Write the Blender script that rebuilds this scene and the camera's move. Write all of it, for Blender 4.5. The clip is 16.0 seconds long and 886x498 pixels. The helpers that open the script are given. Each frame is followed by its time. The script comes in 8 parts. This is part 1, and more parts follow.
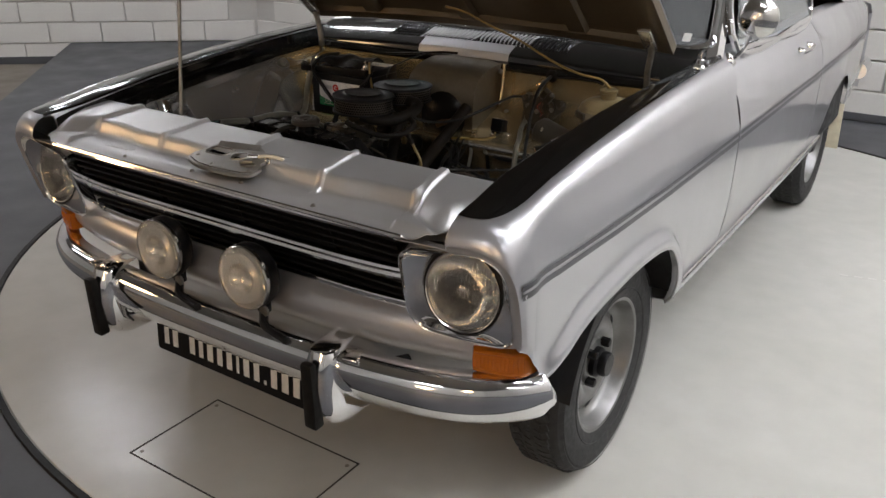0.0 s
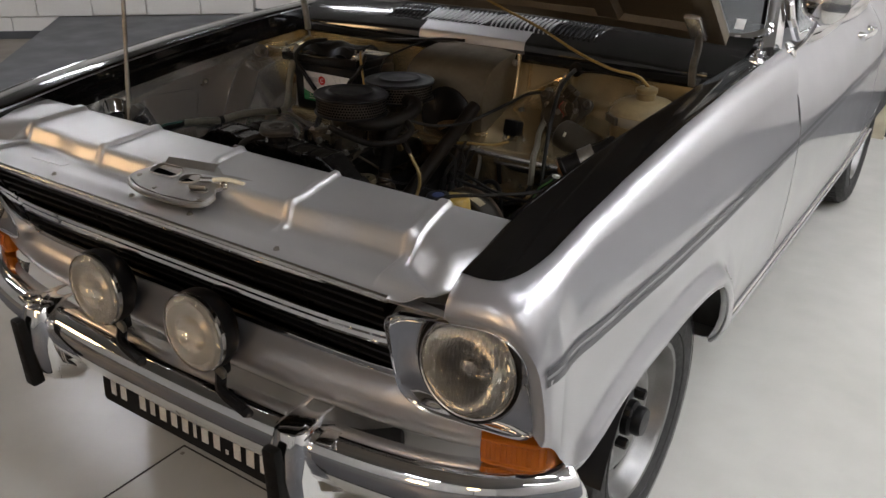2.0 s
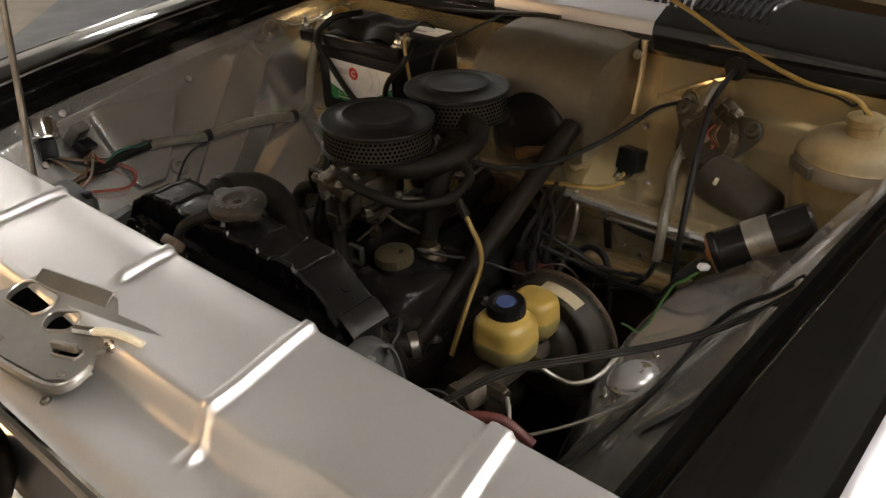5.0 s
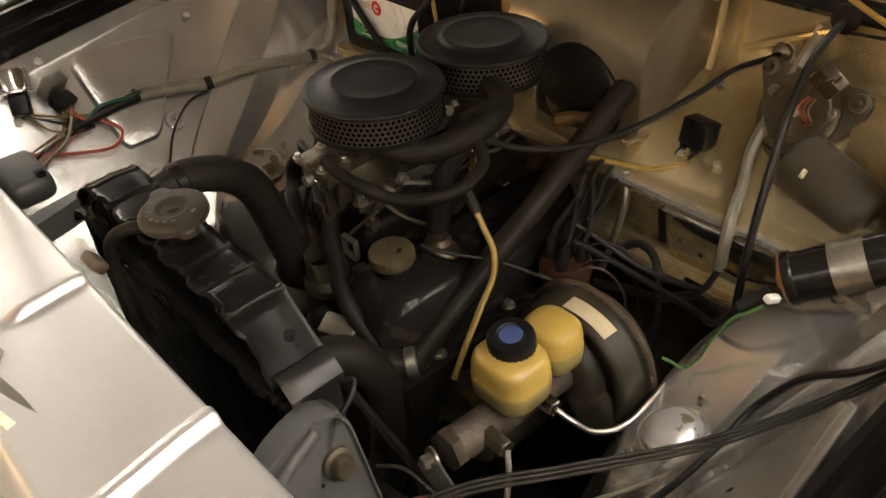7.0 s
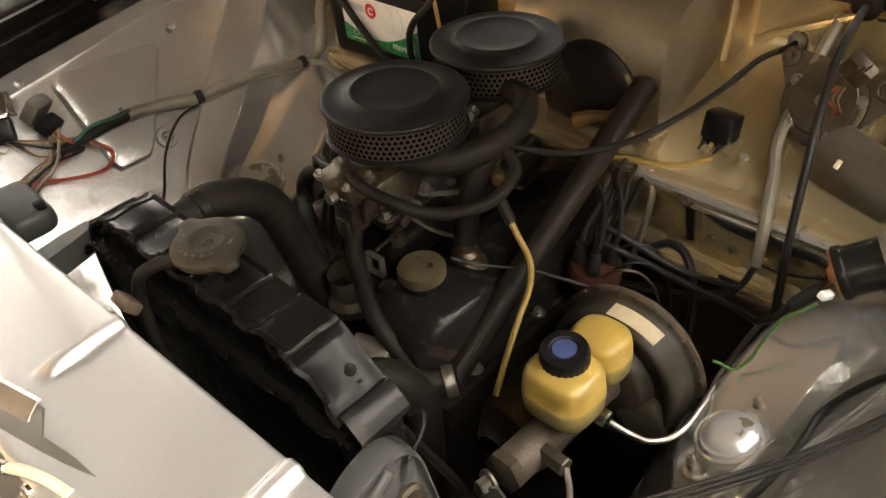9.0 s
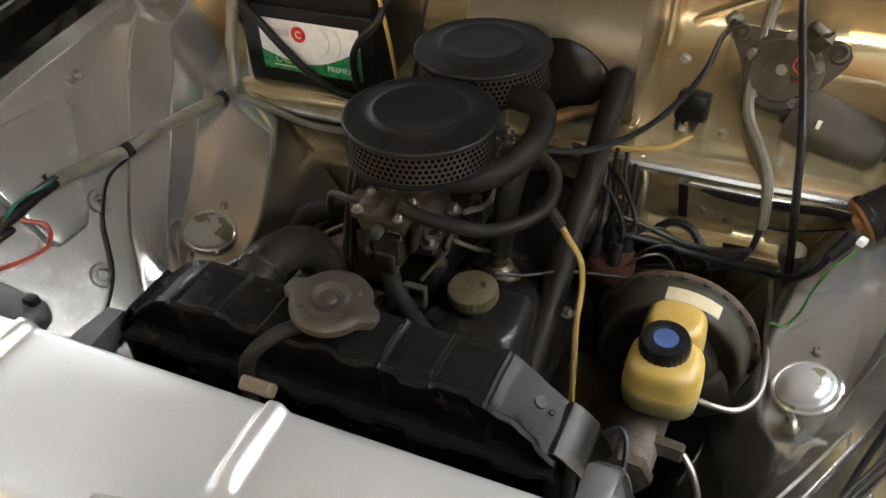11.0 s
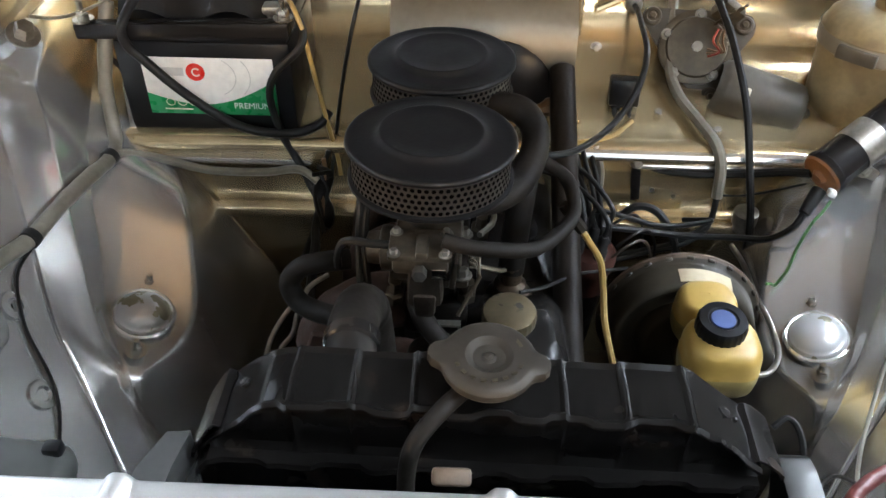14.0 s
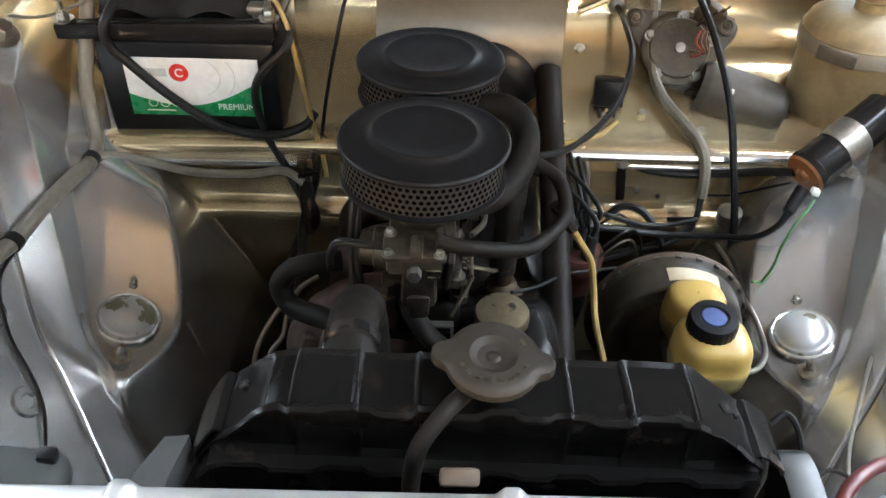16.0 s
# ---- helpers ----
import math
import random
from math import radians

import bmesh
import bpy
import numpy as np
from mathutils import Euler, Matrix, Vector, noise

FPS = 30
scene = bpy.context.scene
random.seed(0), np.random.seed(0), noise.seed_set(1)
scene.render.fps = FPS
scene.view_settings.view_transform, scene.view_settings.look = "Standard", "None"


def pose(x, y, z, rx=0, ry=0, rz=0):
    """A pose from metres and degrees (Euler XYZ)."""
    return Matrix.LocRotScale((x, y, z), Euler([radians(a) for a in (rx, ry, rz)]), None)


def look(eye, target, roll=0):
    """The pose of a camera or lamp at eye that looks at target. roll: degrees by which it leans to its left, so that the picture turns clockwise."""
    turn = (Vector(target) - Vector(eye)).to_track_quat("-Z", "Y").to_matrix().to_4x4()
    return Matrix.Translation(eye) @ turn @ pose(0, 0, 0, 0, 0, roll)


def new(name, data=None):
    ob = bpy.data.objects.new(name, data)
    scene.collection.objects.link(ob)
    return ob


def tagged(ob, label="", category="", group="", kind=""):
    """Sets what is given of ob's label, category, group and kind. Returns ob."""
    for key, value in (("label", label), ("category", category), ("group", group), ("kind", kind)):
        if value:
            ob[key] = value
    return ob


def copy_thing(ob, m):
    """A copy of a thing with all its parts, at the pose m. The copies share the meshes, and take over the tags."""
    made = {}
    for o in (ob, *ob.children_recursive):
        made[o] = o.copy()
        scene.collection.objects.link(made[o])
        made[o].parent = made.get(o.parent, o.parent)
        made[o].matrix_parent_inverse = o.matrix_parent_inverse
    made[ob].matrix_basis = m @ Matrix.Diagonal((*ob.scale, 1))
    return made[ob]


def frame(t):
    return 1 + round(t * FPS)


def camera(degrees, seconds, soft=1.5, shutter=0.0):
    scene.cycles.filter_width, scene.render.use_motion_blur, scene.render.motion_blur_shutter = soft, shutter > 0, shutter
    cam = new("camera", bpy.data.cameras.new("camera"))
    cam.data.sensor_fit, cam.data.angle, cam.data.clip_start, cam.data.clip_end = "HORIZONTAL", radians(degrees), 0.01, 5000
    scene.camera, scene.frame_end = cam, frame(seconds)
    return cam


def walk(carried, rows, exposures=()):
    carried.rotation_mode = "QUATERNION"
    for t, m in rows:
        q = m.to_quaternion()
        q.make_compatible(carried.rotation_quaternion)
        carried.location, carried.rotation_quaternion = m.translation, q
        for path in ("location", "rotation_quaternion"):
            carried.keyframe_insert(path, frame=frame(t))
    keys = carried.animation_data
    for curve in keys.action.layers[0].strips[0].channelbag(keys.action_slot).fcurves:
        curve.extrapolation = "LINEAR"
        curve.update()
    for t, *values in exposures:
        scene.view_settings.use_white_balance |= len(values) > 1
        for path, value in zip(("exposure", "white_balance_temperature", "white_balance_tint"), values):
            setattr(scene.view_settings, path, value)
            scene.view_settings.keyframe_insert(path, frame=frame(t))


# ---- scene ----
cam = camera(55.6, 16.0)
PATH = [
    (0, (1.376, -1.763, 1.397), (0.355, -0.235, 0.608), 0.3),
    (0.5, (1.358, -1.694, 1.383), (0.323, -0.179, 0.585), 0.1),
    (1, (1.31, -1.613, 1.379), (0.279, -0.106, 0.564), 0.2),
    (1.5, (1.245, -1.531, 1.382), (0.226, -0.028, 0.544), 0.5),
    (2, (1.169, -1.434, 1.371), (0.148, 0.061, 0.521), 0.3),
    (2.5, (1.1, -1.329, 1.355), (0.059, 0.147, 0.496), -0.3),
    (3, (1.026, -1.204, 1.358), (-0.038, 0.237, 0.467), -0.7),
    (3.5, (0.97, -1.091, 1.361), (-0.129, 0.305, 0.443), -1.3),
    (4, (0.893, -0.991, 1.347), (-0.224, 0.378, 0.411), -1.4),
    (6.5, (0.699, -0.583, 1.331), (-0.51, 0.478, 0.142), -4.8),
    (7, (0.686, -0.534, 1.329), (-0.542, 0.459, 0.102), -5.6),
    (7.5, (0.68, -0.51, 1.318), (-0.57, 0.45, 0.087), -6.4),
    (8, (0.667, -0.505, 1.316), (-0.583, 0.445, 0.077), -6.9),
    (8.5, (0.643, -0.526, 1.322), (-0.578, 0.457, 0.08), -7.1),
    (9, (0.588, -0.57, 1.334), (-0.547, 0.497, 0.081), -6.3),
    (9.5, (0.512, -0.626, 1.349), (-0.496, 0.547, 0.081), -4.5),
    (12, (0.163, -0.723, 1.33), (-0.267, 0.751, 0.049), -3.1),
    (12.5, (0.089, -0.716, 1.331), (-0.198, 0.776, 0.03), -2.0),
    (13, (0.03, -0.715, 1.323), (-0.137, 0.803, 0.031), -0.7),
    (13.5, (0.005, -0.714, 1.32), (-0.102, 0.818, 0.039), -0.1),
    (14, (-0.01, -0.715, 1.317), (-0.073, 0.83, 0.049), 0.3),
    (14.5, (-0.021, -0.714, 1.318), (-0.049, 0.835, 0.053), 0.7),
    (15, (-0.03, -0.714, 1.317), (-0.03, 0.836, 0.053), 1.2),
    (15.5, (-0.032, -0.715, 1.313), (-0.023, 0.838, 0.053), 1.4),
    (16, (-0.034, -0.715, 1.313), (-0.023, 0.837, 0.051), 1.6),
]
EXPOSURES = [(0.0, -0.83, 6700, 17), (2.5, -0.88, 6700, 17), (4.0, -0.58, 6900, 16), (6.5, 0.58, 8600, 17), (8.0, 0.74, 8600, 17), (9.5, 1.08, 7900, 15), (12.0, 1.22, 6200, 11), (14.0, 1.58, 5900, 11), (16.0, 1.70, 5900, 11)]
walk(cam, [(t, look(eye, target, roll)) for t, eye, target, roll in PATH], EXPOSURES)

# ---- world, lights ----
world = bpy.data.worlds.new("hall")
scene.world = world
world.use_nodes = True
world.node_tree.nodes["Background"].inputs[0].default_value = (0.5, 0.55, 0.6, 1)
world.node_tree.nodes["Background"].inputs[1].default_value = 0.02


# ---- materials ----
def mat(name, col, rough=0.5, metal=0.0, col2=None, scale=8.0, amount=0.5, fine=120.0, fine_amount=0.12,
        bump=0.0, bscale=250.0, rvar=0.1, coat=0.0, wear=None, wear_scale=14.0, wear_lo=0.58, wear_hi=0.68, wear_rough=None,
        spec=0.5, transmission=0.0, ior=1.45, emit=None, per_object=0.0):
    """A painted, cast or moulded surface: two colours mixed by broad noise, fine grain, patches of wear, bump."""
    m = bpy.data.materials.new(name)
    m.use_nodes = True
    nt = m.node_tree
    p = nt.nodes["Principled BSDF"]
    tc = nt.nodes.new("ShaderNodeTexCoord")

    def noise_tex(s, detail=4.0):
        n = nt.nodes.new("ShaderNodeTexNoise")
        n.inputs["Scale"].default_value, n.inputs["Detail"].default_value = s, detail
        nt.links.new(tc.outputs["Object"], n.inputs["Vector"])
        return n.outputs["Fac"]

    def ramp(fac, lo, hi):
        r = nt.nodes.new("ShaderNodeMapRange")
        r.inputs[1].default_value, r.inputs[2].default_value = lo, hi
        nt.links.new(fac, r.inputs[0])
        return r.outputs[0]

    def mix(fac, a, b, factor=None):
        x = nt.nodes.new("ShaderNodeMix")
        x.data_type = "RGBA"
        if fac is not None:
            nt.links.new(fac, x.inputs[0])
        else:
            x.inputs[0].default_value = factor
        for sock, v in ((x.inputs[6], a), (x.inputs[7], b)):
            if isinstance(v, tuple):
                sock.default_value = (*v, 1)
            else:
                nt.links.new(v, sock)
        return x.outputs[2]

    def times(fac, k):
        x = nt.nodes.new("ShaderNodeMath")
        x.operation = "MULTIPLY"
        nt.links.new(fac, x.inputs[0])
        x.inputs[1].default_value = k
        return x.outputs[0]

    dark = col2 or tuple(c * 0.72 for c in col)
    broad = times(ramp(noise_tex(scale), 0.35, 0.7), amount)
    out = mix(broad, col, dark)
    grain = times(ramp(noise_tex(fine, 2.0), 0.3, 0.75), fine_amount)
    out = mix(grain, out, tuple(c * 0.45 for c in dark))
    if per_object:
        info = nt.nodes.new("ShaderNodeObjectInfo")
        out = mix(times(info.outputs["Random"], per_object), out, tuple(c * 0.6 for c in dark))
    r = nt.nodes.new("ShaderNodeMapRange")
    r.inputs[3].default_value, r.inputs[4].default_value = max(rough - rvar, 0.02), min(rough + rvar, 1.0)
    r.inputs[1].default_value, r.inputs[2].default_value = 0.3, 0.7
    nt.links.new(noise_tex(scale * 2.7), r.inputs[0])
    rough_out = r.outputs[0]
    if wear:
        w = ramp(noise_tex(wear_scale, 6.0), wear_lo, wear_hi)
        out = mix(w, out, wear)
        if wear_rough is not None:
            mr = nt.nodes.new("ShaderNodeMix")
            nt.links.new(w, mr.inputs[0])
            nt.links.new(rough_out, mr.inputs[2])
            mr.inputs[3].default_value = wear_rough
            rough_out = mr.outputs[0]
    nt.links.new(out, p.inputs["Base Color"])
    nt.links.new(rough_out, p.inputs["Roughness"])
    p.inputs["Metallic"].default_value = metal
    p.inputs["Coat Weight"].default_value = coat
    p.inputs["Coat Roughness"].default_value = 0.06
    p.inputs["Specular IOR Level"].default_value = spec
    p.inputs["Transmission Weight"].default_value = transmission
    p.inputs["IOR"].default_value = ior
    if emit:
        p.inputs["Emission Color"].default_value = (*emit[:3], 1)
        p.inputs["Emission Strength"].default_value = emit[3]
    if bump:
        b = nt.nodes.new("ShaderNodeBump")
        b.inputs["Strength"].default_value, b.inputs["Distance"].default_value = bump, 0.002
        nt.links.new(noise_tex(bscale, 3.0), b.inputs["Height"])
        nt.links.new(b.outputs[0], p.inputs["Normal"])
    return m


SILVER = mat("silver_metallic_paint", (0.52, 0.52, 0.534), 0.33, 0.75, (0.475, 0.475, 0.488), 3, 0.5, 900, 0.10, coat=1.0, rvar=0.03)
PANEL = mat("silver_panel_paint", (0.60, 0.595, 0.585), 0.37, 0.75, (0.52, 0.515, 0.505), 5, 0.6, 700, 0.12, rvar=0.04, bump=0.02, bscale=40)
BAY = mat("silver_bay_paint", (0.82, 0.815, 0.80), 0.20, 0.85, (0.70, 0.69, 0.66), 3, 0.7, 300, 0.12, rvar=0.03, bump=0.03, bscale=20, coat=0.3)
# duller, darker copy of the bay silver; shade is put into its colour
SHADED_BAY = mat("dull_shaded_paint", (0.56, 0.55, 0.53), 0.23, 0.74, (0.46, 0.445, 0.42), 4, 0.8, 260, 0.2, rvar=0.03, bump=0.03, bscale=24)
FIREWALL = mat("grimy_silver_paint", (0.70, 0.57, 0.35), 0.22, 0.75, (0.50, 0.385, 0.205), 5, 0.9, 200, 0.2, rvar=0.05, bump=0.06, bscale=20, coat=0.3,
               wear=(0.14, 0.10, 0.055), wear_scale=7, wear_lo=0.55, wear_hi=0.85)
BLACK_PAINT = mat("black_gloss_paint", (0.006, 0.006, 0.006), 0.12, 0.0, scale=4, rvar=0.04, coat=0.6)
CHROME = mat("chrome", (0.86, 0.86, 0.86), 0.05, 1.0, (0.80, 0.80, 0.80), 20, 0.5, 300, 0.05, rvar=0.03)
OLD_CHROME = mat("aged_chrome", (0.75, 0.74, 0.72), 0.14, 1.0, (0.6, 0.58, 0.54), 25, 0.6, 300, 0.15, rvar=0.08)
STEEL = mat("bare_steel", (0.34, 0.32, 0.28), 0.36, 0.85, (0.18, 0.16, 0.13), 30, 0.8, 200, 0.3, rvar=0.08, bump=0.1)
NUT_STEEL = mat("zinc_plated_steel", (0.55, 0.53, 0.48), 0.22, 0.9, (0.36, 0.33, 0.27), 60, 0.8, 200, 0.2, rvar=0.05)
LATCH_STEEL = mat("latch_steel", (0.40, 0.385, 0.355), 0.30, 0.85, (0.28, 0.26, 0.23), 12, 0.8, 400, 0.12, rvar=0.02, bump=0.03)
ALU = mat("cast_aluminium", (0.135, 0.112, 0.080), 0.42, 0.75, (0.055, 0.046, 0.034), 35, 0.8, 150, 0.35, rvar=0.1, bump=0.35, bscale=180)
RUBBER = mat("black_rubber", (0.008, 0.0078, 0.0075), 0.45, 0.0, (0.015, 0.014, 0.012), 30, 0.6, 250, 0.2, bump=0.12, bscale=300, spec=0.2)
DUSTY_RUBBER = mat("dusty_rubber_hose", (0.007, 0.0063, 0.0055), 0.55, 0.0, (0.017, 0.0135, 0.010), 18, 0.8, 200, 0.2, bump=0.2, bscale=160, spec=0.12)
TYRE = mat("tyre_rubber", (0.022, 0.022, 0.022), 0.7, 0.0, (0.035, 0.034, 0.032), 25, 0.6, 300, 0.2, bump=0.15)
BLACK_METAL = mat("black_enamel_metal", (0.008, 0.0075, 0.007), 0.21, 0.0, (0.014, 0.012, 0.011), 14, 0.7, 160, 0.2, rvar=0.05, bump=0.10, bscale=55, spec=0.15,
                  wear=(0.030, 0.022, 0.016), wear_scale=22, wear_lo=0.62, wear_hi=0.78, wear_rough=0.5)
FILTER_BLACK = mat("black_crackle_paint", (0.007, 0.007, 0.0075), 0.40, 0.0, (0.013, 0.012, 0.012), 12, 0.7, 180, 0.2, rvar=0.06, bump=0.08, bscale=220, spec=0.2)
GREASE = mat("greasy_iron", (0.009, 0.0072, 0.0055), 0.45, 0.1, (0.005, 0.004, 0.0035), 15, 0.8, 120, 0.4, rvar=0.16, bump=0.5, bscale=90, spec=0.12)
RUST = mat("rusty_iron", (0.080, 0.043, 0.030), 0.65, 0.1, (0.018, 0.011, 0.008), 25, 0.8, 150, 0.4, bump=0.5, bscale=120)
PLASTIC = mat("black_plastic", (0.007, 0.007, 0.0075), 0.34, 0.0, scale=20, rvar=0.06, spec=0.2)
YELLOWED = mat("yellowed_plastic", (0.38, 0.245, 0.055), 0.34, 0.0, (0.28, 0.19, 0.055), 14, 0.7, 120, 0.15, rvar=0.08,
               wear=(0.30, 0.22, 0.08), wear_scale=26, wear_lo=0.62, wear_hi=0.8)
FLUID_YELLOW = mat("fluid_filled_plastic", (0.235, 0.185, 0.068), 0.36, 0.0, (0.19, 0.15, 0.058), 14, 0.7, 120, 0.15, rvar=0.08)
BEIGE = mat("aged_beige_plastic", (0.27, 0.215, 0.115), 0.40, 0.0, (0.17, 0.125, 0.058), 9, 0.9, 130, 0.25, rvar=0.1,
            wear=(0.12, 0.088, 0.045), wear_scale=16, wear_lo=0.56, wear_hi=0.72)
FLOOR = mat("painted_light_floor", (0.58, 0.575, 0.53), 0.22, 0.0, (0.50, 0.495, 0.445), 0.9, 0.8, 9, 0.12, rvar=0.04, bump=0.02, bscale=8)
PLATFORM = mat("dark_grey_floor_paint", (0.085, 0.088, 0.095), 0.5, 0.0, (0.065, 0.067, 0.072), 1.5, 0.7, 60, 0.1, rvar=0.08)
LOW_FLOOR = mat("brown_grey_concrete", (0.22, 0.19, 0.155), 0.6, 0.0, (0.16, 0.14, 0.115), 2.0, 0.7, 60, 0.15)
BLOCKWORK = mat("white_painted_blockwork", (0.74, 0.72, 0.68), 0.6, 0.0, (0.68, 0.66, 0.62), 2.0, 0.6, 50, 0.06, bump=0.25, bscale=40, per_object=0.10)
MORTAR = mat("white_painted_joint", (0.60, 0.585, 0.55), 0.8, 0.0, scale=3, bump=0.2)
CEILING = mat("grey_ceiling_paint", (0.24, 0.235, 0.22), 0.7, 0.0, scale=1.0)
WHEEL_PAINT = mat("dull_wheel_silver", (0.24, 0.237, 0.23), 0.34, 0.75, (0.17, 0.167, 0.16), 12, 0.7, 300, 0.15, rvar=0.06)
AMBER = mat("amber_lens", (0.72, 0.20, 0.015), 0.14, 0.0, (0.7, 0.2, 0.02), 30, 0.5, 200, 0.1, coat=0.4, transmission=0.35)
WHITE = mat("white_ink", (0.75, 0.74, 0.70), 0.45, 0.0, scale=30)
CREAM = mat("cream_paper", (0.72, 0.66, 0.50), 0.55, 0.0, (0.6, 0.53, 0.38), 40, 0.6, 200, 0.1)
GREEN = mat("green_ink", (0.02, 0.22, 0.07), 0.30, 0.0, scale=30)
RED = mat("red_ink", (0.62, 0.03, 0.02), 0.32, 0.0, scale=30)
BLUE = mat("blue_plastic", (0.038, 0.060, 0.155), 0.4, 0.0, scale=60)
FOG_GLASS = mat("fluted_lamp_glass", (0.95, 0.93, 0.88), 0.05, 0.0, scale=40, amount=0.1, fine_amount=0.02, rvar=0.04, transmission=0.93)
LENS_GLASS = mat("lamp_glass", (0.95, 0.95, 0.93), 0.015, 0.0, scale=40, amount=0.1, fine_amount=0.02, rvar=0.03, transmission=0.975)
GLASS = mat("window_glass", (0.75, 0.78, 0.78), 0.02, 0.0, scale=3, amount=0.1, fine_amount=0.0, rvar=0.01, transmission=0.9)
REFLECTOR = mat("lamp_reflector", (0.90, 0.89, 0.86), 0.09, 1.0, scale=30, rvar=0.04)
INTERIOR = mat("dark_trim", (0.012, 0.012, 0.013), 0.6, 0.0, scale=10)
GRIMY_CAST = mat("grimy_die_cast", (0.105, 0.086, 0.058), 0.42, 0.6, (0.045, 0.036, 0.024), 30, 0.9, 150, 0.35, rvar=0.1, bump=0.3, bscale=160)
STRIPE = mat("grey_stripe_paint", (0.085, 0.085, 0.09), 0.35, 0.0, scale=20, amount=0.2, fine_amount=0.05, rvar=0.02)
HORN = mat("grey_horn_paint", (0.070, 0.070, 0.067), 0.50, 0.2, (0.06, 0.06, 0.057), 18, 0.7, 150, 0.2)
UNDERSIDE = mat("dark_brown_silver", (0.19, 0.155, 0.108), 0.34, 0.7, (0.13, 0.104, 0.07), 4, 0.8, 160, 0.2, rvar=0.06, bump=0.05, bscale=14)
LOOM = mat("taped_grey_loom", (0.20, 0.185, 0.145), 0.40, 0.1, (0.13, 0.115, 0.085), 30, 0.7, 160, 0.25, bump=0.3, bscale=120)
YELLOW_HOSE = mat("yellow_clear_hose", (0.28, 0.185, 0.055), 0.35, 0.0, (0.22, 0.145, 0.045), 40, 0.7)
WIRE_GREEN = mat("green_wire", (0.05, 0.14, 0.03), 0.4, 0.0, scale=60)
WIRE_TEAL = mat("teal_wire", (0.02, 0.10, 0.07), 0.4, 0.0, scale=60)
WIRE_RED = mat("red_wire", (0.30, 0.05, 0.03), 0.45, 0.0, scale=60)
WIRE_DARK = mat("dirty_brown_wire", (0.030, 0.020, 0.012), 0.4, 0.0, scale=60)
WIRE_BROWN = mat("brown_wire", (0.13, 0.07, 0.03), 0.45, 0.0, scale=60)
ORANGE = mat("orange_bakelite", (0.20, 0.080, 0.024), 0.4, 0.0, scale=60)
# unreflecting black; the dark inside holes is put into this colour
HOLE_SHADE = mat("hole_shade_black", (0.002, 0.002, 0.002), 0.9, 0.0, scale=30, spec=0.0)
DARK_GAP = mat("joint_dirt", (0.06, 0.055, 0.05), 0.8, 0.0, scale=30)
TUBE_LIGHT = mat("lit_diffuser", (0.9, 0.9, 0.9), 0.5, emit=(0.88, 0.95, 1.0, 62.0))
WARM_LIGHT = mat("lit_warm_lamp", (0.9, 0.9, 0.9), 0.5, emit=(1.0, 0.66, 0.33, 24.0))


# ---- mesh helpers ----
def finish(bm, name, material, sharp=38.0, smooth=True):
    bmesh.ops.recalc_face_normals(bm, faces=bm.faces[:])
    lim = radians(sharp)
    for f in bm.faces:
        f.smooth = smooth
    for e in bm.edges:
        if len(e.link_faces) == 2 and e.calc_face_angle(0.0) > lim:
            e.smooth = False
    me = bpy.data.meshes.new(name)
    bm.to_mesh(me)
    bm.free()
    for m in material if isinstance(material, (list, tuple)) else [material]:
        me.materials.append(m)
    return me


def part(name, bm, material, parent=None, label="", sharp=38.0, smooth=True):
    """One mesh object under a thing or a part."""
    ob = new(name, finish(bm, name, material, sharp, smooth))
    if parent is not None:
        ob.parent = parent
    if label:
        tagged(ob, label)
    return ob


def thing(name, label, category, at=(0, 0, 0), group=""):
    ob = new(name)
    ob.empty_display_size = 0.05
    return tagged(ob, label, category, group)


def box(bm, c, s, rot=None, bevel=0.0, seg=2, taper=None):
    """A bevelled box with centre c and size s; taper: (x, y) scale of its top."""
    g = bmesh.ops.create_cube(bm, size=1.0)
    vs = g["verts"]
    for v in vs:
        k = taper if taper and v.co.z > 0 else (1, 1)
        v.co = Vector((v.co.x * s[0] * k[0], v.co.y * s[1] * k[1], v.co.z * s[2]))
    if bevel:
        es = list({e for v in vs for e in v.link_edges})
        r = bmesh.ops.bevel(bm, geom=es, offset=bevel, segments=seg, affect="EDGES", profile=0.5)
        vs = list({v for f in r["faces"] for v in f.verts} | {v for v in vs if v.is_valid})
    m = Matrix.Translation(c) @ (rot if rot is not None else Matrix.Identity(4))
    for v in vs:
        v.co = m @ v.co
    return bm


def boxed(c, s, rot=None, bevel=0.0, seg=2, taper=None):
    return box(bmesh.new(), c, s, rot, bevel, seg, taper)


def turn(rx=0, ry=0, rz=0):
    return pose(0, 0, 0, rx, ry, rz)


def frame_along(d, up=(0, 0, 1)):
    """A matrix whose z axis lies along d."""
    z = Vector(d).normalized()
    u = Vector(up)
    if abs(z.dot(u)) > 0.98:
        u = Vector((0, 1, 0))
    x = u.cross(z).normalized()
    y = z.cross(x)
    return Matrix((x, y, z)).transposed().to_4x4()


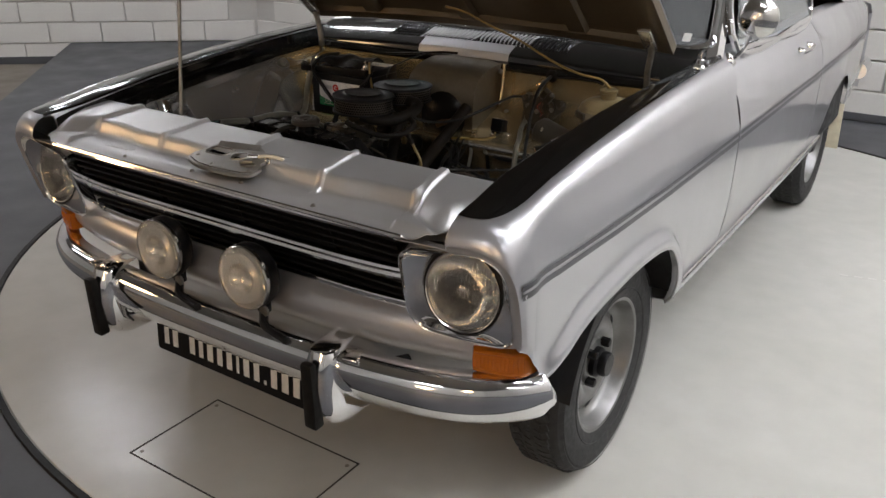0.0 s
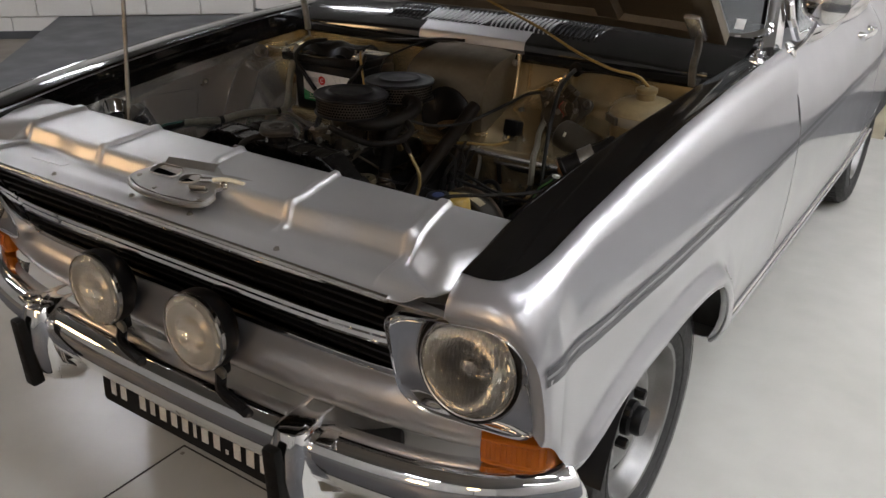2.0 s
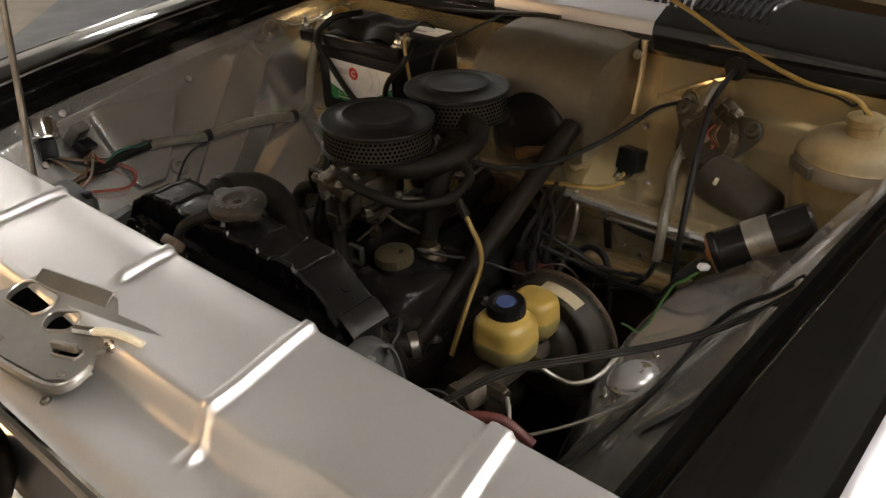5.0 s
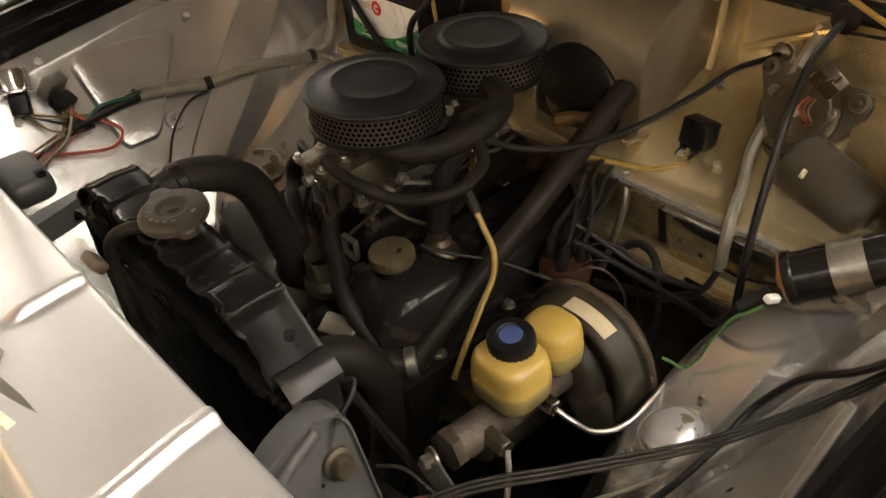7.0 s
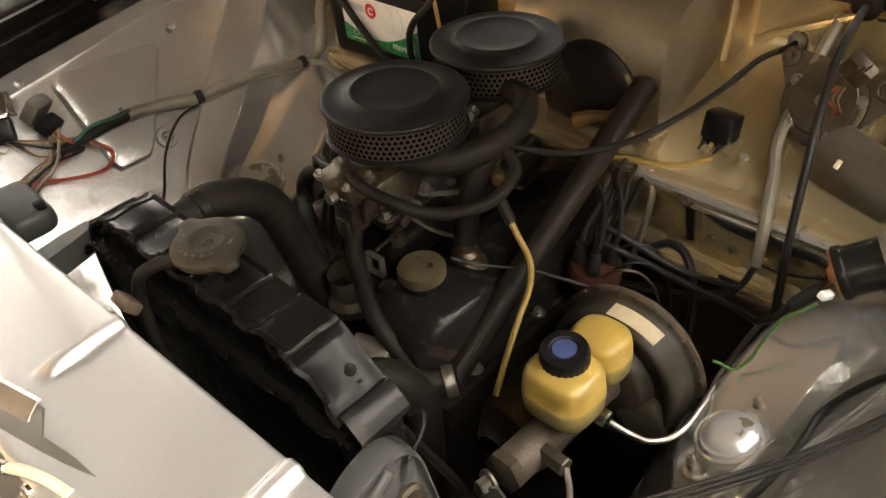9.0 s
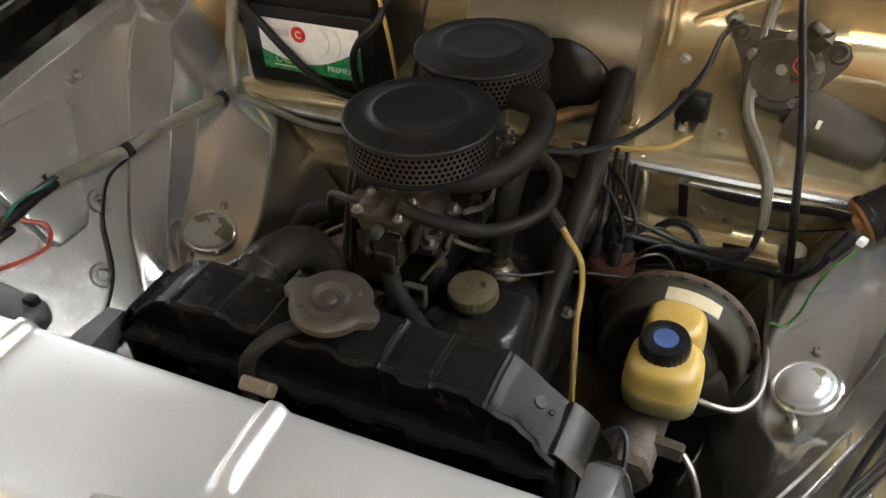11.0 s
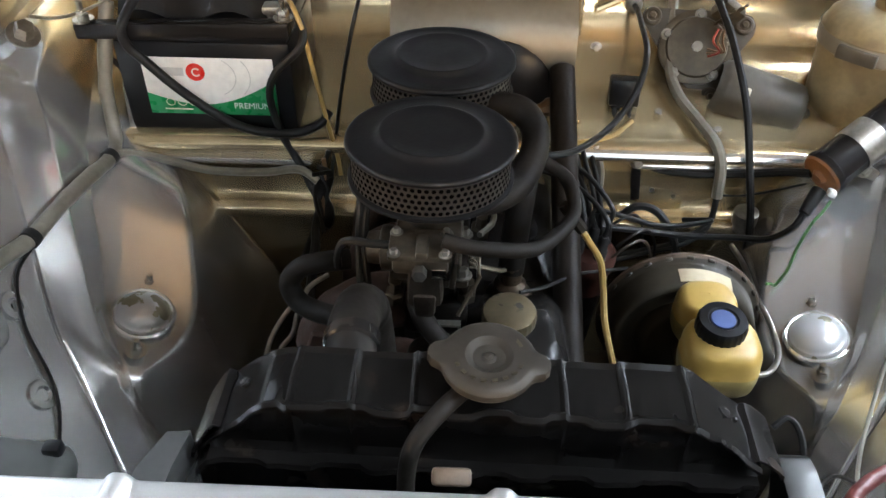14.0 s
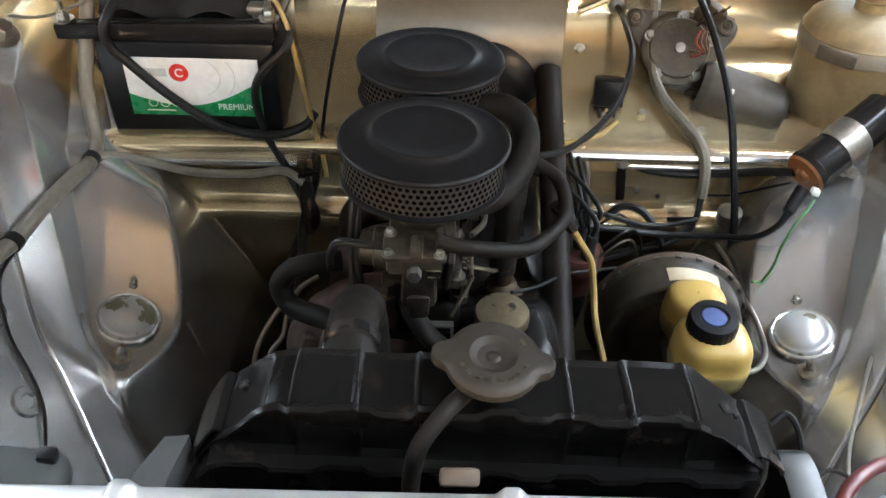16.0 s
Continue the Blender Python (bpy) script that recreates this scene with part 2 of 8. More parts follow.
def lathe(bm, profile, origin, axis=(0, 0, 1), seg=32, wob=0.0):
    """Turns (r, h) pairs round the axis through origin."""
    m = Matrix.Translation(origin) @ frame_along(axis)
    rings = []
    for r, h in profile:
        if r <= 1e-6:
            rings.append([bm.verts.new(m @ Vector((0, 0, h)))])
        else:
            rings.append([bm.verts.new(m @ Vector((r * math.cos(2 * math.pi * i / seg) * (1 + wob * math.sin(3 * i)), r * math.sin(2 * math.pi * i / seg), h))) for i in range(seg)])
    for a, b in zip(rings, rings[1:]):
        for i in range(seg):
            j = (i + 1) % seg
            if len(a) == 1 and len(b) == 1:
                continue
            if len(a) == 1:
                bm.faces.new((a[0], b[i], b[j]))
            elif len(b) == 1:
                bm.faces.new((a[i], a[j], b[0]))
            else:
                bm.faces.new((a[i], a[j], b[j], b[i]))
    return bm


def rod(bm, a, b, r, r2=None, seg=16):
    """A closed rod from a to b."""
    d = Vector(b) - Vector(a)
    h = d.length
    r2 = r if r2 is None else r2
    e = min(0.15 * r, 0.2 * h)
    return lathe(bm, [(0, 0), (r - e, 0), (r, e), (r2, h - e), (r2 - e, h), (0, h)], a, d, seg)


def rodded(a, b, r, r2=None, seg=16):
    return rod(bmesh.new(), a, b, r, r2, seg)


def spline(pts, n=8):
    """Catmull-Rom through the points."""
    p = [Vector(q) for q in pts]
    p = [2 * p[0] - p[1]] + p + [2 * p[-1] - p[-2]]
    out = []
    for i in range(1, len(p) - 2):
        for k in range(n):
            t = k / n
            a, b, c, d = p[i - 1], p[i], p[i + 1], p[i + 2]
            out.append(0.5 * (2 * b + (c - a) * t + (2 * a - 5 * b + 4 * c - d) * t * t + (3 * b - a - 3 * c + d) * t ** 3))
    out.append(p[-2])
    return out


def hose(bm, pts, r, seg=10, n=8, radii=None, lumps=0.0, ridge=0.0):
    """A smooth tube through the points, closed at both ends."""
    line = spline(pts, n)
    rings = []
    normal = None
    for i, c in enumerate(line):
        d = (line[min(i + 1, len(line) - 1)] - line[max(i - 1, 0)]).normalized()
        if normal is None:
            normal = d.orthogonal().normalized()
        normal = (normal - d * normal.dot(d)).normalized()
        side = d.cross(normal)
        rr = r
        if radii:
            f = i / (len(line) - 1) * (len(radii) - 1)
            k = min(int(f), len(radii) - 2)
            rr = radii[k] + (radii[k + 1] - radii[k]) * (f - k)
        rr *= 1 + lumps * noise.noise(c * 60) + (ridge if i % 2 else 0)
        rings.append([bm.verts.new(c + rr * (math.cos(2 * math.pi * j / seg) * normal + math.sin(2 * math.pi * j / seg) * side)) for j in range(seg)])
    for a, b in zip(rings, rings[1:]):
        for j in range(seg):
            k = (j + 1) % seg
            bm.faces.new((a[j], a[k], b[k], b[j]))
    bm.faces.new(rings[0][::-1])
    bm.faces.new(rings[-1])
    return bm


def hosed(pts, r, **k):
    return hose(bmesh.new(), pts, r, **k)


def skin(bm, rows, closed=False, mats=None):
    """A sheet through rows of points of equal length. mats(i, j) gives a face's material slot."""
    vs = [[bm.verts.new(p) for p in row] for row in rows]
    for i in range(len(vs) - 1):
        n = len(vs[i])
        for j in range(n if closed else n - 1):
            k = (j + 1) % n
            try:
                f = bm.faces.new((vs[i][j], vs[i][k], vs[i + 1][k], vs[i + 1][j]))
                if mats:
                    f.material_index = mats(i, j)
            except ValueError:
                pass
    return bm


def thicken(bm, t):
    """Gives a sheet thickness against its normals."""
    bmesh.ops.remove_doubles(bm, verts=bm.verts[:], dist=1e-5)
    bmesh.ops.recalc_face_normals(bm, faces=bm.faces[:])
    bmesh.ops.solidify(bm, geom=bm.faces[:], thickness=t)
    return bm


def prism(bm, outline, m, depth):
    """An outline in the plane of m, drawn out along its z by depth."""
    a = [bm.verts.new(m @ Vector((x, y, 0))) for x, y in outline]
    b = [bm.verts.new(m @ Vector((x, y, depth))) for x, y in outline]
    bm.faces.new(a[::-1])
    bm.faces.new(b)
    for i in range(len(a)):
        j = (i + 1) % len(a)
        bm.faces.new((a[i], a[j], b[j], b[i]))
    return bm


def round_rect(w, h, r, n=5):
    """A rounded rectangle round the origin."""
    out = []
    for cx, cy, a0 in ((w / 2 - r, h / 2 - r, 0), (-w / 2 + r, h / 2 - r, 90), (-w / 2 + r, -h / 2 + r, 180), (w / 2 - r, -h / 2 + r, 270)):
        out += [(cx + r * math.cos(radians(a0 + 90 * i / n)), cy + r * math.sin(radians(a0 + 90 * i / n))) for i in range(n + 1)]
    return out


def plane_at(o, x_axis, y_axis):
    """A matrix with that origin and those axes in its plane."""
    x, y = Vector(x_axis).normalized(), Vector(y_axis)
    y = (y - x * y.dot(x)).normalized()
    return Matrix.Translation(o) @ Matrix((x, y, x.cross(y))).transposed().to_4x4()


def lerp(table, v):
    """Linear interpolation in a short table of pairs."""
    if v <= table[0][0]:
        return table[0][1]
    for (a, fa), (b, fb) in zip(table, table[1:]):
        if v <= b:
            return fa + (fb - fa) * (v - a) / (b - a)
    return table[-1][1]


def ease(v, a, b):
    t = min(max((v - a) / (b - a), 0.0), 1.0)
    return t * t * (3 - 2 * t)


def bolt(bm, p, axis, r=0.006, h=0.006, washer=True):
    """A hexagon head on a washer."""
    if washer:
        lathe(bm, [(0, 0), (r * 1.6, 0), (r * 1.6, h * 0.25), (0, h * 0.25)], p, axis, 14)
    q = Vector(p) + Vector(axis).normalized() * h * 0.25
    lathe(bm, [(0, 0), (r, 0), (r, h * 0.8), (r * 0.8, h), (0, h)], q, axis, 6)
    return bm


# ---- the hall ----
def slab(name, corners, z0, z1, material, label=""):
    bm = bmesh.new()
    prism(bm, corners, Matrix.Translation((0, 0, z0)), z1 - z0)
    return tagged(part(name, bm, material, smooth=False), label, "floor", kind="structure")


slab("floor", [(-9.2, -6.2), (5.2, -6.2), (5.2, 4.5), (-9.2, 4.5)], -0.4, -0.2, LOW_FLOOR, "brown-grey concrete hall floor")
platform = slab("floor_platform", [(-6.27, 3.13), (-1.5, -1.6), (-1.5, -6), (5.0, -6), (5.0, 4.3), (-4.9, 4.3)], -0.2, -0.006, PLATFORM, "dark grey painted platform round the turntable")
TABLE, TABLE_R = (-0.12, 1.41), 2.29
bm = bmesh.new()
lathe(bm, [(0, -0.03), (TABLE_R - 0.02, -0.03), (TABLE_R - 0.02, -0.004), (TABLE_R - 0.025, 0.0), (0, 0.0)], (*TABLE, 0), seg=128)
turntable = tagged(part("floor_turntable", bm, FLOOR, sharp=20), "light grey painted turntable disc under the car", "floor", kind="structure")
bm = bmesh.new()
lathe(bm, [(TABLE_R - 0.022, -0.012), (TABLE_R - 0.018, 0.003), (TABLE_R, 0.003), (TABLE_R + 0.004, -0.012)], (*TABLE, 0), seg=128)
part("edge_strip", bm, RUBBER, turntable, "black rubber edge strip")
# the hatch: a narrow joint with four screws
bm = bmesh.new()
for a, b in (((-0.35, -0.378), (0.186, -0.378)), ((-0.35, -0.685), (0.186, -0.685)), ((-0.35, -0.685), (-0.35, -0.378)), ((0.186, -0.685), (0.186, -0.378))):
    c = ((a[0] + b[0]) / 2, (a[1] + b[1]) / 2, 0.0008)
    box(bm, c, (abs(a[0] - b[0]) + 0.004, abs(a[1] - b[1]) + 0.004, 0.0016))
part("hatch_joint", bm, DARK_GAP, turntable, smooth=False)
for hx, hy in ((-0.33, -0.40), (0.165, -0.40), (-0.33, -0.663), (0.165, -0.663)):
    bm = bmesh.new()
    lathe(bm, [(0.006, 0), (0.0055, 0.001), (0, 0.0012)], (hx, hy, 0.0), seg=12)
    part("screw", bm, STEEL, turntable)
bm = bmesh.new()
for k in range(5):
    box(bm, (1.02 + 0.05 * k, 1.62 + 0.012 * k, 0.0006), (0.03, 0.012, 0.0012), turn(0, 0, 12))
part("stencil_mark", bm, MORTAR, turntable, "faint grey stencilled mark", smooth=False)

BLOCK_H, BLOCK_L = 0.195, 0.49
block_mesh = finish(boxed((0, 0, 0), (BLOCK_L - 0.008, 0.03, BLOCK_H - 0.008), None, 0.006, 1), "block", BLOCKWORK)


def blockwork(name, a, b, label, near, base=0.0, high=3.6, plinth=0.0):
    """A wall from a to b with its face on the line; blocks of the stretch `near` (metres from a) are pieces, the rest one mesh."""
    a, b = Vector((*a, 0)), Vector((*b, 0))
    d = (b - a).normalized()
    out = Vector((d.y, -d.x, 0))
    length = (b - a).length
    m = Matrix((d, -out, Vector((0, 0, 1)))).transposed().to_4x4()
    m.translation = a
    bm = boxed((length / 2, 0.14, (base + high) / 2 - 0.1), (length + 0.3, 0.25, high - base + 0.2))
    bm.transform(m)
    wall = tagged(part(name, bm, MORTAR, smooth=False), label, "wall", kind="structure")
    rest = bmesh.new()
    for row in range(int((high - base) / BLOCK_H)):
        z = base + (row + 0.5) * BLOCK_H
        for col in range(-1, int(length / BLOCK_L) + 1):
            s = (col + 0.5 + 0.5 * (row % 2)) * BLOCK_L
            if s - BLOCK_L / 2 < -0.05 or s + BLOCK_L / 2 > length + 0.05:
                continue
            at = m @ Matrix.Translation((s, 0.004 + random.uniform(-0.0015, 0.0015), z))
            if near[0] < s < near[1] and row < 7:
                ob = new("block", block_mesh)
                ob.parent = wall
                ob.matrix_local = at
            else:
                box(rest, at.translation, (BLOCK_L - 0.008, 0.03, BLOCK_H - 0.008), m.to_3x3().to_4x4())
    if len(rest.verts):
        tagged(part("far_blocks", rest, BLOCKWORK, wall, smooth=False), kind="stuff")
    else:
        rest.free()
    if plinth:
        bm = boxed((length / 2, -0.016, base + plinth / 2), (length, 0.012, plinth), None, 0.003, 1)
        bm.transform(m)
        tagged(part("baseboard", bm, PLATFORM), "dark grey skirting along the wall", "baseboard", kind="structure")
    return wall


blockwork("wall_back", (-4.9, 4.3), (5.0, 4.3), "white painted blockwork wall behind the car", (0.0, 9.9), plinth=0.05)
blockwork("wall_left", (-9.2, 0.62), (-4.9, 4.3), "white painted blockwork wall beside the platform", (1.2, 5.6), base=-0.2, plinth=0.07)
for nm, a, b in (("wall_side", (-9.2, -6.2), (-9.2, 0.62)), ("wall_front", (5.0, -6.2), (-9.2, -6.2)), ("wall_right", (5.0, 4.3), (5.0, -6.2))):
    a3, b3 = Vector((*a, 0)), Vector((*b, 0))
    c = (a3 + b3) / 2
    d = b3 - a3
    bm = boxed((c.x, c.y, 1.6), (d.length + 0.2, 0.2, 4.0), turn(0, 0, math.degrees(math.atan2(d.y, d.x))))
    tagged(part(nm, bm, BLOCKWORK, smooth=False), "plain white painted hall wall", "wall", kind="structure")
tagged(part("ceiling", boxed((-2.0, -0.9, 3.75), (14.6, 11.2, 0.2)), CEILING, smooth=False), "grey painted hall ceiling", "ceiling", kind="structure")

# fluorescent strip lights
strip = thing("ceiling_light", "white fluorescent strip light under the ceiling", "ceiling light", group="strip lights under the ceiling")
part("housing", boxed((0, 0, 0.03), (1.52, 0.16, 0.05), None, 0.008), CEILING, strip)
part("diffuser", boxed((0, 0, -0.02), (1.48, 0.13, 0.05), None, 0.015, 3), TUBE_LIGHT, strip, "lit white diffuser")
strip.location = (4.3, -0.9, 3.58)
# strip places are unseen; several added to brighten the bay, flank and floor
for x, y in ((4.3, 0.8), (4.3, 2.5), (4.3, -2.6), (0.6, -5.5), (3.45, 0.0), (2.3, 1.5), (1.9, -0.7), (2.6, 0.8), (2.6, 2.5), (2.6, 3.7), (4.3, 3.7), (-3.0, 2.6), (-5.6, 0.6), (-5.6, -0.9), (-5.2, 2.2), (-6.6, -0.9)):
    copy_thing(strip, pose(x, y, 3.58))
# added warm lamps on unseen stands before the car; the third brightens the bulkhead
for lx, ly, lz in ((-2.9, -2.3, 1.5), (0.6, -3.9, 1.1), (2.3, -4.2, 1.95)):
    lamp = thing("lamp_stand", "added warm white floodlight on an unseen tripod stand", "lamp", group="floodlights before the car")
    d = (Vector((0, -0.2, 0.7)) - Vector((lx, ly, lz))).normalized()
    bm = bmesh.new()
    lathe(bm, [(0, -0.16), (0.06, -0.16), (0.08, -0.12), (0.29, 0.0), (0.30, 0.01), (0.285, 0.008)], (lx, ly, lz), d, 32)
    part("shade", bm, PLASTIC, lamp)
    bm = bmesh.new()
    lathe(bm, [(0, 0.004), (0.285, 0.004), (0.285, 0.0), (0, 0.0)], (lx, ly, lz), d, 32)
    part("bulb_glass", bm, WARM_LIGHT, lamp, "lit warm lamp glass")
    part("pole", rodded((lx, ly, 0.4), (lx, ly, lz - 0.1), 0.015), PLASTIC, lamp)
    for k in range(3):
        a = 2.1 * k
        z0 = -0.006 if lx > -1.5 else -0.2
        part("leg", rodded((lx, ly, 0.5), (lx + 0.4 * math.cos(a), ly + 0.4 * math.sin(a), z0), 0.012), PLASTIC, lamp)


# ---- the car: body shell ----
car = thing("car", "silver 1960s two-door car with black upper trim and its bonnet raised", "car")
WIDE = [(-0.605, 0.738), (-0.59, 0.744), (-0.55, 0.754), (-0.45, 0.762), (-0.2, 0.772), (0.1, 0.778), (0.7, 0.780), (1.6, 0.780), (2.4, 0.770), (3.0, 0.745), (3.3, 0.705), (3.42, 0.64)]
BELLY = [(0.24, -0.075), (0.33, -0.055), (0.38, -0.035), (0.42, -0.02), (0.50, -0.008), (0.60, -0.002), (0.70, 0.0), (0.76, 0.0), (0.80, -0.006), (0.84, -0.015), (0.88, -0.033), (0.90, -0.05), (0.93, -0.07), (0.96, -0.10), (0.98, -0.13)]
CREST = [(-0.605, 0.812), (-0.600, 0.830), (-0.588, 0.846), (-0.575, 0.857), (-0.54, 0.868), (-0.50, 0.876), (-0.40, 0.893), (-0.243, 0.913), (0.0, 0.935), (0.25, 0.950), (0.5, 0.958), (0.66, 0.96)]
INNER_X = [(-0.62, 0.612), (-0.58, 0.615), (-0.41, 0.605), (0.0, 0.625), (0.36, 0.646), (0.66, 0.655)]
ARCH = [(-0.605, 0.600), (-0.58, 0.590), (-0.56, 0.580), (-0.51, 0.552), (-0.49, 0.530), (-0.475, 0.515), (-0.452, 0.527), (-0.406, 0.548), (-0.353, 0.574), (-0.28, 0.594), (-0.20, 0.606), (-0.10, 0.613), (-0.03, 0.613), (0.05, 0.607), (0.12, 0.589), (0.17, 0.556), (0.215, 0.505), (0.255, 0.445), (0.287, 0.385), (0.303, 0.355), (0.312, 0.345)]


def side_x(y, z):
    return lerp(WIDE, y) + lerp(BELLY, z)


# the headlamp plane: leaning forwards at the top, swept back a little at the side
LAMP_X = Vector((0.9945, 0.1045, 0.0))
LAMP_Y = Vector((0.026, -0.262, 0.965)).normalized()
LAMP_O = Vector((0.632, -0.593, 0.704))


def lamp_plane(s):
    """Origin and axes of a headlamp's plane, mirrored for the other side."""
    k = Vector((s, 1, 1))
    x, y = LAMP_X * k, LAMP_Y * k
    return LAMP_O * k, x, y, (x.cross(y) * s).normalized()


def round_poly(corners, n=8):
    """A closed outline with its own radius at each corner: (x, y, r)."""
    out = []
    for k in range(len(corners)):
        a, b, c = Vector(corners[k - 1][:2]), Vector(corners[k][:2]), Vector(corners[(k + 1) % len(corners)][:2])
        u, v = (a - b).normalized(), (c - b).normalized()
        p0, p1 = b + u * corners[k][2], b + v * corners[k][2]
        out += [(1 - t) ** 2 * p0 + 2 * t * (1 - t) * b + t * t * p1 for t in [q / n for q in range(n + 1)]]
    return out


BEZEL = round_poly([(-0.1215, 0.089, 0.036), (0.103, 0.117, 0.085), (0.106, -0.101, 0.040), (-0.1225, -0.107, 0.058)])


def bezel_at(a, grow=0.0, about=(0.0, 0.0)):
    """The headlamp outline met by a ray at angle a."""
    d = Vector((math.cos(a), math.sin(a)))
    c = Vector(about)
    for p, q in zip(BEZEL, BEZEL[1:] + BEZEL[:1]):
        e = q - p
        den = d.x * e.y - d.y * e.x
        if abs(den) < 1e-12:
            continue
        w = p - c
        t, k = (w.x * e.y - w.y * e.x) / den, (w.x * d.y - w.y * d.x) / den
        if t > 0 and -1e-6 <= k <= 1 + 1e-6:
            return c + d * (t + grow)
    return c + d * 0.1


NOSE_COLS = 27


def nose_edge(s, j, inset=0.0, back=0.0):
    """The fender's front edge round the headlamp, column by column."""
    o, x, y, n = lamp_plane(s)
    f = max(0.0, min((j - 2) / (NOSE_COLS - 4), 1.0))
    a = radians(96 - 136 * f)
    p = bezel_at(a, 0.0185 - inset)
    return o + x * p.x + y * p.y + n * (0.006 - back)


def section(y):
    """The fender's section at y, as (x, z) from the bonnet opening over the top and down the flank."""
    zc, xi, w = lerp(CREST, y), lerp(INNER_X, y), lerp(WIDE, y)
    low = lerp(ARCH, y) if y <= 0.3121 else 0.375
    xc = min(0.706, w - 0.032)
    top = min(0.86, zc - 0.03)
    row = [(xi + 0.004, zc - (0.055 if y > -0.55 else 0.020)), (xi, zc - 0.012), (xi + 0.006, zc - 0.004)]
    row += [(xi + (xc - xi) * f, zc - 0.002 + 0.004 * math.sin(math.pi * f)) for f in (0.1, 0.25, 0.4, 0.55, 0.7, 0.85)]
    row.append((xc, zc))
    xs = side_x(y, top)
    for k in (1, 2, 3, 4, 5, 6):
        a = math.pi / 2 * k / 6
        row.append((xc + (xs - xc) * math.sin(a), zc - (zc - top) * (1 - math.cos(a))))
    near = (0.060, 0.044, 0.030, 0.016, 0.005, 0.0)
    for f in (0.8, 0.6, 0.4, 0.2):
        z = low + near[0] + (top - low - near[0]) * f
        row.append((side_x(y, z), z))
    for d in near:
        k = ease(y, -0.50, -0.43) * (1 - ease(y, 0.285, 0.32))
        row.append((side_x(y, low + d) + k * lerp([(0.0, 0.015), (0.005, 0.018), (0.016, 0.021), (0.030, 0.016), (0.044, 0.004), (0.060, 0.0)], d), low + d))
    row.append((side_x(y, low) - 0.004, low + 0.004))
    return row


def nose_shift(s, y, j):
    """How far the front edge pulls a column of the section at y."""
    k = ease(-y, 0.47, 0.605) ** 1.5
    if k <= 0:
        return Vector((0, 0, 0))
    x0, z0 = section(-0.605)[j]
    return (nose_edge(s, j) - Vector((s * x0, -0.605, z0))) * k


def fender_rows(s):
    rows = [[nose_edge(s, j, 0.021, 0.030) for j in range(NOSE_COLS)], [nose_edge(s, j, 0.020, 0.006) for j in range(NOSE_COLS)], [nose_edge(s, j, 0.004, 0.0) for j in range(NOSE_COLS)]]
    ys = [-0.605, -0.602, -0.598, -0.594, -0.59, -0.585] + [-0.580 + 0.005 * k for k in range(12)] + [-0.52, -0.51, -0.50, -0.493, -0.486, -0.478, -0.47, -0.455, -0.44, -0.42, -0.40, -0.36, -0.32, -0.28, -0.24, -0.20, -0.16, -0.12, -0.08, -0.04, 0.0, 0.04, 0.08, 0.11, 0.14, 0.17, 0.20, 0.22, 0.24, 0.26, 0.28, 0.295, 0.312, 0.36, 0.42, 0.48, 0.54, 0.60, 0.655]
    for y in ys:
        rows.append([Vector((s * x, y, z)) + nose_shift(s, y, j) for j, (x, z) in enumerate(section(y))])
    return rows, ys


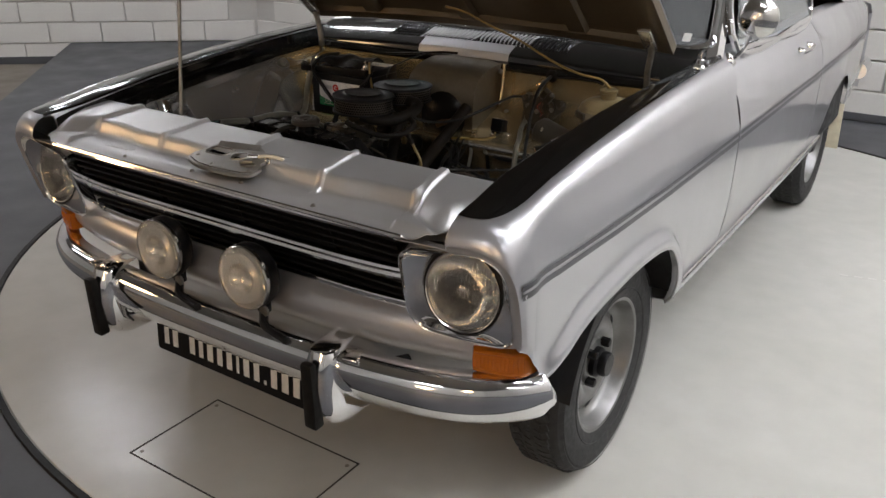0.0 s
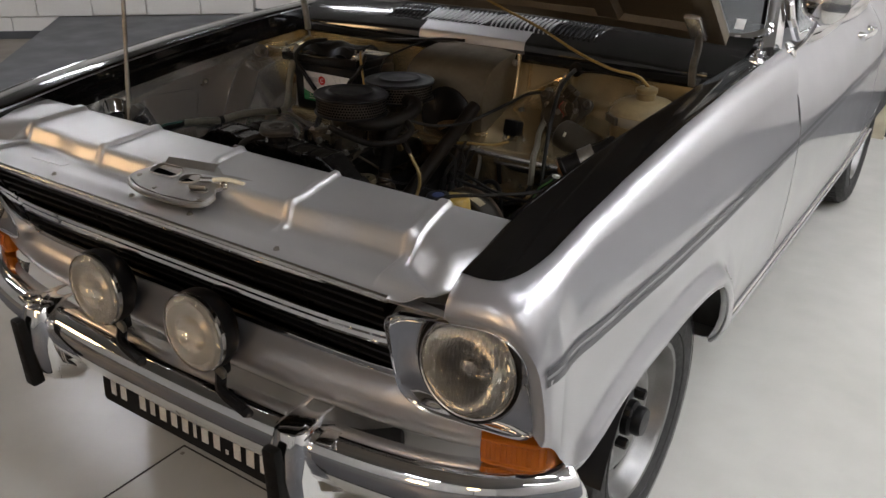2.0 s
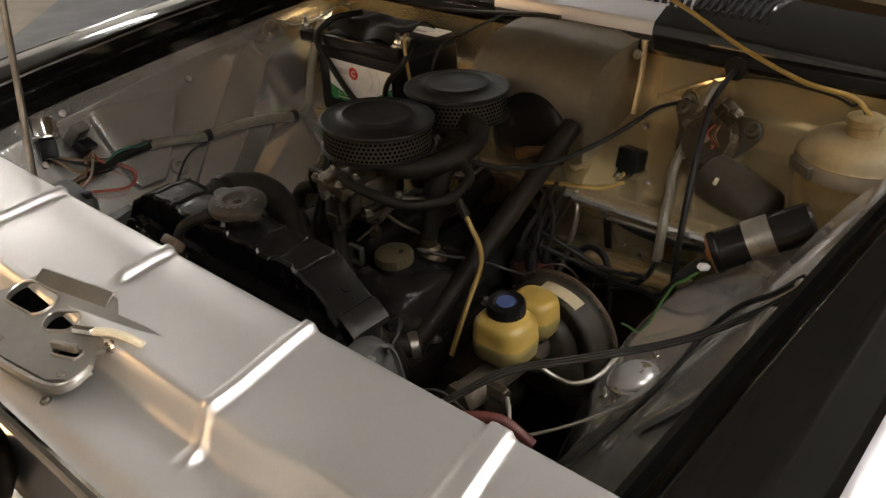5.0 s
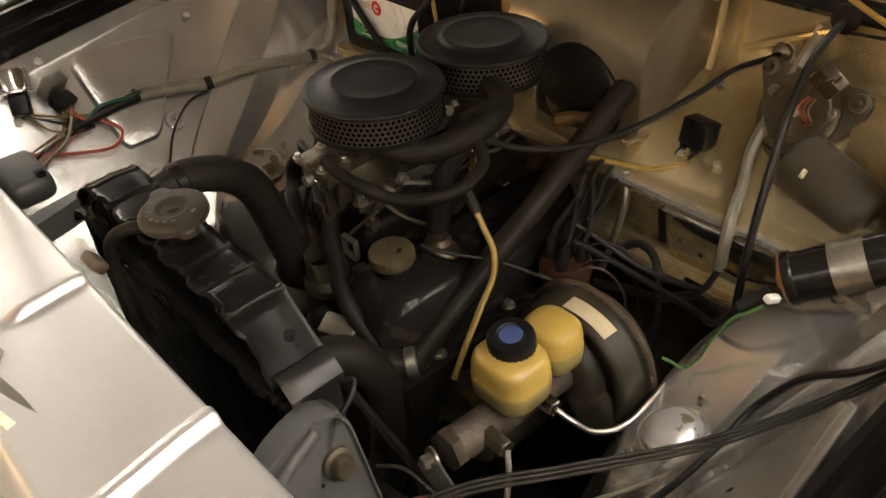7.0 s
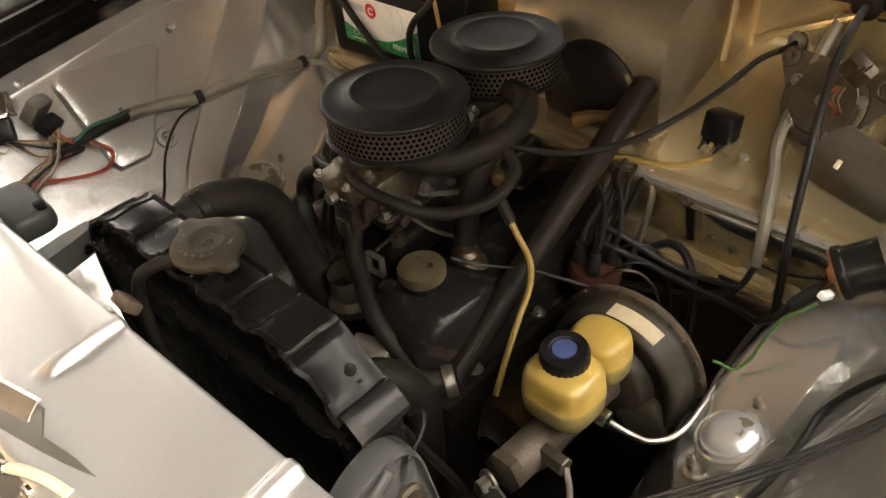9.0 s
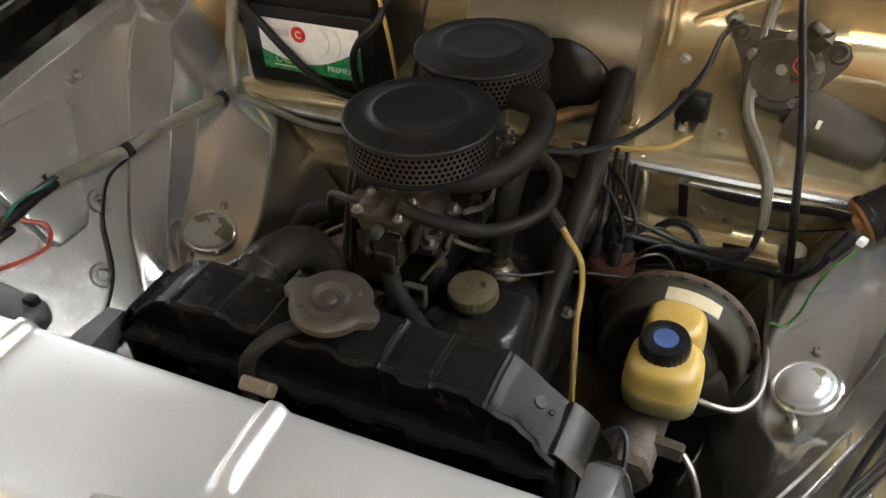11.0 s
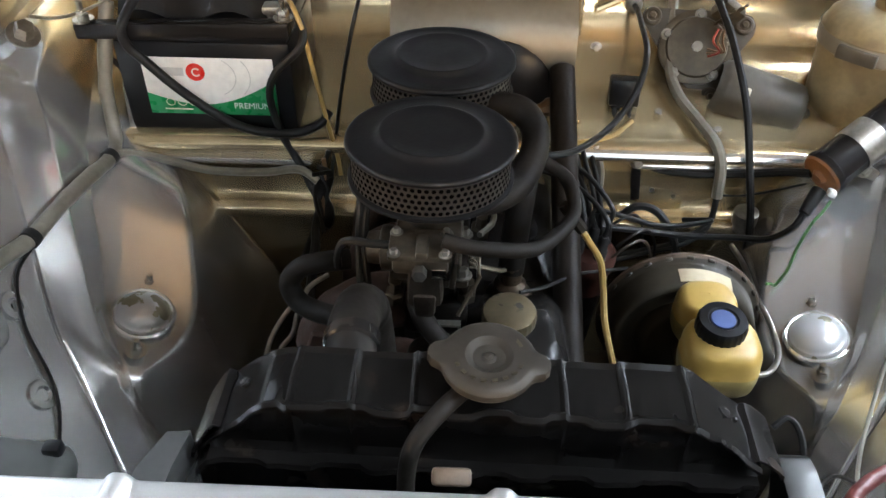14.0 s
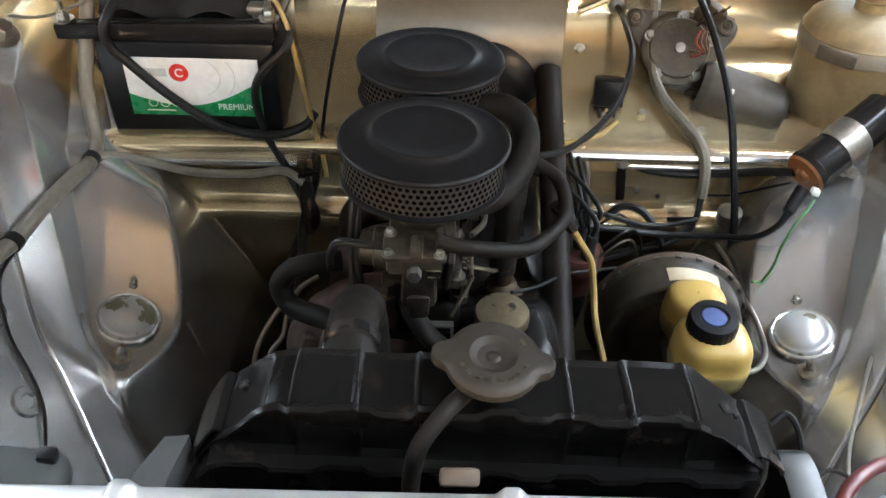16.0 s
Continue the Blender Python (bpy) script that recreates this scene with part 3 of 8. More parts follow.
for s, nm in ((1, "left"), (-1, "right")):
    rows, ys = fender_rows(s)

    bm = skin(bmesh.new(), rows)
    fender = part("front_fender", bm, SILVER, car, "silver fender with a black top edge", sharp=50)
    # black paint on the top, ending in a rounded corner
    cap = []
    for f in [k / 24 for k in range(25)]:
        col = []
        for k in range(60):
            x_mid = 0.612 + 0.092 * f
            y0 = lerp([(0.60, -0.570), (0.64, -0.575), (0.66, -0.574), (0.672, -0.569), (0.684, -0.556), (0.693, -0.540), (0.700, -0.515), (0.704, -0.49)], x_mid)
            y = y0 + (0.655 - y0) * (k / 59) ** 1.6
            zc, xi, w = lerp(CREST, y), lerp(INNER_X, y), lerp(WIDE, y)
            xc = min(0.706, w - 0.032)
            sh = nose_shift(s, y, 2 + round(7 * f)) * (1 - abs(7 * f - round(7 * f))) + nose_shift(s, y, 2 + min(7, max(0, round(7 * f) + (1 if 7 * f > round(7 * f) else -1)))) * abs(7 * f - round(7 * f))
            col.append(Vector((s * (xi + 0.003 + (xc - xi - 0.003) * f), y, zc - 0.002 + 0.004 * math.sin(math.pi * f) + 0.0012 - (0.004 if f == 0 else 0) + (0.002 * (f - 0.9) / 0.1 if f > 0.9 else 0))) + sh)
        cap.append(col)
    part("black_top", skin(bmesh.new(), cap), BLACK_PAINT, fender, "gloss black paint along the top", sharp=60)
    inner = [[(s * (lerp(INNER_X, y) - 0.0008), y, lerp(CREST, y) - d) for d in (0.007, 0.03, 0.055)] for y in [-0.566 + 0.0405 * k for k in range(31)]]
    part("black_edge", skin(bmesh.new(), inner), BLACK_PAINT, fender)
    # rain channel down the inner edge
    ch = []
    for y in [-0.41 + 0.05 * k for k in range(17)] + [0.43]:
        zc, xi = lerp(CREST, y), lerp(INNER_X, y)
        ch.append([(s * xi, y, zc - 0.03), (s * (xi - 0.002), y, zc - 0.046), (s * (xi - 0.028), y, zc - 0.050), (s * (xi - 0.032), y, zc - 0.040), (s * (xi - 0.036), y, zc - 0.040), (s * (xi - 0.037), y, zc - 0.056)])
    part("rain_channel", thicken(skin(bmesh.new(), ch), 0.0015), BLACK_PAINT, fender, "black channel beside the bonnet opening", sharp=30)
    # rolled lip round the wheel arch
    lip = [(s * (side_x(y, z) + 0.013 * ease(y, -0.50, -0.43) * (1 - ease(y, 0.285, 0.32))), y, z + 0.001) for y, z in ARCH[5:]]
    part("arch_lip", hosed(lip, 0.0045, seg=8, n=4), SILVER, fender)
    # two painted stripes, a hair proud of the paint
    for z0, h in ((0.757, 0.010), (0.738, 0.013)):
        st = []
        for y in [-0.600 + 0.0251 * k for k in range(51)]:
            top, low = min(0.86, lerp(CREST, y) - 0.03), lerp(ARCH, y) if y <= 0.3121 else 0.375
            j = lerp([(0.0, 20), (0.2, 19), (0.4, 18), (0.6, 17), (0.8, 16), (1.0, 15)], (z0 - low - 0.06) / (top - low - 0.06))
            sh = nose_shift(s, y, int(j)) * (1 - j % 1) + nose_shift(s, y, int(j) + 1) * (j % 1)
            sh.z *= 0.25
            st.append([Vector((s * (side_x(y, z) + 0.0012), y, z)) + sh for z in (z0 - h / 2, z0, z0 + h / 2)])
        part("stripe", skin(bmesh.new(), st), STRIPE, fender, "dark grey painted stripe")

# doors, rear quarters and sills
for s in (1, -1):
    def flank(y0, y1, n, z_low, z_top):
        out = []
        for i in range(n + 1):
            y = y0 + (y1 - y0) * i / n
            zl, zt = z_low(y), z_top(y)
            row = [(s * side_x(y, zl + (zt - zl) * f), y, zl + (zt - zl) * f) for f in [k / 16 for k in range(17)]]
            row += [(s * (side_x(y, zt) - 0.012), y, zt + 0.006), (s * (side_x(y, zt) - 0.05), y, zt + 0.008)]
            out.append(row)
        return out

    belt = lambda y: lerp([(0.6, 0.955), (1.5, 0.945), (2.4, 0.935), (3.0, 0.90), (3.42, 0.83)], y)
    door = part("door", thicken(skin(bmesh.new(), flank(0.662, 1.78, 24, lambda y: 0.40, belt)), 0.003), SILVER, car, "silver door, closed", sharp=50)
    rear_low = lambda y: lerp([(1.786, 0.40), (2.05, 0.40), (2.08, 0.40), (2.12, 0.50), (2.2, 0.57), (2.32, 0.61), (2.42, 0.62), (2.55, 0.605), (2.66, 0.56), (2.74, 0.49), (2.80, 0.40), (2.84, 0.34), (3.42, 0.40)], y)
    quarter = part("rear_fender", thicken(skin(bmesh.new(), flank(1.786, 3.42, 60, rear_low, belt)), 0.003), SILVER, car, "silver rear quarter panel", sharp=50)
    for own, y0, y1 in ((door, 0.665, 1.777), (quarter, 1.79, 3.3)):
        for z0, h in ((0.757, 0.010), (0.738, 0.013)):
            st = [[(s * (side_x(y, z) + 0.0006), y, z) for z in (z0 - h / 2, z0, z0 + h / 2)] for y in [y0 + (y1 - y0) * k / 40 for k in range(41)]]
            part("stripe", skin(bmesh.new(), st), STRIPE, own, "dark grey painted stripe")
    sill = []
    for k in range(41):
        y = 0.312 + (2.09 - 0.312) * k / 40
        x = lerp(WIDE, y)
        sill.append([(s * (x - 0.03), y, 0.405), (s * (x - 0.016), y, 0.402), (s * (x - 0.014), y, 0.392), (s * (x - 0.020), y, 0.380), (s * (x - 0.036), y, 0.362), (s * (x - 0.06), y, 0.350), (s * (x - 0.20), y, 0.340)])
    sill_ob = part("sill", thicken(skin(bmesh.new(), sill), 0.002), SILVER, car, "silver sill under the door")
    part("trim_strip", hosed([(s * (lerp(WIDE, y) - 0.013), y, 0.420) for y in (0.33, 0.8, 1.3, 1.8, 2.08)], 0.0055, seg=8), OLD_CHROME, sill_ob, "thin bright trim strip")
    # door handle
    hy, hz = 1.50, 0.876
    hx = side_x(hy, hz)
    bm = bmesh.new()
    for dy in (-0.07, 0.07):
        lathe(bm, [(0.014, 0), (0.012, 0.012), (0.008, 0.022), (0, 0.024)], (s * (hx - 0.001), hy + dy, hz), (s, 0, 0), 16)
    hose(bm, [(s * (hx + 0.016), hy - 0.085, hz - 0.004), (s * (hx + 0.024), hy - 0.04, hz), (s * (hx + 0.026), hy + 0.03, hz), (s * (hx + 0.016), hy + 0.085, hz + 0.003)], 0.007, seg=8)
    lathe(bm, [(0.009, 0), (0.009, 0.008), (0, 0.009)], (s * (hx + 0.02), hy + 0.062, hz), (s, 0, 0), 14)
    part("handle", bm, CHROME, door, "chrome door handle")

# inner shell: closes the body under the panels
bm = bmesh.new()
box(bm, (0, 1.75, 0.36), (1.40, 2.5, 0.06), None, 0.02)
box(bm, (0, 3.36, 0.62), (1.24, 0.10, 0.46), None, 0.03)
for s in (1, -1):
    box(bm, (s * 0.62, 2.42, 0.55), (0.22, 0.66, 0.44), None, 0.05)
part("underbody", bm, INTERIOR, car, "dark underside of the body")
bm = bmesh.new()
rows = [[(x, y, z - 0.03 * (abs(x) / 0.7) ** 2) for x in [-0.70 + 0.07 * k for k in range(21)]] for y, z in ((2.30, 1.0), (2.6, 0.955), (3.0, 0.925), (3.3, 0.88), (3.41, 0.82), (3.43, 0.62), (3.41, 0.42))]
part("boot_lid", thicken(skin(bmesh.new(), rows), 0.003), SILVER, car, "silver boot lid")
bm.free()
bm = hosed([(s2 * x, y, 0.53) for s2, x, y in ((-1, 0.73, 3.1), (-1, 0.70, 3.38), (-1, 0.5, 3.50), (1, 0.5, 3.50), (1, 0.70, 3.38), (1, 0.73, 3.1))], 0.04, seg=12)
part("rear_bumper", bm, CHROME, car, "chrome rear bumper")

# greenhouse: windscreen with bright surround, pillars, roof, side windows
def ws(u, v):
    """The windscreen's surface; u across, -1 to 1, v up, 0 to 1."""
    x = u * (0.665 - 0.10 * v)
    y = 0.575 + 0.10 * u * u * 0.9 + 0.40 * v
    return (x, y, 0.985 + 0.36 * v - 0.01 * u * u)


us = [-1 + k / 12 for k in range(25)]
part("windscreen", thicken(skin(bmesh.new(), [[ws(u * 0.97, v) for u in us] for v in (0.03, 0.25, 0.5, 0.75, 0.97)]), 0.004), GLASS, car, "clear windscreen").visible_shadow = False
loop = [ws(u, 0.0) for u in us[1:-1]] + [ws(0.985, 0.04), ws(1, 0.1), ws(1, 0.5), ws(1, 0.9), ws(0.97, 1)] + [ws(u, 1.0) for u in us[::-1][2:-2]] + [ws(-0.97, 1), ws(-1, 0.9), ws(-1, 0.5), ws(-1, 0.1), ws(-0.985, 0.04), ws(-0.94, 0.0)]
part("windscreen_trim", hosed(loop, 0.011, seg=8, n=3), CHROME, car, "bright metal windscreen surround")
for s in (1, -1):
    a, b = Vector(ws(s * 1.0, 0.0)), Vector(ws(s * 1.0, 1.0))
    pillar = skin(bmesh.new(), [[(p.x - s * 0.01, p.y - 0.005, p.z), (p.x + s * 0.016, p.y + 0.01, p.z), (p.x + s * 0.024, p.y + 0.045, p.z - 0.01), (p.x + s * 0.0, p.y + 0.06, p.z - 0.01)] for p in [a + (b - a) * t for t in (-0.06, 0.25, 0.5, 0.75, 1.02)]])
    part("pillar", thicken(pillar, 0.003), CHROME, car, "bright A-pillar moulding")
    g = [(s * x, y, z) for x, y, z in ((0.70, 0.80, 0.965), (0.71, 1.70, 0.955), (0.60, 1.62, 1.33), (0.585, 1.08, 1.33))]
    bm = bmesh.new()
    bm.faces.new([bm.verts.new(p) for p in g])
    part("side_window", thicken(bm, 0.004), GLASS, car, "clear side window").visible_shadow = False
    part("window_frame", hosed(g + g[:2], 0.011, seg=8, n=6), CHROME, car, "bright side window frame")
    part("vent_bar", rodded((s * 0.705, 1.02, 0.963), (s * 0.60, 1.16, 1.33), 0.008), CHROME, car)
roof = []
for y, z, w in ((0.96, 1.335, 0.57), (1.05, 1.375, 0.58), (1.3, 1.40, 0.60), (1.7, 1.395, 0.60), (2.0, 1.33, 0.585), (2.2, 1.20, 0.58), (2.33, 1.0, 0.60)):
    roof.append([(w * u, y, z - 0.035 * abs(u) ** 3) for u in [-1 + k / 8 for k in range(17)]])
part("roof", thicken(skin(bmesh.new(), roof), 0.004), SILVER, car, "silver roof")
bm = boxed((0, 0.84, 0.88), (1.26, 0.34, 0.16), None, 0.05, 4)
part("dashboard", bm, INTERIOR, car, "dark padded dashboard")
part("bulkhead", boxed((0, 0.70, 0.70), (1.30, 0.03, 0.5), None, 0.01), INTERIOR, car)
bm = bmesh.new()
rows = [[(0.61 + dx, 0.565 + dz * 0.9, 1.012 + dz) for dx in (0, 0.022)] for dz in (0, 0.02)]
part("sticker", thicken(skin(bm, rows), 0.0005), WHITE, car, "small white sticker on the windscreen")

# mirror on the fender-door corner
mirror = part("door_mirror", hosed([(0.722, 0.70, 0.955), (0.745, 0.70, 0.985), (0.765, 0.70, 1.04)], 0.006, seg=8), CHROME, car, "round chrome mirror on a stalk")
bm = bmesh.new()
lathe(bm, [(0.022, 0), (0.020, 0.006), (0.008, 0.012), (0, 0.012)], (0.712, 0.70, 0.952), (0.7, 0, 0.5), 20)
part("foot", bm, CHROME, mirror)
bm = bmesh.new()
lathe(bm, [(0, -0.028), (0.02, -0.026), (0.045, -0.014), (0.055, 0.0), (0.056, 0.008), (0.050, 0.009), (0.0, 0.006)], (0.772, 0.705, 1.07), (-0.25, 0.97, 0.05), 32)
part("mirror_head", bm, OLD_CHROME, mirror)
# antenna socket
bm = bmesh.new()
lathe(bm, [(0.018, 0), (0.017, 0.008), (0.010, 0.014), (0.010, 0.026), (0.005, 0.03), (0.005, 0.05), (0, 0.05)], (0.69, 0.49, 0.955), (0.1, 0, 1), 18)
part("antenna_socket", bm, CHROME, car, "chrome antenna socket")

# cowl with louvres
def cowl_z(x, y):
    return 0.944 + (y - 0.45) * 0.36 - 0.018 * (x / 0.65) ** 2 + 0.006 * math.sin((y - 0.45) / 0.13 * math.pi)


cx = [-0.655 + 0.0131 * k for k in range(101)]
cy = [0.445, 0.45, 0.456, 0.47, 0.49, 0.51, 0.53, 0.55, 0.575, 0.60]
rows = [[(x, y, cowl_z(x, y) - (0.008 if y < 0.448 else 0) + (0.05 * max(0, abs(x) - 0.45) if y > 0.59 else 0)) for x in cx] for y in cy]
rows.insert(0, [(x, 0.445, cowl_z(x, 0.45) - 0.030) for x in cx])


def cowl_paint(i, j):
    return 0 if -0.20 < cx[j] + 0.006 < 0.125 and i < 5 else 1


cowl = part("cowl_panel", thicken(skin(bmesh.new(), rows, mats=cowl_paint), 0.002), [SILVER, BLACK_PAINT], car, "black cowl panel with a silver centre", sharp=30)
for k in range(45):
    x = -0.33 + 0.62 * k / 44
    c = 1 if -0.205 < x < 0.165 else 0
    bm = bmesh.new()
    rows = []
    for t in range(9):
        y = 0.485 + 0.075 * t / 8
        xx = x + 0.02 * (t / 8 - 0.5) ** 2 * 4 * (-1 if x < -0.02 else 1) * 0.6 + 0.012 * t / 8
        w, z = 0.0030, cowl_z(x, y)
        h = 0.0062 * math.sin(math.pi * min(max(t / 8, 0.06), 0.94))
        rows.append([(xx - w, y, z - 0.001), (xx - w * 0.6, y, z + h), (xx + w * 0.6, y, z + h), (xx + w, y, z - 0.001)])
    part("louvre", skin(bm, rows), SILVER if c else BLACK_PAINT, cowl)
    if k < 44:
        # dark bar laid on the cowl; the unlit slot is put into its colour
        box(bm := bmesh.new(), (x + 0.0075 + 0.006, 0.522, cowl_z(x, 0.522) + 0.0006), (0.0078, 0.068, 0.0012), turn(20, 0, -9))
        part("slot", bm, INTERIOR, cowl, smooth=False)

# ---- front: slam panel, grille, lamps, bumper ----
RIBS = ((-0.475, -0.615), (-0.225, -0.548), (0.015, -0.475), (0.247, -0.565), (0.475, -0.615))


def fan(y):
    """The ribs spread slightly towards the front."""
    return 1 + 0.34 * (-y - 0.415)


def panel_z(x, y):
    ax = abs(x)
    step = -0.532 - 0.012 * ease(ax, 0.40, 0.30)
    top = 0.862 + 0.008 * ease(y, -0.52, -0.42)
    low = 0.826 - 0.012 * (1 - ease(y, -0.632, -0.60))
    z = low + (top - low) * ease(y, step - 0.011, step + 0.011)
    # beyond the outer rib the step turns into a rounded bowl behind a slanting crease
    across = (ax - 0.491) * 0.551 + (y + 0.550) * 0.837
    edge = (0.573 - ax) * 0.84 + (y + 0.606) * 0.545
    rise = math.sin(0.5 * math.pi * min(1.0, max(0.0, across / 0.062))) * math.sin(0.5 * math.pi * min(1.0, max(0.0, (edge + 0.012) / 0.052)))
    bowl = low + (top - low) * rise
    out = ease(ax / fan(y), 0.468, 0.488)
    z = z * (1 - out) + bowl * out
    for rx, ry in RIBS:
        d = abs(x / fan(y) - rx)
        if d < 0.022:
            wide = 0.004 if abs(rx) > 0.4 else 0.0
            k = 1 - ease(d, 0.004 + wide, 0.011 + wide)
            if abs(rx) > 0.4 and ax / fan(y) > abs(rx):
                k = 0.0
            z += 0.0078 * k * ease(y, ry - 0.012, ry + 0.01)
    # outer rib: its foot spreads into a flat triangle up to the crease
    d = ax / fan(y) - 0.475
    if d > 0:
        k = max(1 - ease(d, 0.008, 0.015), 1 - ease(across, -0.005, 0.008))
        z += 0.0078 * k * ease(y, -0.627, -0.605) * (1 - ease(ax, 0.585, 0.605))
    return z


def panel_y(x, y):
    """Cuts the panel's front corners back."""
    return max(y, -0.632 + 0.018 * ease(abs(x), 0.54, 0.58) + 0.048 * ease(abs(x), 0.58, 0.618))


px = sorted({round(-0.60 + 0.012 * k, 4) for k in range(101)} | {round(r + d, 4) for r, _ in RIBS for d in (-0.016, -0.013, -0.01, -0.007, -0.004, 0, 0.004, 0.007, 0.01, 0.013, 0.016)} | {round(q * (0.472 + 0.004 * k), 4) for k in range(36) for q in (-1, 1)})
py = [-0.632 + 0.005 * k for k in range(37)] + [-0.445, -0.435, -0.425, -0.415, -0.41]


def panel_point(u, y, k):
    x = u * (1 + (fan(y) - 1) * (1 - ease(abs(u), 0.49, 0.60)))
    yy = panel_y(x, y)
    return x, yy + 1e-5 * k, panel_z(x, yy)


rows = [[panel_point(u, y, k) for u in px] for k, y in enumerate(py)]
back = rows[-1]
rows += [[(x, -0.4065, z - 0.003) for x, y, z in back], [(x, -0.4055, z - 0.012) for x, y, z in back], [(x, -0.4055, z - 0.045) for x, y, z in back]]
slam = part("slam_panel", thicken(skin(bmesh.new(), rows), 0.0015), PANEL, car, "pressed silver front panel with raised ribs", sharp=60)
part("front_lip", hosed([(x, -0.633, 0.814) for x in (-0.53, -0.25, 0, 0.25, 0.53)], 0.0055, seg=8), OLD_CHROME, slam, "worn bright lip above the grille")

# latch plate on the slam panel
LT = Matrix.Translation((0.020, -0.548, 0.8525)) @ turn(11, 0, 12) @ Matrix.Diagonal((1.12, 1.12, 1.0, 1.0))
out = [(-0.094, -0.004), (-0.090, -0.022), (-0.060, -0.040), (-0.010, -0.052), (0.050, -0.056), (0.070, -0.048), (0.074, -0.028), (0.066, -0.016), (0.080, -0.002), (0.110, 0.008), (0.114, 0.020), (0.088, 0.024), (0.052, 0.026), (0.034, 0.042), (-0.040, 0.046), (-0.068, 0.036), (-0.078, 0.018)]
HOLES = ((-0.046, 0.012, 0.058, 0.030, -6), (0.008, 0.000, 0.034, 0.024, 18), (0.044, -0.026, 0.030, 0.011, 8))
loops = [[Vector((x, y)) for x, y in out]]
for cx, cy, sx, sy, rz in HOLES:
    c, d = math.cos(radians(rz)), math.sin(radians(rz))
    loops.append([Vector((cx + x * c - y * d, cy + x * d + y * c)) for x, y in round_rect(sx, sy, min(sx, sy) * 0.42, 4)])
bm = bmesh.new()
edges = []
for lp in loops:
    vs = [bm.verts.new((p.x, p.y, 0.0)) for p in lp]
    edges += [bm.edges.new((vs[k], vs[(k + 1) % len(vs)])) for k in range(len(vs))]
bmesh.ops.triangle_fill(bm, use_beauty=True, use_dissolve=False, edges=edges)
rim_edges = [e for e in bm.edges if len(e.link_faces) == 1]
skirt = bmesh.ops.extrude_edge_only(bm, edges=rim_edges)
for v in skirt["geom"]:
    if isinstance(v, bmesh.types.BMVert):
        v.co.z -= 0.007
bm.transform(LT @ Matrix.Translation((0, 0, 0.006)))
latch = part("bonnet_latch", bm, LATCH_STEEL, car, "worn bare steel bonnet latch", sharp=30)
part("edge_fold", hosed([LT @ Vector((x, y - 0.004, 0.001)) for x, y in out[:7]], 0.0052, seg=8, n=3), LATCH_STEEL, latch)
# black plate under the openings, its colour standing for the unlit well
bm = bmesh.new()
prism(bm, [(p.x * 0.97, p.y * 0.97) for p in loops[0]], LT @ Matrix.Translation((0, 0, -0.002)), 0.001)
part("latch_well", bm, HOLE_SHADE, latch, "black plate for the unlit well under the latch")
for lp in loops[1:]:
    pts = [LT @ Vector((p.x, p.y, 0.0064)) for p in lp]
    bm = bmesh.new()
    hose(bm, pts + pts[:1], 0.0016, seg=6, n=2)
    part("rim", bm, LATCH_STEEL, latch)
flap = [[LT @ Vector((x, y, z)) for x in (-0.062, -0.04, -0.01, 0.022, 0.034)] for y, z in ((0.028, 0.006), (0.034, 0.010), (0.042, 0.013), (0.045, 0.011))]
part("flap", thicken(skin(bmesh.new(), flap), 0.0015), LATCH_STEEL, latch, "raised rear flap")
part("ferrule", rodded(LT @ Vector((0.034, -0.006, 0.012)), LT @ Vector((0.054, -0.002, 0.012)), 0.0052, seg=8), OLD_CHROME, latch, "bright cable ferrule")
part("lever", hosed([LT @ Vector(p) for p in ((0.052, -0.002, 0.012), (0.070, 0.002, 0.014), (0.088, 0.004, 0.013), (0.106, 0.004, 0.009))], 0.0042, seg=8), CREAM, latch, "pale cable end")
part("catch", boxed(LT @ Vector((0.040, -0.024, 0.010)), (0.030, 0.006, 0.009), turn(0, 0, 22), 0.002), STEEL, latch)
part("spring_eye", lathe(bmesh.new(), [(0.005, 0), (0.0075, 0.001), (0.0075, 0.004), (0.005, 0.005)], LT @ Vector((0.078, -0.006, 0.008)), (0.2, -1, 0.3), 14), OLD_CHROME, latch)
for cx, cy in ((-0.080, -0.012), (-0.03, -0.038), (0.058, -0.046), (-0.05, 0.036)):
    part("rivet", lathe(bmesh.new(), [(0.0045, 0), (0.004, 0.0016), (0, 0.002)], LT @ Vector((cx, cy, 0.006)), LT.to_3x3() @ Vector((0, 0, 1)), 12), STEEL, latch)
for x, y in ((-0.06, -0.606), (0.09, -0.604), (0.30, -0.614), (-0.28, -0.614)):
    part("screw", bolt(bmesh.new(), (x, y, panel_z(x, y)), (0, -0.1, 1), 0.0036, 0.0035), STEEL, slam)
bm = bmesh.new()
prism(bm, round_rect(0.10, 0.020, 0.009), Matrix.Translation((-0.345, -0.58, 0.8262)) @ turn(0, 0, 3), 0.0012)
part("pressed_mark", bm, PANEL, slam)


# grille
def grille_y(z):
    return -0.628 + (0.815 - z) * 0.36


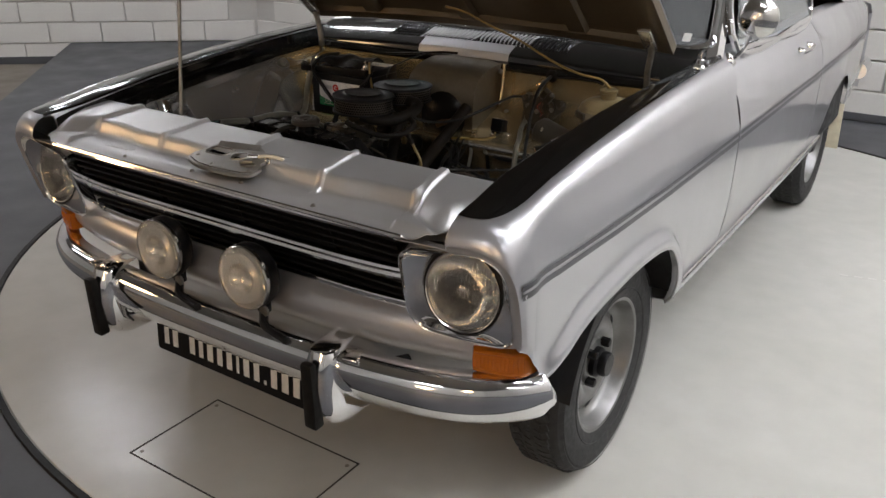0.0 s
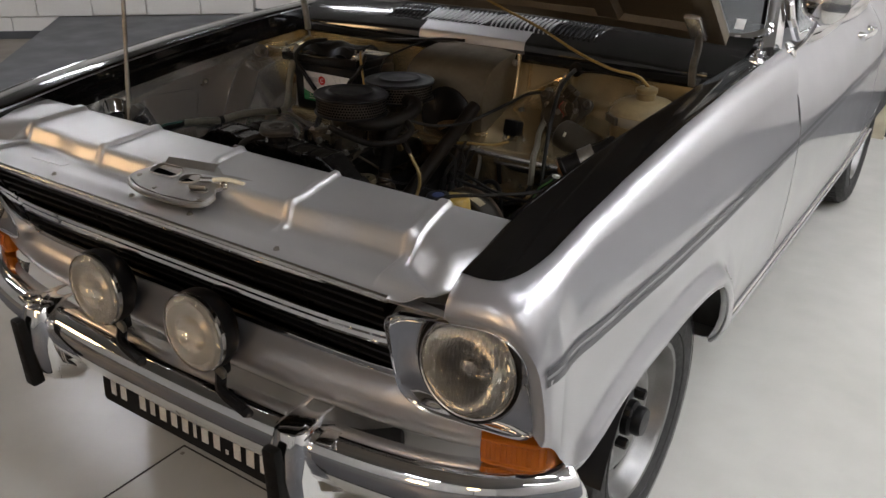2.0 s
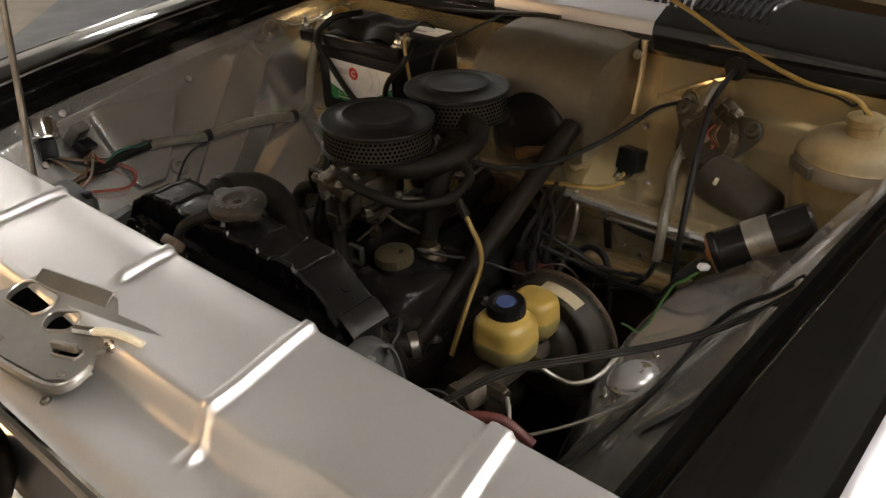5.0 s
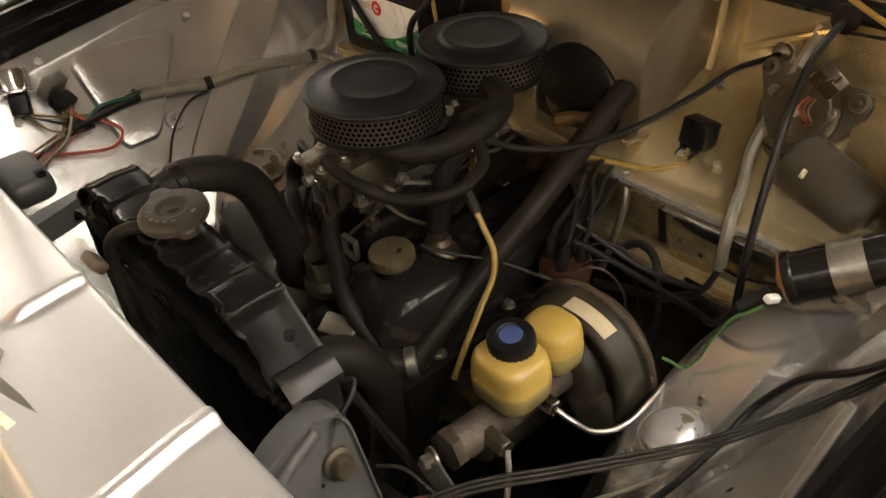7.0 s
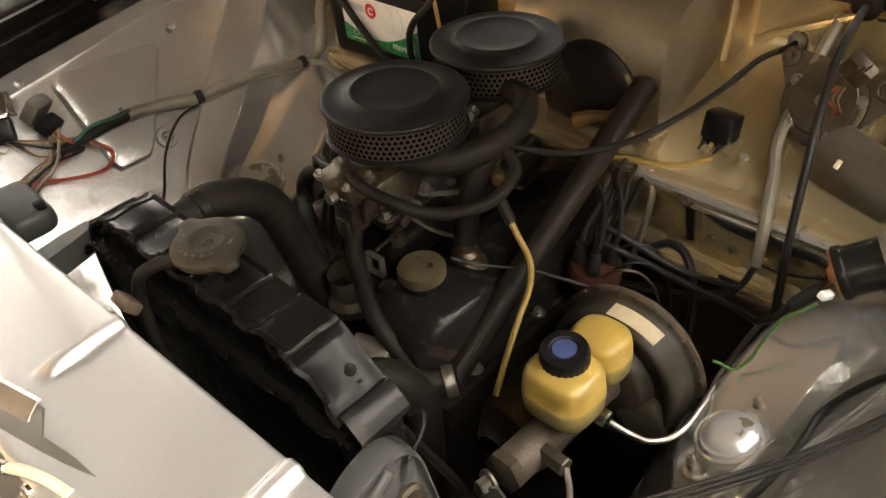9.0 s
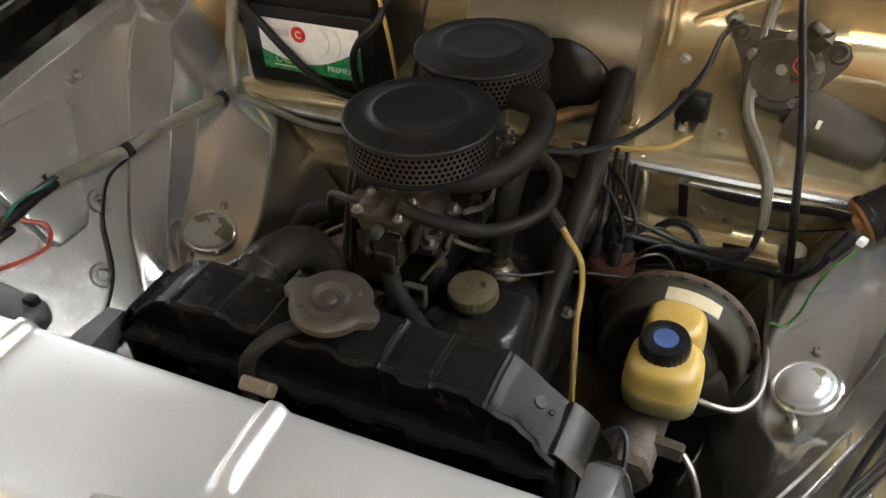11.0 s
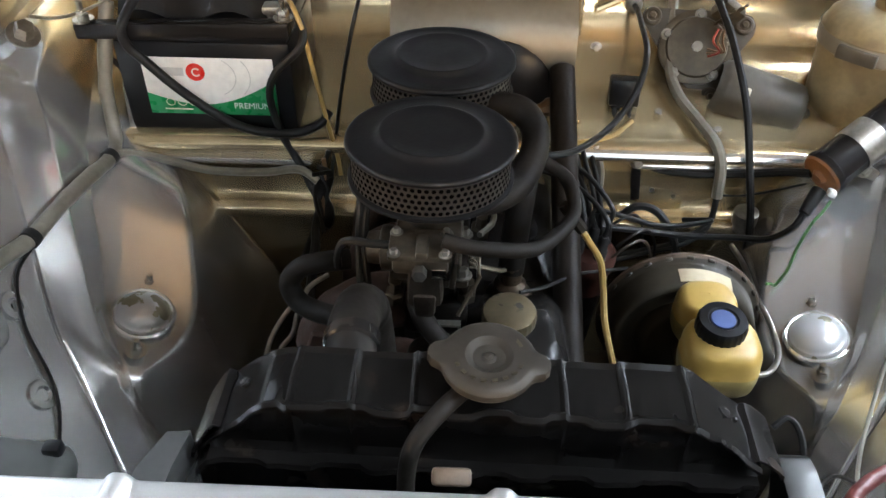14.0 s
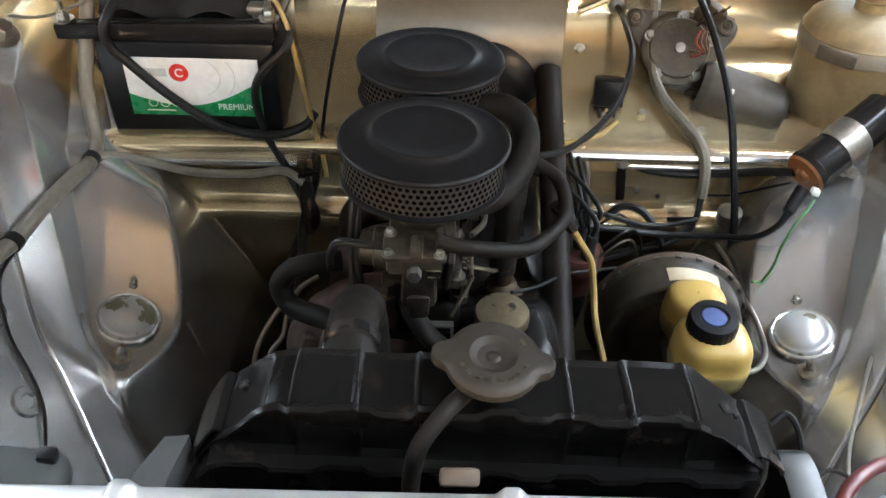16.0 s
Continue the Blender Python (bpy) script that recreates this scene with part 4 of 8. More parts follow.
grille = part("grille", boxed((0, grille_y(0.725) + 0.05, 0.725), (1.02, 0.012, 0.185), turn(20, 0, 0)), INTERIOR, car, "black slatted grille with chrome bars")
for z in (0.795, 0.776, 0.757, 0.738, 0.690, 0.671, 0.652):
    bm = bmesh.new()
    sec = [(-0.006, 0.003), (-0.002, 0.0055), (0.022, 0.004), (0.026, -0.001), (0.022, -0.003), (-0.004, -0.003)]
    skin(bm, [[(x, grille_y(z) + 0.012 + a, z + b) for a, b in sec] for x in (-0.50, -0.25, 0, 0.25, 0.50)], closed=True)
    part("slat", bm, PLASTIC, grille)
for x in (-0.2, 0.07, 0.33):
    bm = bmesh.new()
    skin(bm, [[(x + 0.0015 * a, grille_y(z) + 0.010 + b, z) for a, b in ((-1, 0), (1, 0), (1, 0.01), (-1, 0.01))] for z in (0.80, 0.725, 0.645)], closed=True)
    part("stay", bm, PLASTIC, grille)
for zs in ((0.8085, 0.005), (0.722, 0.0055), (0.706, 0.0055), (0.637, 0.006), (0.625, 0.004)):
    z, r = zs
    sec = [(-0.012, -r), (-0.014, 0), (-0.012, r), (0.004, r), (0.006, 0), (0.004, -r)]
    bm = skin(bmesh.new(), [[(x, grille_y(z) + a + 0.02 * (abs(x) / 0.52) ** 6, z + b) for a, b in sec] for x in [-0.52 + 0.04 * k for k in range(27)]], closed=True)
    part("chrome_bar", bm, CHROME, grille, "bright horizontal bar")

# silver band between the two middle bars
bm = skin(bmesh.new(), [[(x, grille_y(0.714) + a + 0.02 * (abs(x) / 0.52) ** 6, 0.714 + b) for a, b in ((-0.007, -0.0035), (-0.008, 0.0), (-0.007, 0.0035), (0.004, 0.0035), (0.004, -0.0035))] for x in [-0.52 + 0.04 * k for k in range(27)]], closed=True)
part("middle_band", bm, SILVER, grille, "silver painted middle band")

# silver valance under the grille, swept back at the corners
FRONT = [(0.0, -0.605), (0.30, -0.600), (0.46, -0.585), (0.58, -0.560), (0.66, -0.535), (0.72, -0.505), (0.755, -0.46)]
rows = []
for dz, dy in ((0.632, 0.03), (0.622, 0.012), (0.60, 0.0), (0.575, -0.006), (0.555, 0.0), (0.53, 0.02), (0.50, 0.05), (0.40, 0.10), (0.30, 0.16)):
    kx = 1.0 if dz > 0.51 else 0.80
    rows.append([(x * kx, lerp(FRONT, abs(x)) + dy, dz) for x in [-0.755 + 0.0302 * k for k in range(51)]])
valance = part("front_valance", thicken(skin(bmesh.new(), rows), 0.002), SILVER, car, "silver panel under the grille", sharp=50)


def lamp_frame(x, y, z, yaw, pitch=0.0):
    """An upright lamp plane facing forwards: x across, y up, z ahead."""
    return Matrix.Translation((x, y, z)) @ turn(0, 0, yaw) @ turn(90 + pitch, 0, 0)


def fluted_lens(m, r, bulge, n, depth=0.0016):
    """A round glass with upright flutes pressed into its face, and a smooth back."""
    bm = bmesh.new()
    cols, ny = n * 4, 14

    def at(u, v, back):
        x = r * u
        y = v * math.sqrt(max(r * r - x * x, 1e-8))
        rr = math.hypot(x, y)
        z = bulge * math.sqrt(max(0, 1 - 0.97 * (rr / r) ** 2))
        z += -0.004 if back else depth * abs(math.sin(math.pi * n * (u + 1) / 2)) * (1 - ease(rr, r * 0.93, r))
        return m @ Vector((x, y, z))
    for back in (False, True):
        skin(bm, [[at(-0.999 + 1.998 * i / cols, -1 + 2 * j / ny, back) for j in range(ny + 1)] for i in range(cols + 1)])
    return bm


for s in (1, -1):
    m = lamp_frame(s * 0.629, -0.583, 0.710, s * 3, -7)
    o, n = m.translation, (m.to_3x3() @ Vector((0, 0, 1))).normalized()
    lampset = part("headlamp", fluted_lens(m @ Matrix.Translation((0, 0, -0.006)), 0.0765, 0.014, 24, 0.0013), LENS_GLASS, car, "round headlamp with fluted clear glass")
    lampset.visible_shadow = False
    bm = bmesh.new()
    lathe(bm, [(0.0, -0.070), (0.020, -0.066), (0.045, -0.050), (0.066, -0.028), (0.0775, -0.008), (0.079, -0.008), (0.066, -0.032), (0.045, -0.056), (0, -0.076)], o, n, 48)
    part("reflector", bm, REFLECTOR, lampset, "silvered reflector bowl")
    bm = bmesh.new()
    lathe(bm, [(0, -0.066), (0.008, -0.066), (0.009, -0.030), (0.006, -0.026), (0, -0.025)], o, n, 16)
    lathe(bm, [(0.014, -0.034), (0.015, -0.026), (0.010, -0.020), (0, -0.019)], o, n, 16)
    part("bulb", bm, OLD_CHROME, lampset)
    bm = bmesh.new()
    lathe(bm, [(0.0758, -0.006), (0.0765, 0.0), (0.0785, 0.001), (0.0800, -0.003), (0.0800, -0.02)], o, n, 48)
    part("rim", bm, OLD_CHROME, lampset, "dull steel ring round the glass")
    # black ring puts the recessed gap's shade into its colour
    bm = bmesh.new()
    lathe(bm, [(0.0795, -0.03), (0.0795, -0.006), (0.0855, -0.004), (0.0855, -0.03)], o, n, 48)
    part("gasket", bm, RUBBER, lampset, "black ring standing in for the shaded gap round the lamp")
    # chrome surround: a raised bead, then a dished band down to the lamp
    po, pxa, pya, pn = lamp_plane(s)
    nn = 72
    rings = []
    for k, lift in ((0.0, -0.030), (0.0, -0.002), (0.015, 0.003), (0.05, 0.0048), (0.09, 0.003), (0.13, -0.001), (0.35, -0.002), (0.6, -0.003), (0.85, -0.003), (1.0, -0.004)):
        ring = []
        for q in range(nn):
            a = 2 * math.pi * q / nn
            p = bezel_at(a, 0.0, (-0.004, 0.004))
            out_p = po + pxa * p.x + pya * p.y
            ang = a if s > 0 else math.pi - a
            in_p = m @ Vector((0.0845 * math.cos(ang), 0.0845 * math.sin(ang), 0.0))
            ring.append(out_p + (in_p - out_p) * k + pn * lift)
        rings.append(ring)
    rings.append([p - n * 0.022 for p in rings[-1]])
    part("bezel", skin(bmesh.new(), rings, closed=True), CHROME, lampset, "chrome rounded headlamp surround", sharp=60)
    shelf = [[(s * x, y, z) for x, z in ((0.50, 0.800), (0.55, 0.803), (0.60, 0.806), (0.64, 0.806))] for y in (-0.618, -0.59, -0.55)]
    part("lamp_shelf", thicken(skin(bmesh.new(), shelf), 0.002), PANEL, lampset)
    # turn signal under the headlamp
    rows = []
    for k in range(15):
        f = k / 14
        x = 0.636 + 0.104 * f
        end = min(1.0, min(f, 1 - f) * 12)
        y = lerp(FRONT, x) - 0.008 - 0.012 * end ** 0.5 - 0.014 * f
        z, h = 0.560 - 0.003 * f, 0.0235 + 0.0015 * end
        rows.append([(s * x, y + 0.05, z + h), (s * x, y + 0.004, z + h), (s * x, y, z + h - 0.003), (s * x, y, z + h - 0.006), (s * x, y + 0.0025 * end, z + h - 0.0085), (s * x, y + 0.0005, z), (s * x, y + 0.0025 * end, z - h + 0.0085), (s * x, y, z - h + 0.006), (s * x, y, z - h + 0.003), (s * x, y + 0.004, z - h), (s * x, y + 0.05, z - h)])
    bm = skin(bmesh.new(), rows)
    bm.faces.new([v for v in bm.verts if abs(v.co.x - s * 0.636) < 1e-4])
    bm.faces.new([v for v in bm.verts if abs(v.co.x - s * 0.740) < 1e-4])
    sig = part("turn_signal", bm, AMBER, car, "amber plastic turn signal")
    bm = bmesh.new()
    for r in rows[1:-1]:
        hose(bm, [r[4], r[5], r[6]], 0.0016, seg=6, n=3)
    part("lens_rib", bm, AMBER, sig)

# fog lamps on the bumper
for fx in (-0.140, 0.132):
    m = lamp_frame(fx, -0.662, 0.638, 2, -3)
    o, n = m.translation, m.to_3x3() @ Vector((0, 0, 1))
    fog = part("fog_lamp", fluted_lens(m, 0.069, 0.008, 26, 0.0024), FOG_GLASS, car, "round fog lamp with fluted glass")
    fog.visible_shadow = False
    bm = bmesh.new()
    lathe(bm, [(0, -0.034), (0.027, -0.030), (0.05, -0.019), (0.068, -0.004), (0.069, -0.008), (0.046, -0.040), (0, -0.044)], o, n, 40)
    part("reflector", bm, REFLECTOR, fog, "silvered reflector bowl")
    bm = bmesh.new()
    lathe(bm, [(0.0675, 0.001), (0.0690, 0.0035), (0.0712, 0.001), (0.0715, -0.008), (0.070, -0.010)], o, n, 48)
    part("rim", bm, OLD_CHROME, fog, "bright lamp rim")
    bm = bmesh.new()
    lathe(bm, [(0.070, -0.005), (0.0725, -0.007), (0.0725, -0.028), (0.068, -0.040), (0.048, -0.058), (0.022, -0.066), (0, -0.067)], o, n, 40)
    part("housing", bm, PLASTIC, fog, "black lamp housing")
    bm = bmesh.new()
    hose(bm, [(fx + 0.02, -0.625, 0.575), (fx + 0.03, -0.640, 0.55), (fx + 0.05, -0.655, 0.533), (fx + 0.12, -0.668, 0.528)], 0.010, seg=8)
    box(bm, (fx + 0.02, -0.628, 0.565), (0.03, 0.02, 0.03), None, 0.005)
    part("bracket", bm, PLASTIC, fog, "black lamp bracket")
    bm = bmesh.new()
    lathe(bm, [(0.012, 0), (0.012, 0.006), (0, 0.007)], (fx + 0.036, -0.640, 0.562), (0, -1, 0), 14)
    part("nut", bm, STEEL, fog)

# bumper
BUMP = [(0.0, -0.668), (0.20, -0.665), (0.40, -0.652), (0.55, -0.628), (0.64, -0.597), (0.70, -0.560), (0.742, -0.522), (0.766, -0.492), (0.776, -0.474)]
SEC = [(0.050, 0.060), (0.020, 0.066), (0.004, 0.062), (-0.008, 0.050), (-0.014, 0.034), (-0.0135, 0.018), (-0.008, -0.006), (0.002, -0.027), (0.013, -0.041), (0.026, -0.048), (0.032, -0.046)]
plan = spline([(-x, y, 0) for x, y in BUMP[::-1]] + [(x, y, 0) for x, y in BUMP[1:]], 6)
rows = []
for i, p in enumerate(plan):
    d = (plan[min(i + 1, len(plan) - 1)] - plan[max(i - 1, 0)]).normalized()
    nrm = Vector((-d.y, d.x, 0))
    e = min(i, len(plan) - 1 - i)
    k = 1 - 0.45 * (1 - ease(e, 0, 7)) ** 2
    rows.append([p + nrm * (a - (1 - k) * 0.0) + Vector((0, 0, 0.468 + b * k - 0.004 * (1 - k))) for a, b in SEC])
bm = skin(bmesh.new(), rows)
bumper = part("front_bumper", thicken(bm, 0.003), CHROME, car, "chrome front bumper with rubber-faced overriders", sharp=60)
for s in (1, -1):
    ox = s * 0.352
    rows = []
    for z, w, d0, d1 in ((0.545, 0.020, -0.655, -0.60), (0.548, 0.026, -0.690, -0.62), (0.540, 0.030, -0.722, -0.66), (0.51, 0.032, -0.735, -0.68), (0.46, 0.033, -0.740, -0.69), (0.41, 0.034, -0.735, -0.68), (0.375, 0.036, -0.715, -0.63), (0.365, 0.034, -0.695, -0.60)):
        y0, y1 = d0 + 0.036, d1 + 0.036
        rows.append([(ox - w, y1, z), (ox - w, y0 + 0.02, z), (ox - w * 0.7, y0 + 0.004, z), (ox, y0, z), (ox + w * 0.7, y0 + 0.004, z), (ox + w, y0 + 0.02, z), (ox + w, y1, z)])
    over = part("overrider", thicken(skin(bmesh.new(), rows), 0.002), CHROME, bumper, "chrome overrider", sharp=50)
    bm = boxed((ox - 0.002, -0.706, 0.450), (0.034, 0.028, 0.155), turn(3, 0, 0), 0.006, 2, (0.9, 0.7))
    part("rubber_pad", bm, RUBBER, bumper, "black rubber pad of an overrider")
    bm = boxed((ox + s * 0.06, -0.645, 0.532), (0.03, 0.04, 0.008), turn(0, 0, 12 * s), 0.003)
    part("bracket", bm, OLD_CHROME, bumper)
# show plate under the bumper: unreadable lettering as plain bars
plate_m = Matrix.Translation((0.005, -0.607, 0.378)) @ turn(86, 0, 0)
bm = bmesh.new()
prism(bm, round_rect(0.525, 0.112, 0.008), plate_m, 0.004)
plate = part("show_plate", bm, PLASTIC, car, "black plate with white block lettering under the bumper")
x = -0.235
for w in (0.016, 0.018, 0.012, 0.018, 0.014, 0.019, 0.017, 0.017, 0.0082, 0.018, 0.017, 0.007, 0.018, 0.020, 0.019):
    h = 0.068 if w > 0.008 else 0.010
    bm = bmesh.new()
    prism(bm, [(x, -0.034), (x + w, -0.034), (x + w, -0.034 + h), (x, -0.034 + h)], plate_m @ Matrix.Translation((0, 0, 0.004)), 0.0012)
    if w != 0.012:
        part("letter_bar", bm, WHITE, plate)
    else:
        bm.free()
    x += w + 0.0155


# ---- wheels ----
def wheel(name, x, y):
    s = 1 if x > 0 else -1
    c = Vector((x, y, 0.287))
    root = part(name, bmesh.new(), TYRE, car, "black tyre on a silver steel wheel")
    me = bmesh.new()
    prof = [(0.170, -0.066), (0.190, -0.076), (0.230, -0.080), (0.262, -0.076), (0.277, -0.066), (0.2845, -0.045), (0.287, -0.02), (0.287, 0.02), (0.2845, 0.045), (0.277, 0.066), (0.262, 0.076), (0.230, 0.080), (0.190, 0.076), (0.170, 0.066)]
    lathe(me, prof, c, (s, 0, 0), 72)
    part("tyre", me, TYRE, root, "black road tyre", sharp=25)
    me = bmesh.new()
    for band in (-0.038, -0.014, 0.014, 0.038):
        for k in range(72):
            a = 2 * math.pi * (k + (0.5 if band > 0 else 0)) / 72
            rr = 0.2875
            p = c + Vector((s * band, rr * math.cos(a), rr * math.sin(a)))
            box(me, p, (0.018, 0.018, 0.004), turn(math.degrees(a) - 90, 0, 0) @ turn(0, 0, 22 if abs(band) > 0.03 else -22))
    tagged(part("tread_pattern", me, TYRE, root, smooth=False), kind="stuff")
    me = bmesh.new()
    for r in (0.268, 0.235, 0.205):
        lathe(me, [(r + 0.002, 0.0765), (r, 0.0795 if r < 0.26 else 0.0755), (r - 0.002, 0.0768)], c, (s, 0, 0), 72)
    part("sidewall_ring", me, TYRE, root)
    me = bmesh.new()
    lathe(me, [(0.176, 0.060), (0.180, 0.066), (0.178, 0.070), (0.170, 0.068), (0.164, 0.058), (0.160, 0.035), (0.150, 0.020), (0.138, 0.016), (0.128, 0.022), (0.110, 0.034), (0.090, 0.036), (0.080, 0.030), (0.070, 0.022), (0.062, 0.022), (0.058, 0.030), (0.050, 0.032), (0.0, 0.032)], c, (s, 0, 0), 72)
    lathe(me, [(0.178, -0.066), (0.165, -0.05), (0.160, 0.035)], c, (s, 0, 0), 72)
    part("rim", me, WHEEL_PAINT, root, "silver pressed steel rim")
    for k in range(12):
        a = 2 * math.pi * k / 12
        me = bmesh.new()
        p = c + Vector((s * 0.0215, 0.134 * math.cos(a), 0.134 * math.sin(a)))
        # dark plate laid on the rim, its colour standing for the unlit opening
        prism(me, round_rect(0.028, 0.013, 0.006, 3), Matrix.Translation(p) @ frame_along((s, 0.22 * math.cos(a), 0.22 * math.sin(a)), (0, -math.sin(a), math.cos(a))) @ turn(0, 0, 90), 0.0015)
        part("vent_slot", me, INTERIOR, root)
    me = bmesh.new()
    lathe(me, [(0.040, 0.030), (0.040, 0.046), (0.036, 0.050), (0.033, 0.052), (0.033, 0.066), (0.029, 0.072), (0, 0.073)], c, (s, 0, 0), 32)
    part("hub_cap", me, PLASTIC, root, "black hub cap")
    for k in range(4):
        a = math.pi / 4 + math.pi / 2 * k
        me = bmesh.new()
        lathe(me, [(0.0125, 0.030), (0.0125, 0.050), (0.010, 0.054), (0, 0.055)], c + Vector((0, 0.056 * math.cos(a), 0.056 * math.sin(a))), (s, 0, 0), 6)
        part("wheel_nut", me, PLASTIC, root)
    return root


for x, y in ((0.632, 0.005), (-0.632, 0.005), (0.625, 2.416), (-0.625, 2.416)):
    wheel("wheel", x, y)
for s in (1, -1):
    part("mudflap", boxed((s * 0.66, 2.80, 0.30), (0.16, 0.008, 0.24), turn(8, 0, 0), 0.003), CREAM, car, "tan mudflap behind a rear wheel")
    # dark liner over the front wheel
    rows = []
    for k in range(19):
        a = radians(14 + 152 * k / 18)
        rows.append([(s * x, 0.345 * math.cos(a), 0.29 + 0.335 * math.sin(a)) for x in (0.50, 0.60, 0.70, 0.752)])
    part("wheel_liner", thicken(skin(bmesh.new(), rows), 0.002), INTERIOR, car, "dark wheel arch liner")

# ---- raised bonnet ----
HINGE_Y, HINGE_Z, OPEN = 0.445, 0.995, 39.0
bonnet_m = Matrix.Translation((0, HINGE_Y, HINGE_Z)) @ turn(-OPEN, 0, 0)


def bon(x, d, h):
    """A point of the bonnet: x across, d forwards from the rear edge, h above its underside rim."""
    crown = 0.022 * (1 - (x / 0.63) ** 2) + 0.012 * math.sin(math.pi * d / 1.05)
    return bonnet_m @ Vector((x, -d, h + crown))


bx = [-0.632 + 0.0316 * k for k in range(41)]
bd = [0.0, 0.004, 0.03] + [0.03 + 0.0505 * k for k in range(1, 21)] + [1.05]
wid = lambda d: 1.0 - 0.045 * d
rows = [[bon(x * wid(d), d, 0.030 - (0.010 if k in (0, len(bd) - 1) else 0)) for x in bx] for k, d in enumerate(bd)]
bonnet = part("bonnet", thicken(skin(bmesh.new(), rows), 0.002), SILVER, car, "silver bonnet propped wide open")
rim = []
for x, d in [(u, 0.0) for u in bx] + [(0.632 * wid(d), d) for d in bd[1:]] + [(u * wid(1.05), 1.05) for u in bx[::-1][1:]] + [(-0.632 * wid(d), d) for d in bd[::-1][1:-1]]:
    k = 0.93
    rim.append([bon(x, d, 0.026), bon(x, d, 0.0), bon(x * 0.985, 0.525 + (d - 0.525) * 0.985, -0.004), bon(x * k, 0.525 + (d - 0.525) * k, -0.002), bon(x * k * 0.985, 0.525 + (d - 0.525) * k * 0.985, 0.020)])
rim.append(rim[0])
part("bonnet_rim", skin(bmesh.new(), rim), UNDERSIDE, bonnet, "brownish silver inner rim of the bonnet", sharp=30)
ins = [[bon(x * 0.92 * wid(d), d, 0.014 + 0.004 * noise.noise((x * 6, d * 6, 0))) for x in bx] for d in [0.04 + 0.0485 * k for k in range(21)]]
part("bonnet_lining", skin(bmesh.new(), ins), UNDERSIDE, bonnet, "dark brown inner skin of the bonnet")
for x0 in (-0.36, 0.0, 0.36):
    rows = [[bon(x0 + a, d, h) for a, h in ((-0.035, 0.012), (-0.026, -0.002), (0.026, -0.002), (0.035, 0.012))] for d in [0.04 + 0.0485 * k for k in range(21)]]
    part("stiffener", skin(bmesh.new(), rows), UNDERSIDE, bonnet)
for s in (1, -1):
    part("hinge", hosed([(s * 0.578, 0.415, 0.905), (s * 0.578, 0.41, 0.95), (s * 0.585, 0.405, 1.0), (s * 0.585, 0.385, 1.045)], 0.009, seg=8), STEEL, bonnet, "steel bonnet hinge arm")
    bm = boxed((s * 0.585, 0.37, 1.04), (0.035, 0.09, 0.012), turn(-OPEN, 0, 0), 0.003)
    part("hinge_plate", bm, BAY, bonnet)
top = bon(-0.325, 0.99, 0.0)
part("prop_rod", rodded((-0.337, -0.397, 0.855), top, 0.0045, seg=10), STEEL, car, "thin steel prop rod holding the bonnet")


# ---- engine bay shell ----
# stations of the inner wing: y, then (x, z) from the rain channel inwards and down
def plane_x(y, z):
    """Half-width of the slanting inner wing panel."""
    return 0.575 - 0.725 * (0.84 - z) - 0.057 * (y + 0.2)


